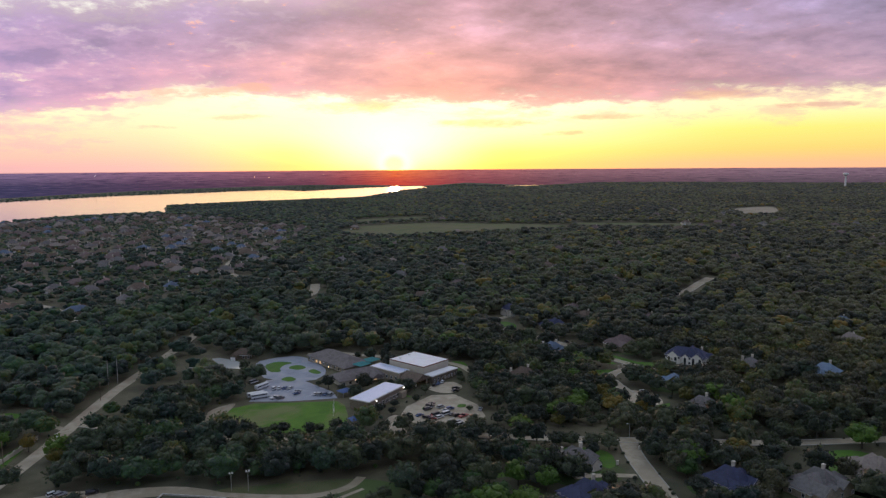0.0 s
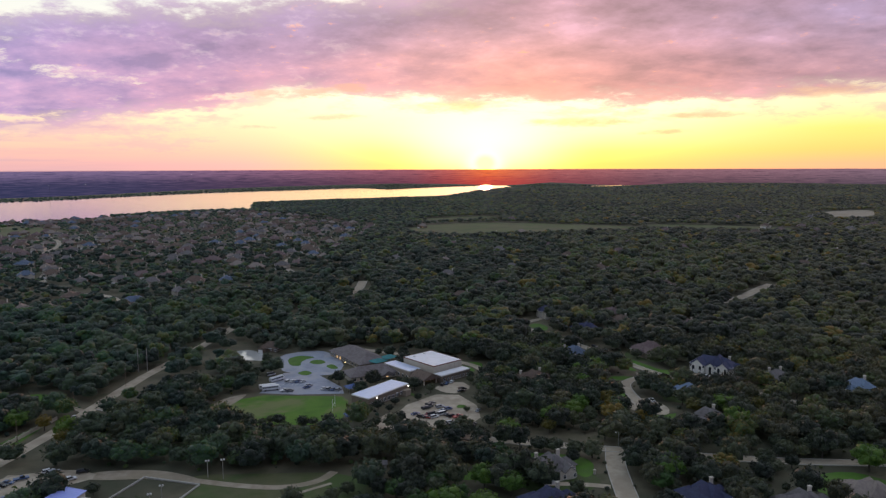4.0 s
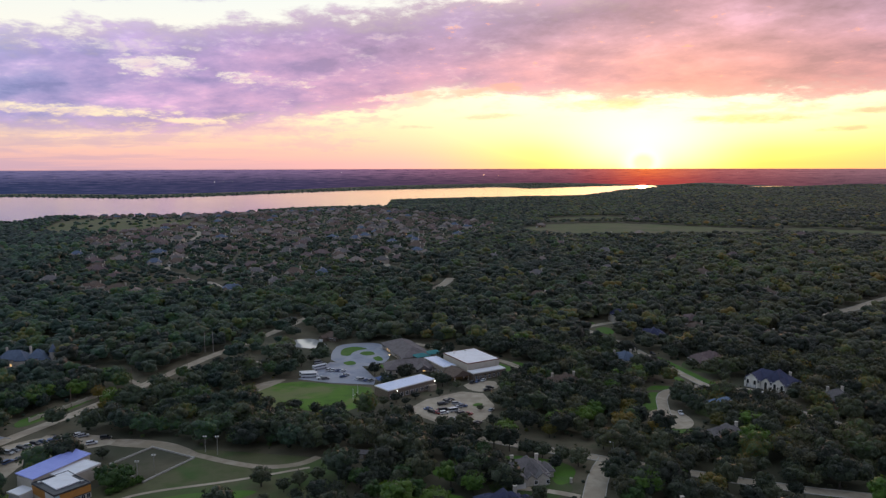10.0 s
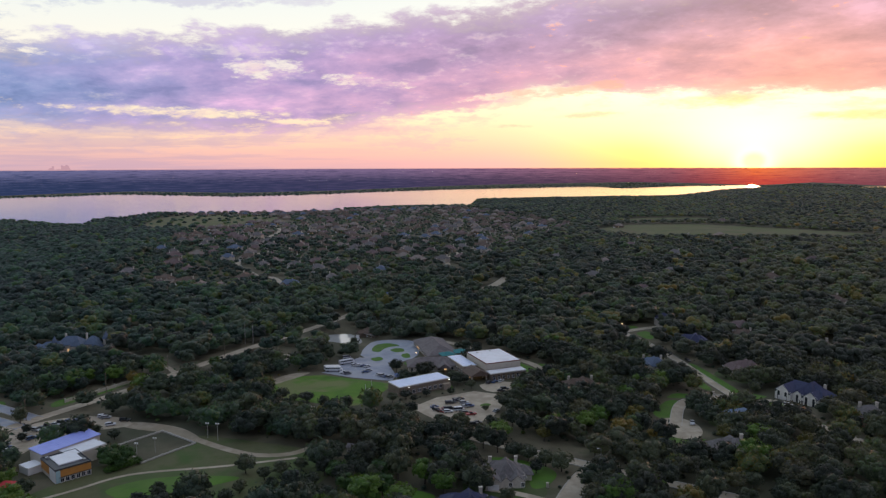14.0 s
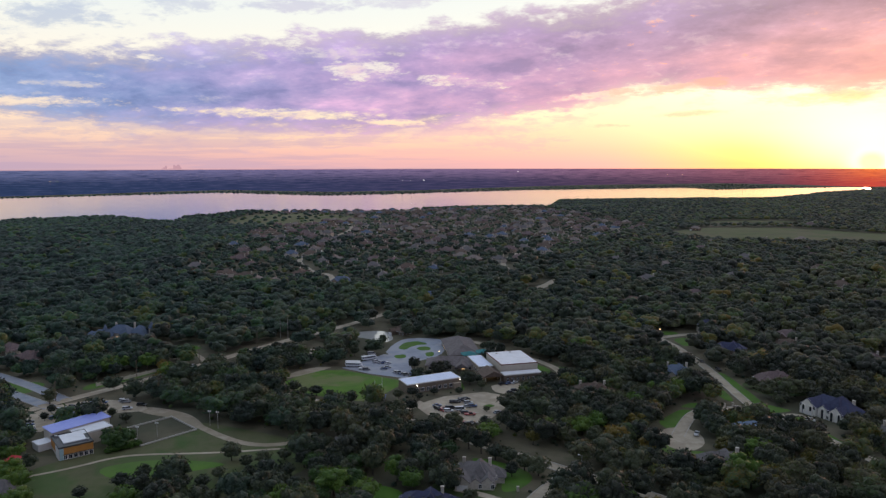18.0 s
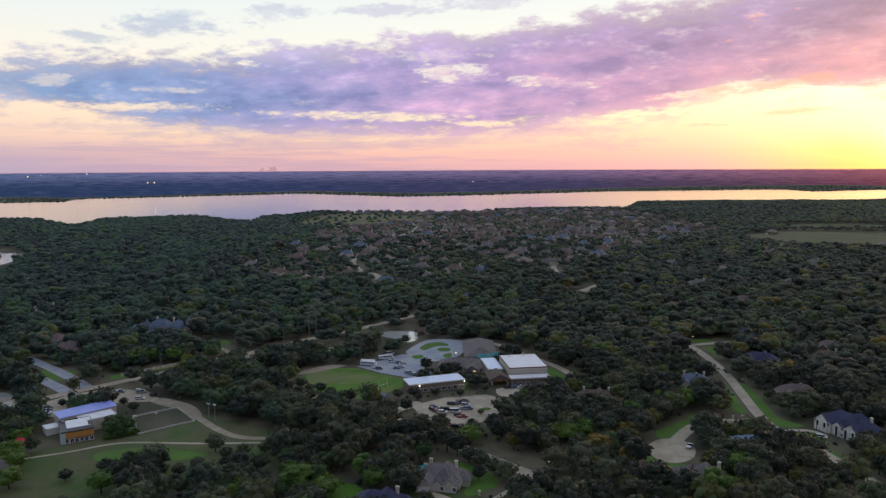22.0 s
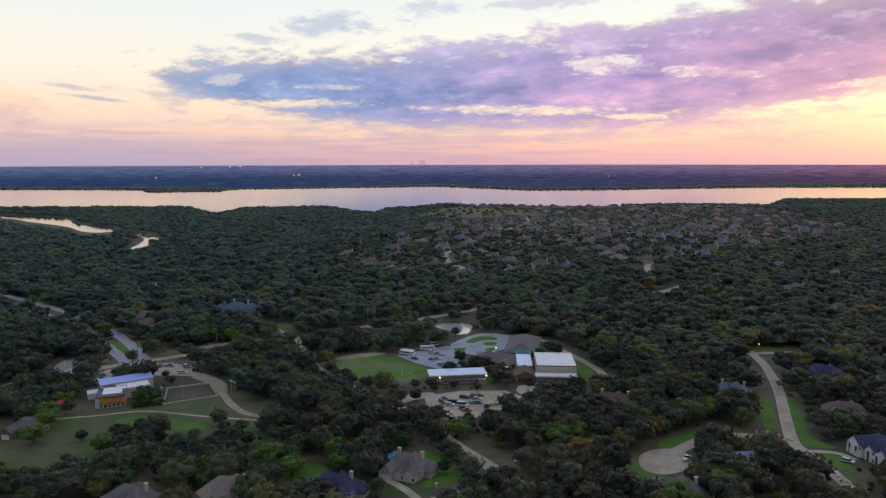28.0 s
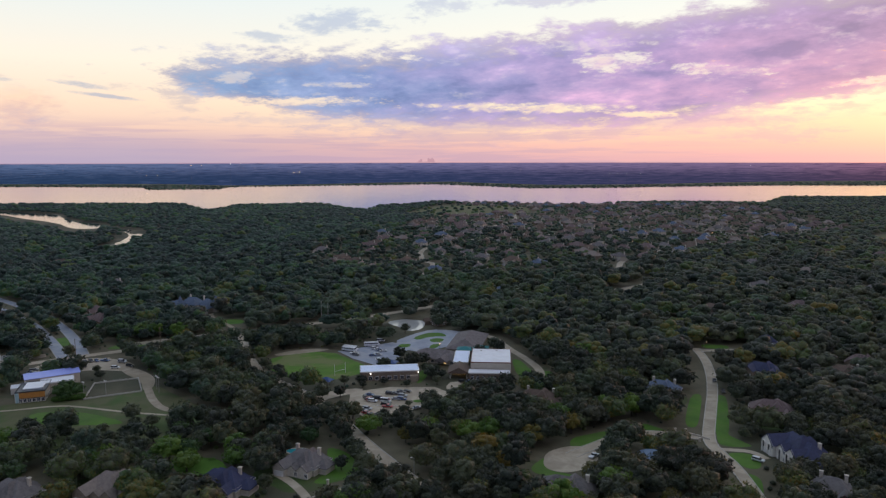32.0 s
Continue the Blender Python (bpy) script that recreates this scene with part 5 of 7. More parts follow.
for k in range(10):
    window_at(old_hall, -19 + k * 4.2, -10.05, 1.0, 0, 1.8, 1.7, lit=k in (2, 3))
south_hall = building("school_library", -26, 423.5, 12, 30, 16, "school library with a brown shingled hip roof")
bm = bmesh.new()
box(bm, 0, 0, 0, 29, 15, 3.8)
part("wall", bm, stone_pale, south_hall)
bm = bmesh.new()
hip(bm, 0, 0, 29, 15, 3.8, 3.6, 0.9)
part("roof", bm, SHINGLES["hall"], south_hall)
bm = bmesh.new()
hip(bm, 7, -8, 9, 7, 3.8, 2.4, 0.6, gable=True, turn=90)
part("porch_roof", bm, SHINGLES["hall"], south_hall)
for k in range(7):
    window_at(south_hall, -12.5 + k * 4.1, -7.55, 0.9, 0, 1.7, 1.7, lit=k == 5)
for x, y in ((-44, 480), (-39, 446), (-30, 412), (-24, 409)):
    post = root("path_lamp", x, y, gz(x, y))
    bm = bmesh.new()
    rod(bm, (0, 0, 0), (0, 0, 3.6), 0.08, 0.06)
    part("pole", bm, dark_metal, post)
    bm = bmesh.new()
    ball(bm, 0, 0, 3.75, 0.28)
    part("globe", bm, lamp_warm, post, "glowing warm lamp globe")
    tagged(post, "short lamp post with a glowing warm globe", "street lamp", "path lamps of the school")


def shade_canopy(x, y, turn, w, d, h, mat, label):
    top = root("shade_canopy", x, y, gz(x, y), turn)
    for sx in (-1, 1):
        for sy in (-1, 1):
            bm = bmesh.new()
            rod(bm, (sx * w * 0.46, sy * d * 0.46, 0), (sx * w * 0.46, sy * d * 0.46, h), 0.1)
            part("pole", bm, metal_grey, top)
    bm = bmesh.new()
    hip(bm, 0, 0, w, d, h, 1.4, 0.4, thick=0.06)
    part("canopy", bm, mat, top)
    BUILDINGS.append((x, y, turn, w, d))
    return tagged(top, label, "canopy")


shade_canopy(-18.5, 443.5, 28, 9, 8, 4.0, teal_fabric, "teal fabric shade canopy beside the school")
shade_canopy(-10.5, 450.0, 28, 9, 8, 4.3, teal_fabric, "teal fabric shade canopy beside the school")
shade_canopy(-40, 395, 20, 7, 6, 3.2, blue_plastic, "blue canopy tent beside the classroom block")
shade_canopy(-46, 346, 10, 6, 4.5, 2.6, blue_plastic, "blue tarpaulin shelter by the sports field")
shade_canopy(-159.5, 226.0, 15, 5.0, 4.6, 3.6, red_fabric, "small red garden canopy by the park")

# ---- the orange building ----
hall = building("park_hall", -148.6, 245.6, 52, 13, 17, "park hall with an orange front and flat dark roof")
flat_roof(hall, 13, 17, 5.4, dark_metal, stucco_cream, dark_metal, 0.45)
bm = bmesh.new()
box(bm, 0.6, -8.56, 2.5, 11.6, 0.14, 2.8)
part("facade", bm, orange_wall, hall, "bright orange upper facade")
bm = bmesh.new()
box(bm, -6.56, 3.2, 2.0, 0.14, 10, 3.3)
part("side_facade", bm, orange_wall, hall, "bright orange side panel")
bm = bmesh.new()
box(bm, -6.6, -5.2, 0.3, 0.24, 6.4, 4.9)
part("side_panel", bm, trim_white, hall)
bm = bmesh.new()
box(bm, -5.6, -8.6, 0.3, 1.6, 0.2, 4.9)
part("corner_panel", bm, pale_teal, hall, "pale teal corner panel")
bm = bmesh.new()
box(bm, 0.6, -8.62, 2.3, 11.6, 0.5, 0.14)
part("canopy", bm, dark_metal, hall)
for k in range(6):
    window_at(hall, -4.3 + k * 1.95, -8.62, 0.5, 0, 1.4, 1.6)
for k in range(4):
    window_at(hall, 6.6, -5.4 + k * 3.4, 0.7, 90, 1.5, 1.6)
bm = bmesh.new()
box(bm, 0.4, 0.9, 5.58, 8.8, 11, 0.5, bevel=0.1)
part("roof_deck", bm, roof_white, hall, "raised white membrane roof")
for x, y in ((4.9, -5.5), (-4.9, 6.2)):
    bm = bmesh.new()
    box(bm, x, y, 5.55, 1.2, 1.0, 0.8, bevel=0.08)
    part("roof_unit", bm, metal_grey, hall)
back = building("park_hall_wing", -158.4, 260.2, 66, 25, 8.5, "long wing with a pale blue metal shed roof")
bm = bmesh.new()
box(bm, 0, 0, 0, 25, 8.5, 6.4)
part("wall", bm, stucco_cream, back)
bm = bmesh.new()
faces(bm, [(-12.9, -4.7, 6.5), (12.9, -4.7, 6.5), (12.9, 4.7, 7.3), (-12.9, 4.7, 7.3), (-12.9, -4.7, 6.75), (12.9, -4.7, 6.75), (12.9, 4.7, 7.55), (-12.9, 4.7, 7.55)], [(3, 2, 1, 0), (4, 5, 6, 7), (0, 1, 5, 4), (1, 2, 6, 5), (2, 3, 7, 6), (3, 0, 4, 7)])
roof_o = part("roof", bm, roof_periwinkle, back)
for k in range(24):
    bm = bmesh.new()
    faces(bm, [(-12.4 + k * 1.08, -4.7, 6.74), (-12.32 + k * 1.08, -4.7, 6.74), (-12.32 + k * 1.08, 4.7, 7.54), (-12.4 + k * 1.08, 4.7, 7.54), (-12.4 + k * 1.08, -4.7, 6.82), (-12.32 + k * 1.08, -4.7, 6.82), (-12.32 + k * 1.08, 4.7, 7.62), (-12.4 + k * 1.08, 4.7, 7.62)], [(4, 5, 6, 7), (0, 4, 7, 3), (1, 2, 6, 5)])
    part("seam", bm, roof_periwinkle, roof_o)
mid = building("park_hall_link", -149.5, 258, 62, 15, 9, "low link block with a flat white roof")
flat_roof(mid, 15, 9, 5.6, roof_white, stucco_cream, trim_white, 0.3)
shed = building("white_shed", -163, 245, 62, 6, 7, "small white flat-roofed shed beside the park hall")
flat_roof(shed, 6, 7, 3.2, roof_white, trim_white, trim_white, 0.15)
for x, y, turn in ((-35, 231, 12), (-41, 279, -10)):
    s = building("garden_shed", x, y, turn, 4.5, 3.5, "small grey wooden garden shed among trees", "shed")
    bm = bmesh.new()
    box(bm, 0, 0, 0, 4.3, 3.2, 2.6)
    part("wall", bm, timber_grey, s)
    bm = bmesh.new()
    hip(bm, 0, 0, 4.3, 3.2, 2.6, 1.1, 0.3, gable=True)
    part("roof", bm, SHINGLES["grey"], s)
    bm = bmesh.new()
    box(bm, 0.6, -1.65, 0.1, 1.0, 0.08, 2.0)
    part("door", bm, timber, s)

# fenced riding pen
pen = tagged(root("pen_fence"), "low pale border wall round a bare fenced pen", "fence")
PEN = [(-133.5, 293), (-111.5, 280), (-123.5, 256.5), (-143.5, 274)]
for (ax, ay), (bx, by) in zip(PEN, PEN[1:] + PEN[:1]):
    n_posts = int(math.hypot(bx - ax, by - ay) / 3.0)
    line = [(ax + (bx - ax) * i / n_posts, ay + (by - ay) * i / n_posts) for i in range(n_posts + 1)]
    for x, y in line[:-1]:
        bm = bmesh.new()
        box(bm, x, y, gz(x, y) - 0.2, 0.3, 0.6, 1.1)
        part("post", bm, timber_grey, pen)
    for (x0, y0), (x1, y1) in zip(line, line[1:]):
        bm = bmesh.new()
        lean = math.degrees(math.atan2(y1 - y0, x1 - x0))
        box(bm, (x0 + x1) / 2, (y0 + y1) / 2, gz((x0 + x1) / 2, (y0 + y1) / 2) - 0.2, math.hypot(x1 - x0, y1 - y0) - 0.24, 0.55, 0.85, lean, bevel=0.04)
        part("plank", bm, kerb_stone, pen)

# swimming pool of the grey house
pool = tagged(root("swimming_pool", 10.5, 267.5, gz(10.5, 267.5), 20), "kidney-shaped turquoise garden swimming pool", "pool")
bm = bmesh.new()
ring_pts = [(math.cos(a) * (4.6 + 0.9 * math.cos(2 * a + 0.4)), math.sin(a) * (2.9 + 0.5 * math.sin(a))) for a in np.linspace(0, 2 * np.pi, 28, endpoint=False)]
faces(bm, [(x * 1.22, y * 1.28, 0.22) for x, y in ring_pts] + [(x * 1.22, y * 1.28, -0.3) for x, y in ring_pts], [tuple(range(28))] + [(i, i + 28, (i + 1) % 28 + 28, (i + 1) % 28) for i in range(28)])
part("deck", bm, stone_pale, pool)
bm = bmesh.new()
faces(bm, [(x, y, 0.26) for x, y in ring_pts] + [(x, y, 0.1) for x, y in ring_pts], [tuple(range(28))] + [(i, i + 28, (i + 1) % 28 + 28, (i + 1) % 28) for i in range(28)])
part("pool_water", bm, pool_water, pool)
BUILDINGS.append((10.5, 267.5, 20, 12, 8))

# goal, posts, poles, lamps
goal = tagged(root("sports_goal", -53, 365, gz(-53, 365), 75), "white tubular goal frame on the sports field", "goal")
for sx in (-3.6, 3.6):
    bm = bmesh.new()
    rod(bm, (sx, 0, 0), (sx, 0, 6.5), 0.1)
    part("post", bm, trim_white, goal)
bm = bmesh.new()
rod(bm, (-3.6, 0, 2.6), (3.6, 0, 2.6), 0.1)
part("crossbar", bm, trim_white, goal)


def utility_pole(x, y, h, turn, label="dark wooden utility pole with a crossarm", arm=True):
    top = root("utility_pole", x, y, gz(x, y), turn)
    bm = bmesh.new()
    rod(bm, (0, 0, 0), (0, 0, h), 0.2, 0.13)
    part("pole", bm, timber if arm else timber_grey, top)
    if arm:
        bm = bmesh.new()
        box(bm, 0, 0, h - 1.0, 2.6, 0.14, 0.16)
        part("crossarm", bm, timber, top)
        for sx in (-1.1, 0, 1.1):
            bm = bmesh.new()
            rod(bm, (sx, 0, h - 0.85), (sx, 0, h - 0.5), 0.06)
            part("insulator", bm, metal_grey, top)
    return tagged(top, label, "utility pole", "utility poles along the road")


for x, y in ((-197, 352), (-184, 396), (-167, 440), (-149, 492), (-129, 546), (-107, 600), (-206, 300)):
    utility_pole(x, y, 11, -68)
utility_pole(-165.5, 472, 15, 0, "tall pale pole in a pair beside the road", False)
utility_pole(-160.5, 474, 15, 0, "tall pale pole in a pair beside the road", False)
for x, y, h in ((-103, 284, 8.0), (-109, 287, 7.0), (-126, 258, 8.0), (-123.5, 268, 6.5)):
    top = root("floodlight_pole", x, y, gz(x, y))
    bm = bmesh.new()
    rod(bm, (0, 0, 0), (0, 0, h), 0.14, 0.1)
    part("pole", bm, timber_grey, top)
    for sx in (-0.5, 0.5):
        bm = bmesh.new()
        box(bm, sx, -0.1, h - 0.3, 0.6, 0.4, 0.6, bevel=0.05)
        part("light_head", bm, trim_white, top)
    tagged(top, "wooden pole with white floodlight heads by the pen", "floodlight", "floodlights of the pen")


def street_lamp(x, y, h=7.0, turn=0, lit=True):
    top = root("street_lamp", x, y, gz(x, y), turn)
    bm = bmesh.new()
    rod(bm, (0, 0, 0), (0, 0, h), 0.12, 0.07)
    part("pole", bm, metal_grey, top)
    bm = bmesh.new()
    rod(bm, (0, 0, h - 0.1), (1.2, 0, h + 0.1), 0.05)
    part("arm", bm, metal_grey, top)
    bm = bmesh.new()
    ball(bm, 1.3, 0, h, 0.35, 0.2)
    part("lamp", bm, lamp_warm if lit else trim_white, top)
    return tagged(top, "lit street lamp on a grey pole" if lit else "unlit street lamp on a grey pole", "street lamp")


street_lamp(-281, 316, 4.5)
street_lamp(104, 541, 4.0)
street_lamp(62, 275, 7.0, 180, False)
for x, y in ((129, 381.8), (133.2, 383.8), (141, 376), (40, 252), (58, 262)):
    g = root("gate_pillar", x, y, gz(x, y), 25)
    bm = bmesh.new()
    box(bm, 0, 0, 0, 0.8, 0.8, 1.7, bevel=0.05)
    part("shaft", bm, stone_pale, g)
    bm = bmesh.new()
    box(bm, 0, 0, 1.7, 1.0, 1.0, 0.2, bevel=0.05)
    part("cap", bm, stone_pale, g)
    tagged(g, "pale stone gate pillar at a street entrance", "pillar", "stone gate pillars")
wall_o = root("garden_wall")
for i in range(6):
    x, y = 134 + i * 1.9, 382.5 - i * 0.4
    bm = bmesh.new()
    box(bm, x, y, gz(x, y) - 0.1, 1.88, 0.4, 1.0, -12)
    part("stone_panel", bm, stone_pale, wall_o)
tagged(wall_o, "low pale stone wall beside the street corner", "wall")
line_pts = resample([(-225, 262), (-216, 300), (-203, 340), (-189, 385)], 5.0)
estate_wall = root("estate_wall")
for (ax, ay), (bx, by) in zip(line_pts, line_pts[1:]):
    if math.hypot(ax + 210, ay - 308) < 22:
        continue
    l, t = math.hypot(bx - ax, by - ay), math.degrees(math.atan2(by - ay, bx - ax))
    bm = bmesh.new()
    box(bm, (ax + bx) / 2, (ay + by) / 2, gz((ax + bx) / 2, (ay + by) / 2, -0.2), l - 0.5, 0.25, 2.1, t)
    part("wall_panel", bm, stucco_cream, estate_wall)
    bm = bmesh.new()
    box(bm, ax, ay, gz(ax, ay, -0.2), 0.6, 0.6, 2.5, t, bevel=0.05)
    part("pier", bm, stone_pale, estate_wall)
tagged(estate_wall, "low cream boundary wall with stone piers along the road", "wall")
fount = tagged(root("fountain", -229, 268, gz(-229, 268)), "small white fountain jet in the estate pond", "fountain")
bm = bmesh.new()
rod(bm, (0, 0, 0), (0, 0, 0.6), 0.6, 0.4)
part("nozzle", bm, metal_grey, fount)
bm = bmesh.new()
for k in range(10):
    a = k * 0.63
    rod(bm, (0, 0, 0.5), (0.35 * math.cos(a), 0.35 * math.sin(a), 4.5 - 0.2 * (k % 3)), 0.1, 0.02, 5)
part("jet", bm, trim_white, fount)

# lights and marks far off
for a, e, col, size in ((-46.24, -0.47, 0, 3.2), (-47.0, -0.47, 0, 2.6), (-41.76, -1.14, 1, 3.4), (-42.2, -1.14, 1, 2.6), (-49.2, -0.55, 1, 2.4), (-50.0, -0.6, 1, 2.2), (-17.2, -1.27, 0, 1.8), (-16.6, -1.27, 0, 1.8), (-15.9, -1.28, 0, 1.6), (-14.9, -1.27, 0, 1.6),
                        (46.2, -1.44, 0, 2.8), (46.8, -1.44, 0, 2.8), (45.6, -1.44, 0, 2.2), (3.9, -0.8, 1, 2.2), (5.0, -0.85, 1, 2.0), (-52.5, -1.3, 1, 2.4), (-53.3, -1.3, 1, 2.0), (-7.5, -0.6, 0, 1.8), (9.2, -0.7, 1, 1.8)):
    d = min(FAR_R, float(far_radius(a)) - 60)
    x, y = HUB[0] + d * math.sin(radians(a)), HUB[1] + d * math.cos(radians(a))
    bm = bmesh.new()
    ball(bm, 0, 0, 0, size * 0.5, rings=4)
    mast = root("distant_light_mast", x, y, gz(x, y))
    z = 122 + d * math.tan(radians(e)) - gz(x, y)
    part("lamp", bm, lamp_warm if col else lamp_white, mast).matrix_basis = pose(0, 0, z)
    bm = bmesh.new()
    rod(bm, (0, 0, 0), (0, 0, z), 0.3, 0.15, 5)
    part("mast", bm, dark_metal, mast)
    tagged(mast, "far-off light mast glowing across the lake", "light mast", "distant lights")
a, d = radians(48.3), 3900.0
tank = root("water_tower", HUB[0] + d * math.sin(a), HUB[1] + d * math.cos(a), 2)
bm = bmesh.new()
rod(bm, (0, 0, 0), (0, 0, 58), 4.5, 4.0, 12)
part("stem", bm, trim_white, tank)
bm = bmesh.new()
rod(bm, (0, 0, 57), (0, 0, 62), 4.5, 13, 16)
rod(bm, (0, 0, 62), (0, 0, 68), 13, 13, 16)
rod(bm, (0, 0, 68), (0, 0, 71), 13, 2, 16)
part("bowl", bm, trim_white, tank)
tagged(tank, "pale municipal water tower above far woods", "water tower")

# ---- vehicles ----
def car(paint, form):
    """A parked car at the origin, its nose along x."""
    top = root("car" if form != "pickup" else "pickup_truck")
    length, wid, hgt = {"sedan": (4.7, 1.82, 1.45), "suv": (4.8, 1.9, 1.75), "pickup": (5.6, 1.95, 1.8), "van": (5.4, 2.0, 2.1)}[form]
    side_shape = {"sedan": [(-0.5, 0.30), (-0.49, 0.62), (-0.36, 0.66), (0.20, 0.66), (0.47, 0.54), (0.5, 0.32)], "suv": [(-0.5, 0.26), (-0.5, 0.60), (0.22, 0.60), (0.47, 0.54), (0.5, 0.28)],
                  "pickup": [(-0.5, 0.30), (-0.5, 0.56), (0.2, 0.58), (0.48, 0.56), (0.5, 0.30)], "van": [(-0.5, 0.2), (-0.5, 0.52), (0.36, 0.52), (0.49, 0.44), (0.5, 0.24)]}[form]
    roof_shape = {"sedan": [(-0.38, 0.64), (-0.24, 0.98), (0.06, 1.0), (0.24, 0.64)], "suv": [(-0.49, 0.58), (-0.45, 0.98), (0.10, 1.0), (0.26, 0.58)], "pickup": [(-0.10, 0.56), (-0.07, 0.98), (0.12, 1.0), (0.25, 0.57)], "van": [(-0.5, 0.5), (-0.49, 0.99), (0.28, 1.0), (0.40, 0.5)]}[form]

    def prism(shape, half, lean=0.0):
        bm = bmesh.new()
        n = len(shape)
        pts = [(px * length, -half + (lean if pz > 0.8 else 0), pz * hgt) for px, pz in shape] + [(px * length, half - (lean if pz > 0.8 else 0), pz * hgt) for px, pz in shape]
        faces(bm, pts, [tuple(range(n)), tuple(range(2 * n - 1, n - 1, -1))] + [((i + 1) % n, i, i + n, (i + 1) % n + n) for i in range(n)])
        return bm

    part("body", prism(side_shape, wid / 2), PAINTS[paint], top)
    part("cabin_glass", prism([(a, b * (0.955 if b > 0.8 else 1)) for a, b in roof_shape], wid / 2 - 0.03, 0.2), window_glass, top, "dark glazed cabin windows")
    bm = bmesh.new()
    xs = [a for a, b in roof_shape if b > 0.8]
    box(bm, (xs[0] + xs[1]) / 2 * length, 0, hgt * 0.955, (xs[1] - xs[0]) * length, wid - 0.44, 0.07, bevel=0.02)
    part("roof", bm, PAINTS[paint], top)
    for sx in (-0.31, 0.31):
        for sy in (-1, 1):
            bm = bmesh.new()
            rod(bm, (sx * length, sy * (wid / 2 - 0.2), 0.34), (sx * length, sy * (wid / 2 + 0.02), 0.34), 0.34, sides=12)
            o = part("wheel", bm, rubber, top)
            bm = bmesh.new()
            rod(bm, (sx * length, sy * (wid / 2 + 0.01), 0.34), (sx * length, sy * (wid / 2 + 0.035), 0.34), 0.2, sides=8)
            part("rim", bm, metal_grey, o)
    for sy in (-0.62, 0.62):
        bm = bmesh.new()
        box(bm, length * 0.495, sy, hgt * 0.42, 0.1, 0.4, 0.16)
        part("headlight", bm, trim_white, top)
        bm = bmesh.new()
        box(bm, -length * 0.497, sy, hgt * 0.46, 0.08, 0.34, 0.16)
        part("tail_light", bm, trim_red, top)
    tagged(top, {"sedan": "parked %s sedan car", "suv": "parked %s sport utility car", "pickup": "parked %s pickup truck", "van": "parked %s van"}[form] % paint + " on the pavement", "car" if form != "pickup" else "truck", "parked vehicles")
    return top


CARS = {}


def park(x, y, turn, paint, form):
    m = pose(x, y, gz(x, y, 0.2), 0, 0, turn)
    if (paint, form) in CARS:
        return copy_thing(CARS[paint, form], m)
    ob = CARS[paint, form] = car(paint, form)
    ob.matrix_basis = m
    return ob


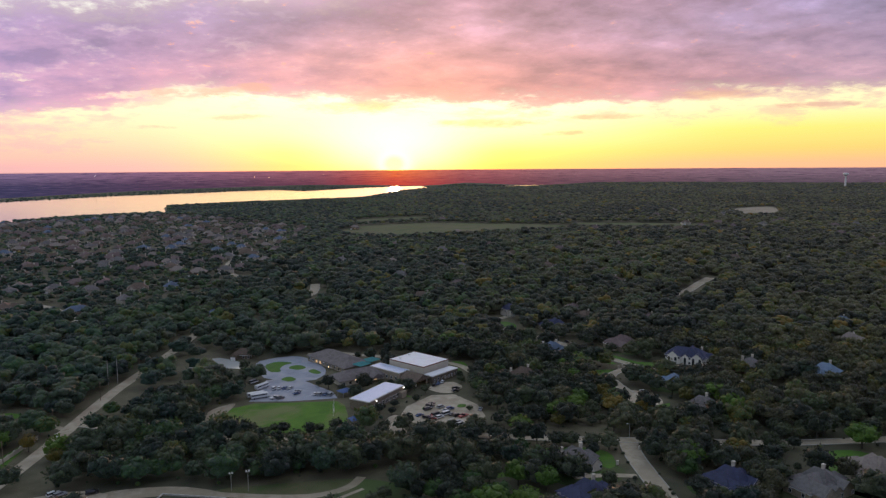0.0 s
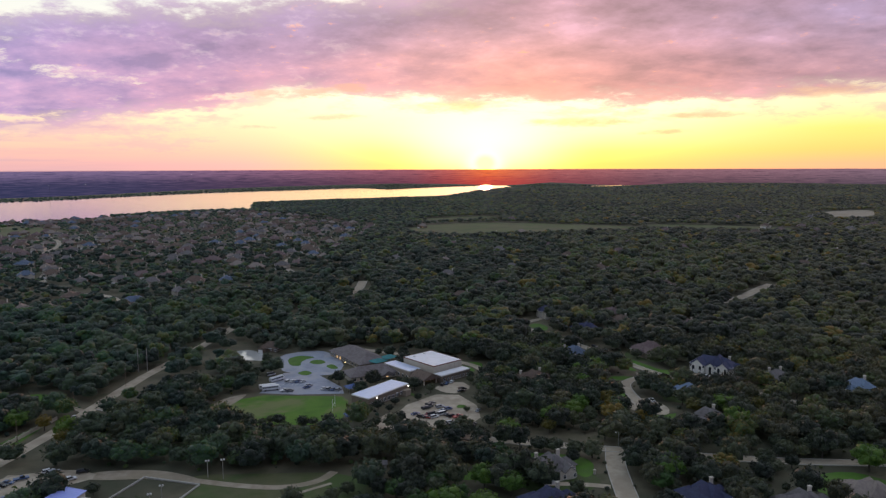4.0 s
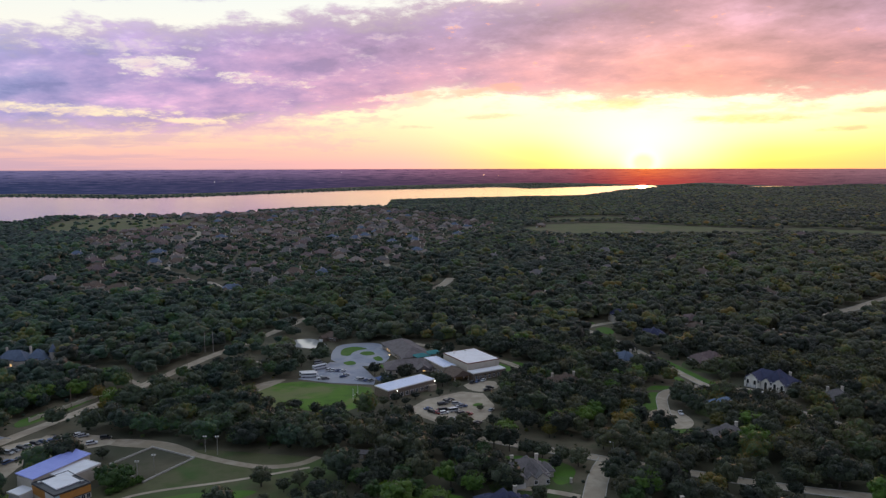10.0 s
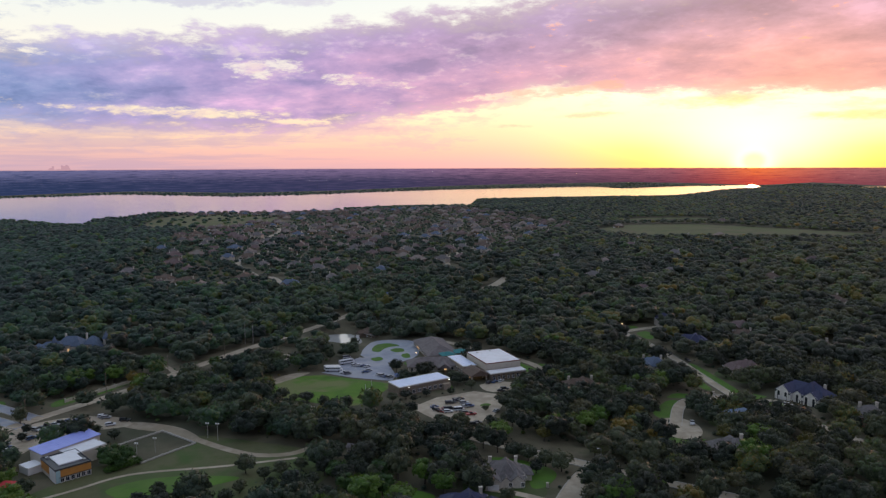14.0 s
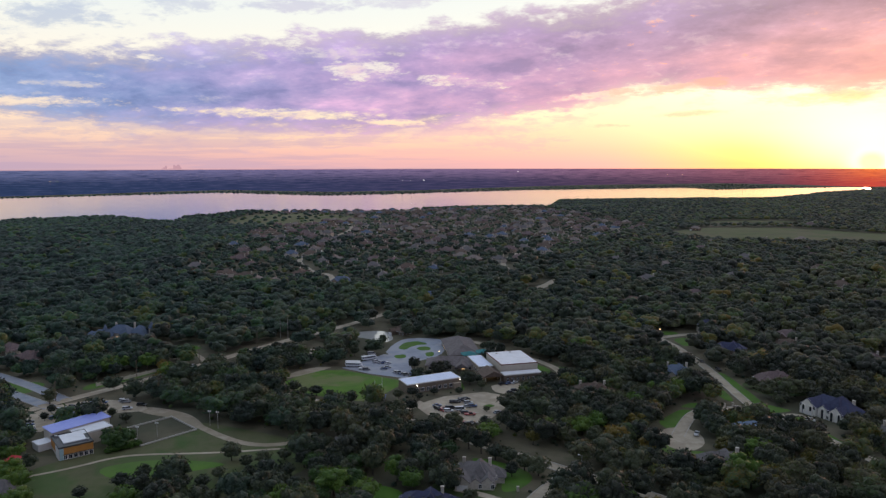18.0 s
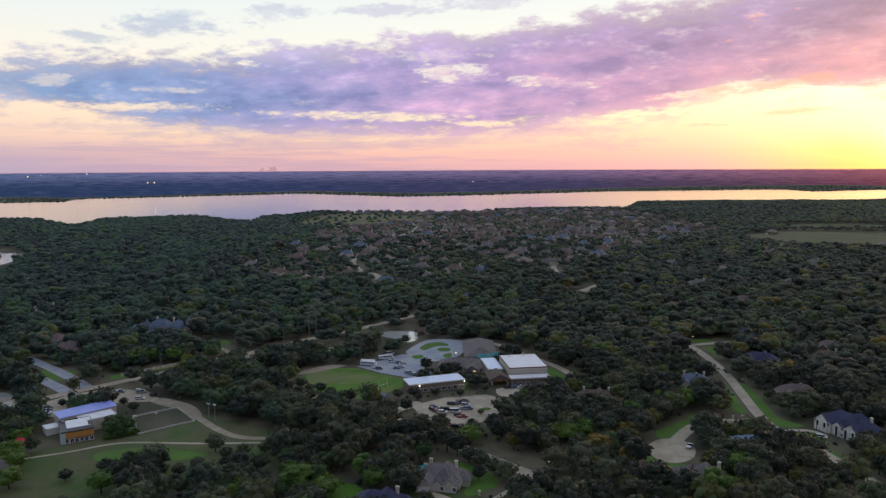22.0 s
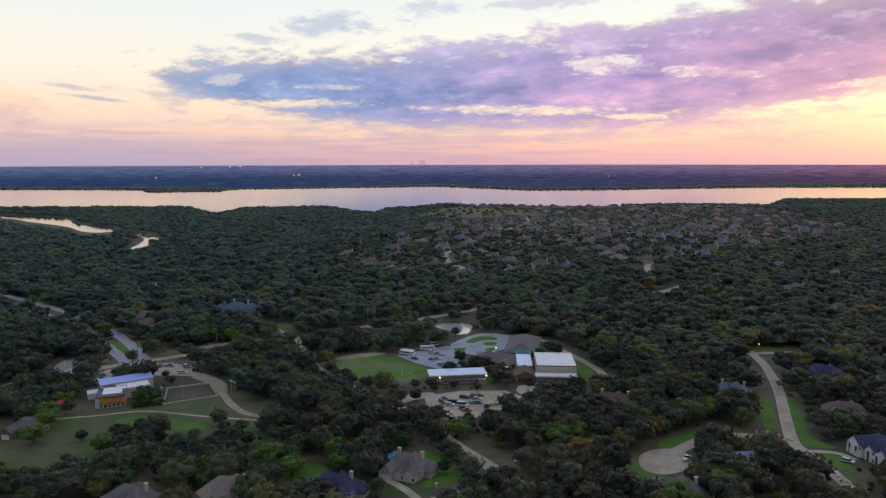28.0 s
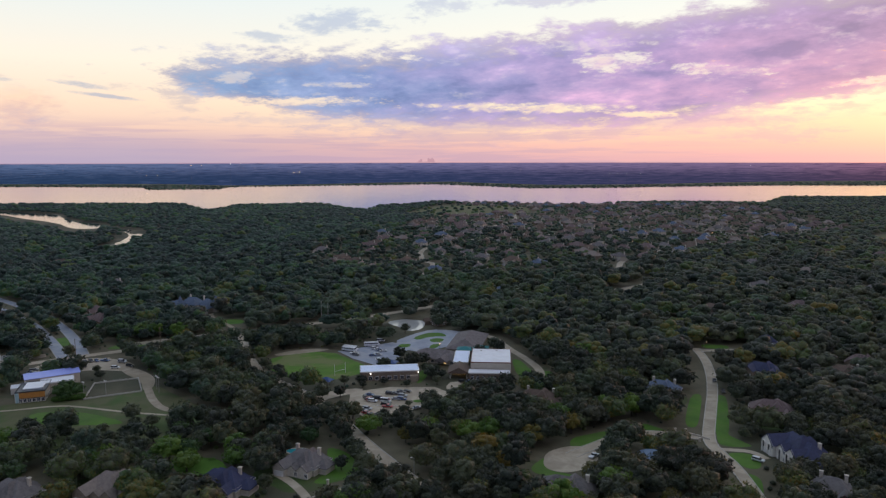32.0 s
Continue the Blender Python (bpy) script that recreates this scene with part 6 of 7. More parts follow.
LOT = [(-14.1, 343.3, 20, "blue", "sedan"), (-7.2, 351.2, 20, "black", "suv"), (-4.8, 354.6, 20, "black", "pickup"), (-5.9, 352.6, 20, "grey", "sedan"), (-9.7, 336.2, -35, "red", "sedan"), (-12.2, 337.6, -35, "black", "suv"), (-6.2, 335.8, 20, "white", "suv"), (-6.5, 340.2, 20, "black", "van"),
       (1.4, 337.4, 20, "black", "sedan"), (2.6, 334.9, 20, "black", "suv"), (5.2, 333.0, 20, "red", "pickup"), (-0.8, 321.4, 15, "silver", "suv"), (3.0, 319.6, 20, "red", "sedan"), (5.6, 319.3, 20, "red", "sedan"), (7.6, 317.9, 20, "black", "suv"), (1.0, 345.5, 20, "silver", "sedan"), (3.6, 347.0, 20, "blue", "suv"), (17.5, 340, 60, "silver", "sedan"),
       (-75, 424, 60, "white", "suv"), (-72.2, 423.6, 60, "white", "sedan"), (-69.2, 422.6, 60, "blue", "sedan"), (-66.2, 421.6, 60, "white", "sedan"), (-64.7, 409, 25, "blue", "sedan"), (-63.4, 412.5, 25, "silver", "sedan"), (-77.2, 405.8, 20, "white", "pickup"), (-74.4, 404.4, 20, "grey", "suv"),
       (-55.3, 403.4, 55, "white", "sedan"), (-52.8, 401.8, 55, "silver", "suv"), (-50.2, 400.4, 55, "blue", "sedan"), (-47.6, 398.8, 55, "silver", "suv"), (14.6, 394.4, 60, "blue", "sedan"), (11.4, 392.2, 60, "black", "suv"), (18.0, 396.6, 60, "white", "sedan"), (-4.0, 356.6, 20, "black", "suv"), (-2.4, 359.2, 20, "black", "sedan"), (-8.6, 339.6, 20, "red", "sedan"), (0.4, 351.8, 20, "silver", "suv"), (-0.6, 324.6, 15, "silver", "suv"), (9.2, 320.4, 20, "black", "sedan"), (-1.2, 339.6, 20, "white", "van"), (18.6, 377.4, 10, "black", "sedan"), (20.4, 381.0, 10, "black", "suv"),
       (-191.4, 286.8, -15, "silver", "suv"), (-190.2, 289.6, -15, "grey", "sedan"), (-189, 292.4, -15, "black", "suv"), (-187.6, 295.0, -15, "silver", "sedan"), (-186, 297.6, -15, "black", "suv"), (-184.4, 300.2, -15, "blue", "sedan"), (-180.6, 303.2, 20, "blue", "pickup"), (-172.2, 308.6, 30, "white", "suv"), (-169.8, 307.2, 30, "silver", "suv"), (-158.6, 304.6, 10, "black", "suv"),
       (-161.6, 297.6, 30, "white", "suv"), (-186.4, 262.4, 60, "white", "sedan"), (-183.6, 259.6, 60, "blue", "suv"), (-189.4, 265.2, 60, "blue", "sedan"), (-192.6, 268.4, 60, "grey", "suv"), (-180.8, 257, 60, "black", "sedan"), (-186.0, 276.6, 65, "blue", "suv"), (-183.4, 280.6, 65, "black", "sedan"), (-180.6, 284.2, 65, "blue", "sedan"), (-177.6, 287.4, 65, "grey", "suv"),
       (110.4, 331.4, 80, "white", "pickup"), (134.6, 452, -70, "black", "suv"), (-181, 384, -68, "white", "sedan"), (18, 250.6, 25, "blue", "sedan"), (166, 366.8, -10, "white", "suv"), (128, 212, 60, "white", "suv"), (126.5, 469, -72, "black", "pickup"), (-84.6, 442.5, 30, "white", "van")]
for row in LOT:
    park(*row)


def bus(x, y, turn):
    top = root("bus", x, y, gz(x, y, 0.2), turn)
    bm = bmesh.new()
    box(bm, 0, 0, 0.55, 9.5, 2.45, 2.35, bevel=0.18)
    box(bm, 5.1, 0, 0.55, 1.1, 2.2, 1.1, bevel=0.15)
    part("body", bm, PAINTS["white"], top)
    for sy in (-1.23, 1.23):
        for k in range(7):
            bm = bmesh.new()
            box(bm, -3.9 + k * 1.25, sy, 1.7, 1.05, 0.06, 0.75)
            part("window", bm, window_glass, top)
    bm = bmesh.new()
    box(bm, 4.76, 0, 1.55, 0.06, 2.0, 0.95)
    part("windscreen", bm, window_glass, top)
    for sx in (-3.0, 3.6):
        for sy in (-1.05, 1.05):
            bm = bmesh.new()
            rod(bm, (sx, sy - 0.15, 0.48), (sx, sy + 0.15, 0.48), 0.48, sides=12)
            part("wheel", bm, rubber, top)
    bm = bmesh.new()
    box(bm, -4.78, 0, 1.0, 0.06, 2.0, 0.2)
    part("tail_light", bm, trim_red, top)
    return tagged(top, "white school bus parked in the lot", "bus", "parked buses")


bus(-81.5, 428.5, 40)
bus(-85, 410, 8)
bus(-86.6, 413.2, 8)

# stall lines of the lots
for (ax, ay), (bx, by), turn, k in (((-77, 421), (-65, 417), 60, 6), ((-57, 405), (-46, 397), 55, 6), ((-14, 340), (0, 349), 20, 7), ((-2, 332), (6, 338), 20, 4), ((-193, 284), (-183, 303), -15, 9)):
    paint_o = tagged(root("stall_lines"), "worn white parking stall lines on the pavement", "road marking", kind="structure")
    for i in range(k):
        x, y = ax + (bx - ax) * i / (k - 1), ay + (by - ay) * i / (k - 1)
        me = bmesh.new()
        box(me, x, y, gz(x, y, 0.17), 4.8, 0.14, 0.05, turn)
        part("line", me, line_paint, paint_o)

# ---- woods ----
bm = bmesh.new()
bmesh.ops.create_icosphere(bm, subdivisions=1, radius=1.0)
ICO_V = np.array([v.co[:] for v in bm.verts])
bm.faces.ensure_lookup_table()
ICO_F = np.array([[v.index for v in f.verts] for f in bm.faces if min(v.co.z for v in f.verts) > -0.9])
bm.free()


def crown_shape(r, tufts, leaves, tuft_size, core=True, low=0.0):
    """Corner points and triangles of an oak crown about 9 m wide: a core, lobes of foliage and loose leaf sprays."""
    vs, fs, n = [], [], 0

    def lobe(c, s, j):
        nonlocal n
        v = ICO_V * (1 + r.uniform(-j, j, (12, 1))) * s
        a = r.uniform(0, 6.28)
        v = v @ np.array([[math.cos(a), -math.sin(a), 0], [math.sin(a), math.cos(a), 0], [0, 0, 1]]) + c
        vs.append(v)
        fs.append(ICO_F + n)
        n += 12

    if core:
        lobe(np.array([0, 0, 4.4]), np.array([3.7, 3.7, 2.9]), 0.14)
    for k in range(tufts):
        a, u = k * 2.39996 + r.uniform(-0.4, 0.4), r.uniform(low, 1.0) if tufts > 3 else r.uniform(0.2, 0.9)
        rad = math.sqrt(max(0.0, 1 - (u * 0.92) ** 2)) * r.uniform(0.8, 1.05)
        s = tuft_size * r.uniform(0.75, 1.25)
        lobe(np.array([math.cos(a) * rad * 3.5, math.sin(a) * rad * 3.5, 3.9 + u * 3.7]), np.array([s * 1.1, s * 1.1, s * 0.9]), 0.3)
    for k in range(leaves):
        d = r.normal(size=3)
        d /= np.linalg.norm(d)
        d[2] = abs(d[2]) if r.random() < 0.75 else d[2] * 0.6
        c = np.array([0, 0, 4.8]) + d * np.array([4.5, 4.5, 3.7]) * r.uniform(0.86, 1.12)
        v = c + r.normal(size=(3, 3)) * 0.42
        vs.append(v)
        fs.append(np.array([[n, n + 1, n + 2]]))
        n += 3
    return np.vstack(vs), np.vstack(fs)


def raw_mesh(name, v, f, mat, smooth_faces=True, tone=None, haze_warmth=None):
    me = bpy.data.meshes.new(name)
    me.vertices.add(len(v))
    me.vertices.foreach_set("co", np.ascontiguousarray(v, dtype=np.float32).ravel())
    me.loops.add(f.size)
    me.loops.foreach_set("vertex_index", np.ascontiguousarray(f, dtype=np.int32).ravel())
    me.polygons.add(len(f))
    me.polygons.foreach_set("loop_start", np.arange(0, f.size, 3, dtype=np.int32))
    if smooth_faces:
        me.polygons.foreach_set("use_smooth", np.ones(len(f), dtype=bool))
    me.update(calc_edges=True)
    if tone is not None:
        me.attributes.new("tone", "FLOAT", "POINT").data.foreach_set("value", np.ascontiguousarray(tone, dtype=np.float32))
        me.attributes.new("haze_warmth", "FLOAT", "POINT").data.foreach_set("value", np.ascontiguousarray(haze_warmth, dtype=np.float32))
    me.materials.append(mat)
    return me


def trunk_mesh(r, name="trunk"):
    bm = bmesh.new()
    rod(bm, (0, 0, -0.3), (0.1, 0, 2.6), 0.34, 0.24, 7)
    for k in range(4):
        a = k * 1.57 + r.uniform(-0.4, 0.4)
        rod(bm, (0.1, 0, 2.4), (math.cos(a) * 2.0, math.sin(a) * 2.0, 4.8 + r.uniform(-0.4, 0.5)), 0.2, 0.07, 5)
    me = bpy.data.meshes.new(name)
    bm.to_mesh(me)
    bm.free()
    me.materials.append(bark)
    return me


def woods(name, shapes, x, y, size, tone, label, sink=0.0, spread=1.0):
    """One mesh of many crowns set on the land."""
    pick, yaw = rng.integers(len(shapes), size=len(x)), rng.uniform(0, 6.283, len(x))
    z = ground_height(x, y) - sink * size
    # dry holds the painted haze tint: 0 cool west, 1 warm east, jittered
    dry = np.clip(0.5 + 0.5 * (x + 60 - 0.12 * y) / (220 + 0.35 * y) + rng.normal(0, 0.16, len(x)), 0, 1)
    vs, fs, ts, ds, base = [], [], [], [], 0
    for k, (v, f) in enumerate(shapes):
        i = np.nonzero(pick == k)[0]
        if not len(i):
            continue
        c, s = np.cos(yaw[i])[:, None], np.sin(yaw[i])[:, None]
        sz = size[i][:, None]
        wide = sz * spread * rng.uniform(0.88, 1.14, len(i))[:, None]
        p = np.stack([(v[:, 0] * c - v[:, 1] * s) * wide + x[i][:, None], (v[:, 0] * s + v[:, 1] * c) * wide + y[i][:, None], v[:, 2] * sz + z[i][:, None]], axis=2)
        vs.append(p.reshape(-1, 3))
        fs.append((f[None] + (np.arange(len(i)) * len(v))[:, None, None] + base).reshape(-1, 3))
        ts.append(np.repeat(tone[i], len(v)))
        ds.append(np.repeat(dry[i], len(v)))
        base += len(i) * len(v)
    me = raw_mesh(name, np.vstack(vs), np.vstack(fs), foliage_woods, tone=np.concatenate(ts), haze_warmth=np.concatenate(ds))
    return tagged(new(name, me), label, "woods", kind="stuff")


# yards open towards the park
for x, y, half in ((134, 337, 7), (116, 292, 9), (109, 431, 8), (139, 556, 6), (62, 382, 10), (147, 496, 8), (162, 427, 8), (180, 380, 11), (11, 229, 8), (-281, 363, 8), (-312, 379, 7), (-262, 437, 13), (-286, 436, 13), (57, 545, 6), (186, 514, 8), (193, 545, 7), (227, 484, 8), (194, 342, 7), (220, 312, 9)):
    AREAS.append(([(x - half, y - half * 0.6), (x + half, y - half * 0.6), (x + half, y + half * 0.5), (x - half, y + half * 0.5)], 0.0, 0.03))
hx, hy, hr = (np.array(v) for v in zip(*HOUSES))


def free(x, y, pad=0.0):
    """Where trees may stand: off roads, lots, water, buildings and houses."""
    ok = np.ones(len(x), bool)
    dx, dy = (x - HUB[0]), (y - HUB[1])
    for pts, wd, verge, seen in ROADS:
        for k in ((0.0, 0.5, 1.0) if seen else (0.0,)):
            ok &= from_line(x + dx * k * seen, y + dy * k * seen, pts)[0] > wd / 2 + (verge if k == 0 else 0.5) + pad
    for pts, mg, seen in AREAS:
        ok &= ~inside(x, y, pts) & (from_line(x, y, pts, True)[0] > mg + 1.5 + pad)
        for k in (seen / 2, seen):
            ok &= ~inside(x + dx * k, y + dy * k, pts)
    for bx, by, bt, bw, bd in BUILDINGS:
        c, s = math.cos(radians(bt)), math.sin(radians(bt))
        u, v = (x - bx) * c + (y - by) * s, -(x - bx) * s + (y - by) * c
        ok &= (np.abs(u) > bw / 2 + 4.5) | (np.abs(v) > bd / 2 + 4.5)
    for i in range(0, len(hx), 40):
        # the open side of a plot is its front, to the south
        dx, dy = x[:, None] - hx[None, i:i + 40], y[:, None] - hy[None, i:i + 40]
        estate = hy[None, i:i + 40] > 640
        ok &= np.all((np.hypot(dx, dy) > hr[None, i:i + 40] + np.where(estate, -1.0, -0.6)) & (np.hypot(dx, dy + 5) > hr[None, i:i + 40] + np.where(estate, -5.0, -1.5)), axis=1)
    d = np.where(inside(x, y, LAKE), -1, 1) * from_line(x, y, LAKE, True)[0]
    ok &= (d > 8) & ~inside(x, y, INLET)
    return ok


PARK = [(-165, 190), (-150, 225), (-136, 262), (-150, 285), (-118, 296), (-92, 288), (-60, 282), (-48, 268), (-56, 246), (-88, 236), (-96, 215), (-76, 200), (-84, 178), (-120, 150), (-180, 160)]


def scatter(r0, r1, gap, a0=-69, a1=57):
    """Jittered places in a fan of the land seen from above the park."""
    k = int(r1 / gap / 0.9) + 3
    i, j = np.meshgrid(np.arange(-k, k), np.arange(-k, k))
    x = (i.ravel() + 0.5 * (j.ravel() % 2)) * gap + rng.uniform(-0.36, 0.36, i.size) * gap + HUB[0]
    y = j.ravel() * gap * 0.9 + rng.uniform(-0.36, 0.36, i.size) * gap + HUB[1]
    d, a = np.hypot(x - HUB[0], y - HUB[1]), np.degrees(np.arctan2(x - HUB[0], y - HUB[1]))
    pad = np.degrees(np.arcsin(np.clip(190 / np.maximum(d, 200), 0, 1))) * 0.75
    ok = (d > r0) & (d <= r1) & (a > a0 - pad * 0.6) & (a < a1 + pad * 0.4)
    return x[ok], y[ok]


def tones(x, y):
    """Colour of each tree: dark oaks, here and there lighter or turning ones, in drifts."""
    drift = np.sin(x / 37 + 2 * np.sin(y / 53)) * np.sin(y / 41 + 1.3 * np.sin(x / 61))
    t = np.clip(rng.normal(0.30, 0.21, len(x)) + 0.15 * drift + 0.17 * np.sin(x / 130 + 1.7 * np.sin(y / 170)) * np.cos(y / 150 + np.sin(x / 210)), 0.0, 0.66)
    gold = (rng.random(len(x)) < 0.028 + 0.07 * (drift > 0.6))
    green = rng.random(len(x)) < 0.05
    return np.where(gold, rng.uniform(0.86, 1.0, len(x)), np.where(green, rng.uniform(0.72, 0.84, len(x)), t))


r = np.random.default_rng(3)
NEAR_SHAPES = [crown_shape(r, 14, 190, 1.3) for _ in range(8)]
MIDDLE_SHAPES = [crown_shape(r, 7, 26, 1.6, True, 0.1) for _ in range(8)]
MID_SHAPES = [crown_shape(r, 4, 6, 2.0, True, 0.15) for _ in range(8)]
LUMP_SHAPES = [crown_shape(r, 0, 0, 2.6) for _ in range(6)]

# park and street trees, each a thing of its own
tree_forms = []
for k in range(6):
    v, f = NEAR_SHAPES[k]
    for mat, word in ((foliage_oak, "oak"), (foliage_green, "green"), (foliage_bright, "bright"), (foliage_gold, "gold")):
        if word != "oak" and k > 1:
            continue
        me = raw_mesh("crown", v, f, mat)
        tree_forms.append((word, me, trunk_mesh(r)))
TREE_LABEL = {"oak": "dark green live oak with a broad lumpy crown", "green": "fresh green broadleaf tree with a full crown", "bright": "bright green leafy tree standing out among oaks", "gold": "yellowing autumn tree among dark oaks"}
TREES = {}


def tree(x, y, size, word="oak"):
    k = int(rng.integers(6 if word == "oak" else 2))
    wide, tall, yaw = size * rng.uniform(0.9, 1.15), size * rng.uniform(0.9, 1.12), rng.uniform(0, 360)
    m = pose(x, y, gz(x, y), 0, 0, yaw) @ Matrix.Diagonal((wide, wide, tall, 1))
    if (word, k) in TREES:
        return copy_thing(TREES[word, k], m)
    crown, trunk = [(c, t) for wd, c, t in tree_forms if wd == word][k]
    top = root("tree")
    part("crown", crown, None, top)
    part("trunk", trunk, None, top)
    top.matrix_basis = m
    TREES[word, k] = top
    return tagged(top, TREE_LABEL[word], "tree", "trees round the park and school")


PLACED = [(-77.5, 252, 1.0), (-104, 219, 0.8), (-101, 228, 0.75), (-113, 208, 0.6), (-97, 192, 0.7), (-81, 193, 0.6), (-63, 252, 0.8), (-68, 247, 0.6), (-149.5, 281, 1.0), (-188, 273, 0.9), (-193, 283, 0.6), (-161, 286, 0.8), (-206, 296, 1.0), (-150, 238, 0.0),
          (-64, 215, 0.8), (-75, 227, 0.9), (-73, 235, 0.9), (-58, 230, 1.0), (-46, 230, 1.0), (-81, 224, 0.8), (-54, 214, 0.9), (-48, 242, 1.0), (-57, 258, 0.7), (-40, 219, 0.9), (-54, 203, 0.9), (-66, 224, 0.8), (-62, 238, 0.9), (-52, 222, 0.9), (-45, 236, 0.9), (-70, 219, 0.7), (-38, 228, 1.0),
          (-85, 349, 0.95), (-89, 346, 0.9), (-81, 345, 0.9), (-65, 340, 0.95), (-70, 337, 0.9), (-58, 336, 0.9), (-96, 349, 0.9), (-44, 341, 0.9), (-31, 357, 0.85), (-26, 352, 0.7), (-21, 364, 0.75), (-8, 367, 0.8), (-37, 350, 0.9), (20, 309, 0.9), (12, 341, 0.55), (25, 350, 0.8), (2, 381, 0.9),
          (-6, 387, 1.0), (-3, 393, 1.0), (-10, 392, 0.9), (28, 392, 0.9), (31, 402, 0.8), (-46, 412, 1.0), (-40, 404, 0.9), (-34, 400, 0.9), (-50, 420, 0.7), (-18, 398, 0.9), (-12, 402, 0.8), (-36, 496, 1.1), (-56, 505, 0.9), (-14, 470, 1.0), (-8, 462, 1.1), (0, 455, 1.1), (-98, 420, 0.9), (-100, 428, 1.0), (-94, 436, 0.9), (-90, 448, 1.0), (-88, 460, 1.0), (-87, 474, 0.9),
          (-41, 317, 1.2), (-34, 312, 1.1), (-22, 309, 1.25), (-14, 304, 1.15), (-4, 300, 1.3), (6, 294, 1.2), (14, 288, 1.25), (30, 281, 1.1), (-52, 320, 1.2), (-62, 322, 1.1), (-36, 330, 1.0), (-29, 324, 1.1), (-24, 332, 0.8), (2, 311, 1.1), (-8, 315, 1.0), (16, 316, 1.1), (22, 324, 1.0), (26, 338, 1.0), (-100, 300, 1.1), (33, 276, 1.35), (40, 271, 1.35), (46, 267, 1.2), (27, 279, 1.2), (6, 298, 1.4), (0, 304, 1.4), (-6, 306, 1.3), (36, 264, 1.1)]
n_trees = 0
for x, y, s in PLACED:
    if s:
        tree(x, y, s * 0.92)
        n_trees += 1
for x, y, s, word in ((-133, 251, 0.95, "green"), (-136, 255, 1.1, "green"), (-131, 257, 0.85, "green"), (-129, 251, 0.75, "green"), (-134, 259, 0.8, "green"), (-28, 226, 1.0, "green"), (-20, 238, 1.1, "green"), (-34, 240, 1.0, "green"), (-48, 212, 1.0, "green"), (-14, 222, 0.9, "green"), (8, 276, 1.0, "green"), (-24, 252, 1.0, "green"), (-40, 250, 1.1, "green"), (58, 232, 1.0, "green"), (84, 222, 1.0, "green"), (-215, 350, 1.2, "bright"), (-204, 371, 1.2, "bright"), (-216, 365, 1.0, "bright"), (-176, 352, 1.0, "bright"), (-190, 367, 0.9, "gold"), (-25, 233, 1.0, "bright"), (-163, 229, 0.8, "bright"), (-150, 214, 0.9, "bright"), (-140, 208, 0.9, "bright"), (2, 242, 0.9, "bright"), (64, 238, 1.2, "bright"), (121, 276, 1.2, "bright"), (77, 246, 0.9, "bright"), (-176, 344, 1.0, "gold"), (147, 228, 1.1, "bright"),
                      (100, 378, 1.1, "gold"), (92, 352, 1.2, "gold"), (84, 330, 1.1, "gold"), (90, 372, 1.0, "gold"), (79, 318, 1.0, "gold"), (120, 307, 1.1, "gold"), (96, 389, 1.0, "bright"), (108, 392, 1.0, "gold"), (-12, 231, 0.9, "bright"), (40, 300, 0.9, "gold"), (150, 300, 1.0, "gold"), (-92, 205, 0.8, "bright"), (72, 340, 1.0, "gold"), (88, 300, 0.9, "gold"), (66, 325, 1.0, "bright"), (106, 391, 1.0, "bright"), (83, 358, 1.1, "bright"), (60, 318, 0.9, "bright"), (-36, 214, 1.0, "bright"), (-6, 250, 0.9, "bright"), (131, 300, 1.1, "bright"), (126, 352, 0.9, "gold"), (75, 306, 1.1, "gold"), (-70, 198, 0.8, "bright"), (20, 300, 0.9, "bright"), (45, 310, 0.9, "bright"), (-128, 196, 0.9, "bright"), (50, 470, 1.1, "bright"), (60, 462, 1.0, "gold"), (38, 478, 1.0, "gold")):
    tree(x, y, s * 0.95, word)
    n_trees += 1

hedge_v, hedge_f, base = [], [], 0
for k in range(9):
    v, f = NEAR_SHAPES[k % 8]
    px, py = -131.8 + (k % 5) * 1.75 + (k // 5) * 0.6, 246.6 + (k % 5) * 2.5 + (k // 5) * 1.2
    hedge_v.append((v - [0, 0, 3.4]) * [0.36, 0.36, 0.42] + [px, py, gz(px, py) + 0.6])
    hedge_f.append(f + base)
    base += len(v)
hedge = tagged(root("hedge"), "clipped dense green hedge beside the park hall", "hedge")
part("foliage", raw_mesh("foliage", np.vstack(hedge_v), np.vstack(hedge_f), foliage_bright), None, hedge)

taken = np.array([(x, y) for x, y, s in PLACED])
x, y = scatter(180, 450, 8.0)
ok = free(x, y) & ~inside(x, y, PARK)
ok &= np.array([np.min(np.hypot(a - taken[:, 0], b - taken[:, 1])) > 5.5 for a, b in zip(x, y)])
ok &= rng.random(len(x)) < 0.93
x, y = x[ok], y[ok]
size = rng.uniform(0.68, 1.48, len(x))
# the stretch before the school: each tree a thing
near = np.nonzero((x > -60) & (x < 190) & (y > 215) & (y < 330))[0]
rng.shuffle(near)
near = near[:285 - n_trees]
for i in near:
    tree(x[i], y[i], size[i])
rest = np.setdiff1d(np.arange(len(x)), near)
woods("oak_woods", NEAR_SHAPES, x[rest], y[rest], size[rest], tones(x[rest], y[rest]), "dense dark green oak woods, crowns touching")
# dry understorey and brush between the trunks
bx_, by_ = scatter(180, 450, 11.0)
ok = free(bx_, by_, -2.0) & ((~inside(bx_, by_, PARK)) | (rng.random(len(bx_)) < 0.03))
bx_, by_ = bx_[ok], by_[ok]
woods("brush", LUMP_SHAPES, bx_, by_, rng.uniform(0.14, 0.36, len(bx_)), tones(bx_, by_), "low scrub and brush under the oaks", 1.5)

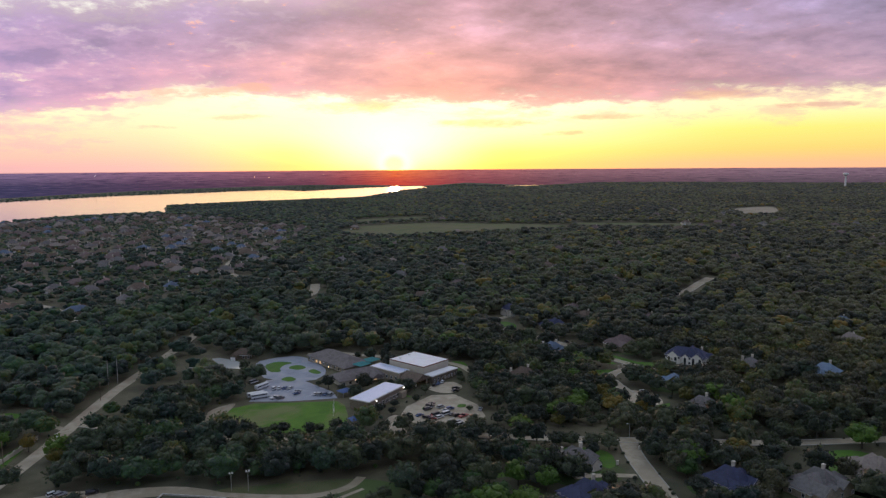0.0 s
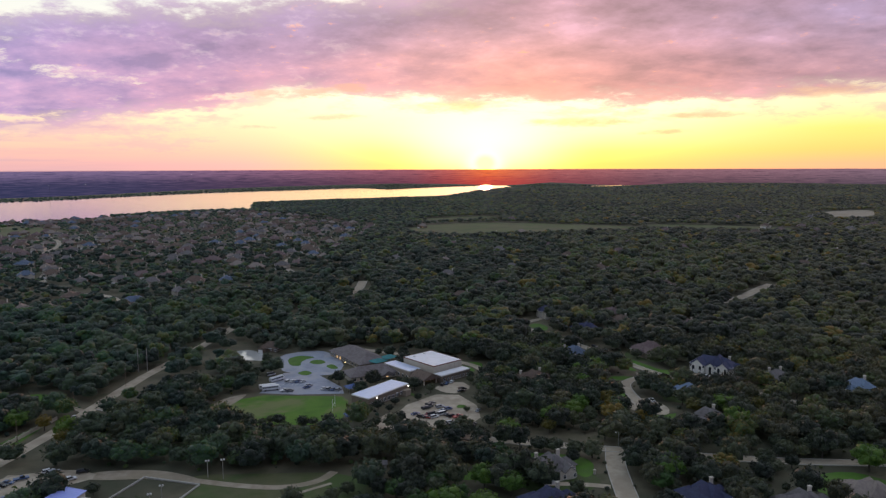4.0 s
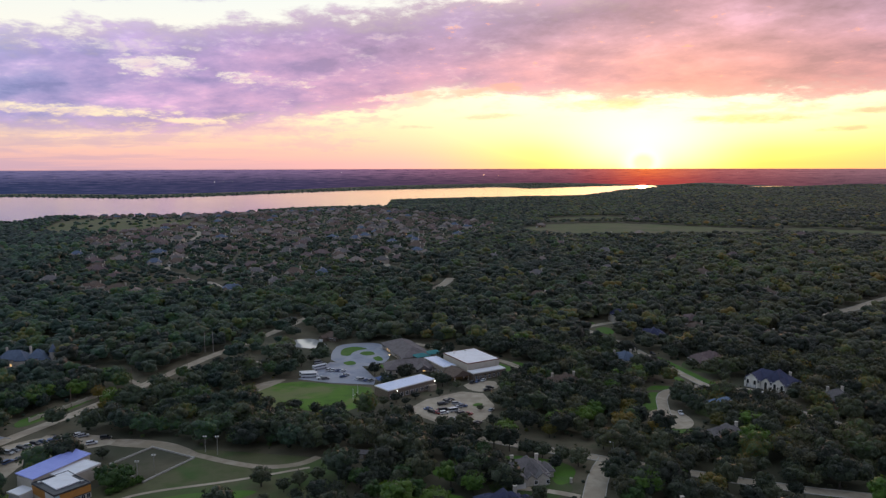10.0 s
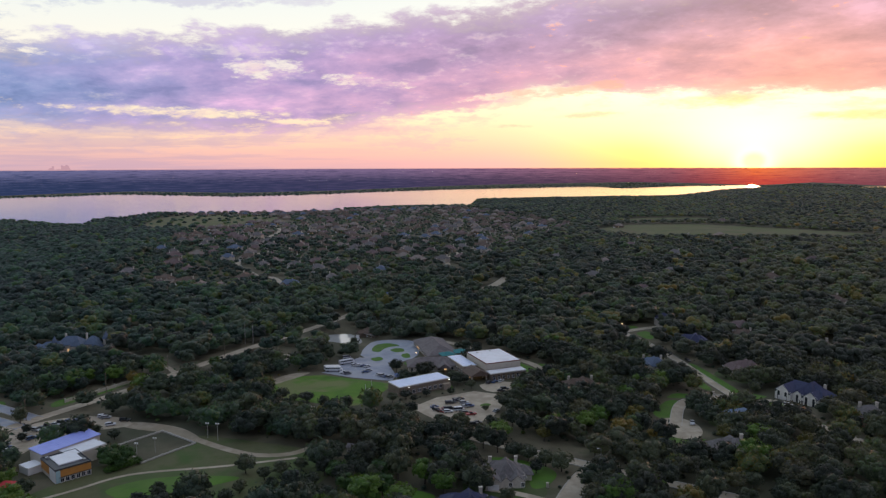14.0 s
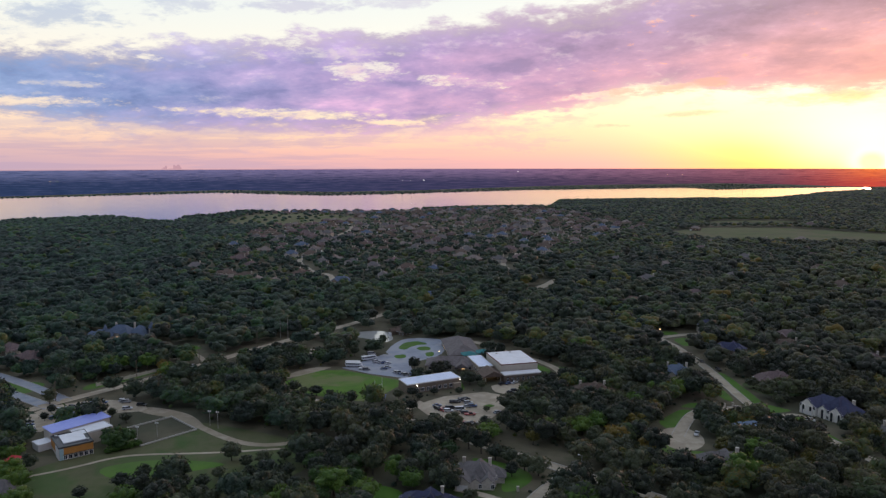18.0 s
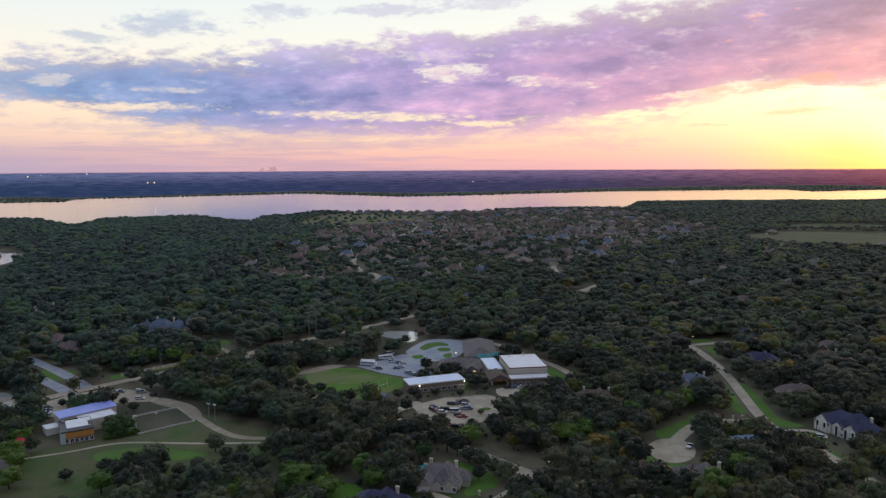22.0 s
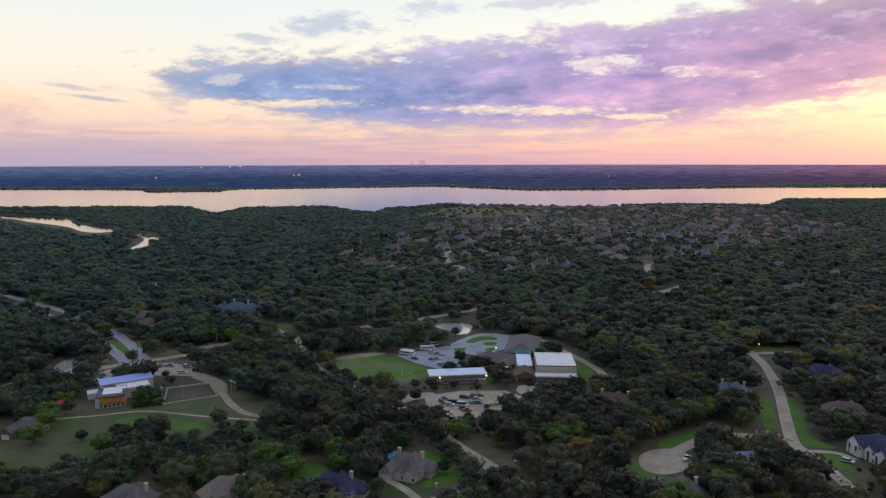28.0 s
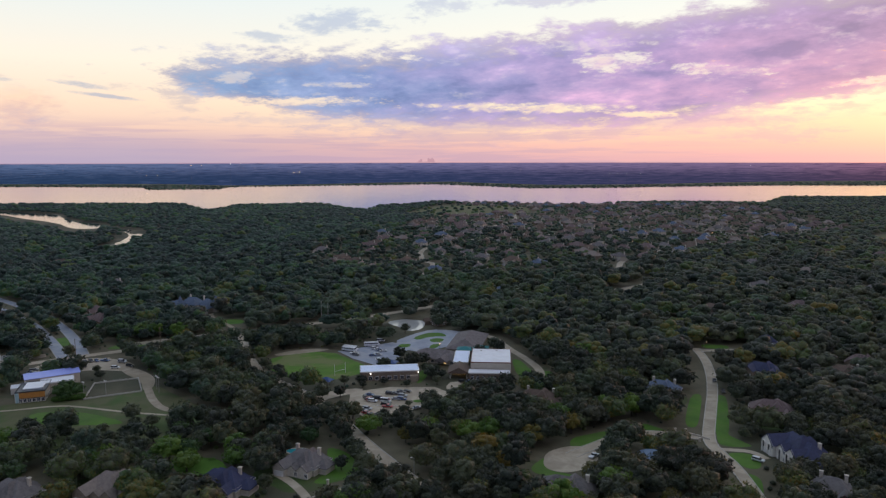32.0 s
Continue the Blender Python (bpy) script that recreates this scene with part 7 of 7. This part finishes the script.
for word, r0, r1, gap, shapes, spread in (("oak_woods_middle", 450, 720, 9.6, MIDDLE_SHAPES, 1.08), ("oak_woods_beyond", 720, 1150, 11.4, MID_SHAPES, 1.18)):
    x, y = scatter(r0, r1, gap)
    ok = free(x, y)
    ok &= rng.random(len(x)) < np.where(inside(x, y, ESTATE), 0.88, 0.94)
    x, y = x[ok], y[ok]
    size = rng.uniform(0.76, 1.6, len(x)) * np.where(inside(x, y, ESTATE), 0.64, 1)
    woods(word, shapes, x, y, size, tones(x, y), "unbroken oak woods with roofs showing through", spread=spread)

x, y = scatter(1150, 2700, 13.2)
ok = free(x, y)
town = inside(x, y, ESTATE)
plots = inside(x, y, [(-750, 1345), (-915, 1784), (-727, 1841), (-432, 1434), (-563, 1289)])
ok &= rng.random(len(x)) < np.where(plots, 0.08, np.where(town, 0.85, 0.9))
x, y = x[ok], y[ok]
size = rng.uniform(0.85, 1.4, len(x)) * np.where(inside(x, y, ESTATE), 0.56, 1)
woods("distant_woods", LUMP_SHAPES, x, y, size, tones(x, y), "distant dark woods down to the lake shore", spread=1.4)
x, y = scatter(2700, 4650, 27.0)
ok = free(x, y) & (np.hypot(x - HUB[0], y - HUB[1]) < far_radius(np.degrees(np.arctan2(x - HUB[0], y - HUB[1]))) - 10)
far_bank = (np.arctan2(x - HUB[0], y - HUB[1]) < 0.33) & (from_line(x, y, NEAR_SHORE)[0] > from_line(x, y, FAR_SHORE)[0])
size = np.where(far_bank, rng.uniform(0.9, 1.5, len(x)), rng.uniform(1.6, 2.4, len(x)))
woods("far_woods", LUMP_SHAPES, x[ok], y[ok], size[ok], tones(x[ok], y[ok]), "far woods toward the horizon", 4.2, 1.4)
# the woods go on round and behind the place
x, y = scatter(0, 470, 12.0, -180, 180)
back = np.abs(np.degrees(np.arctan2(x - HUB[0], y - HUB[1]))) > 75
ok = free(x, y) & (back | (np.hypot(x - HUB[0], y - HUB[1]) < 172)) & ~inside(x, y, PARK)
woods("woods_behind", LUMP_SHAPES, x[ok], y[ok], rng.uniform(0.9, 1.4, ok.sum()), tones(x[ok], y[ok]), "oak woods on the near side of the park")
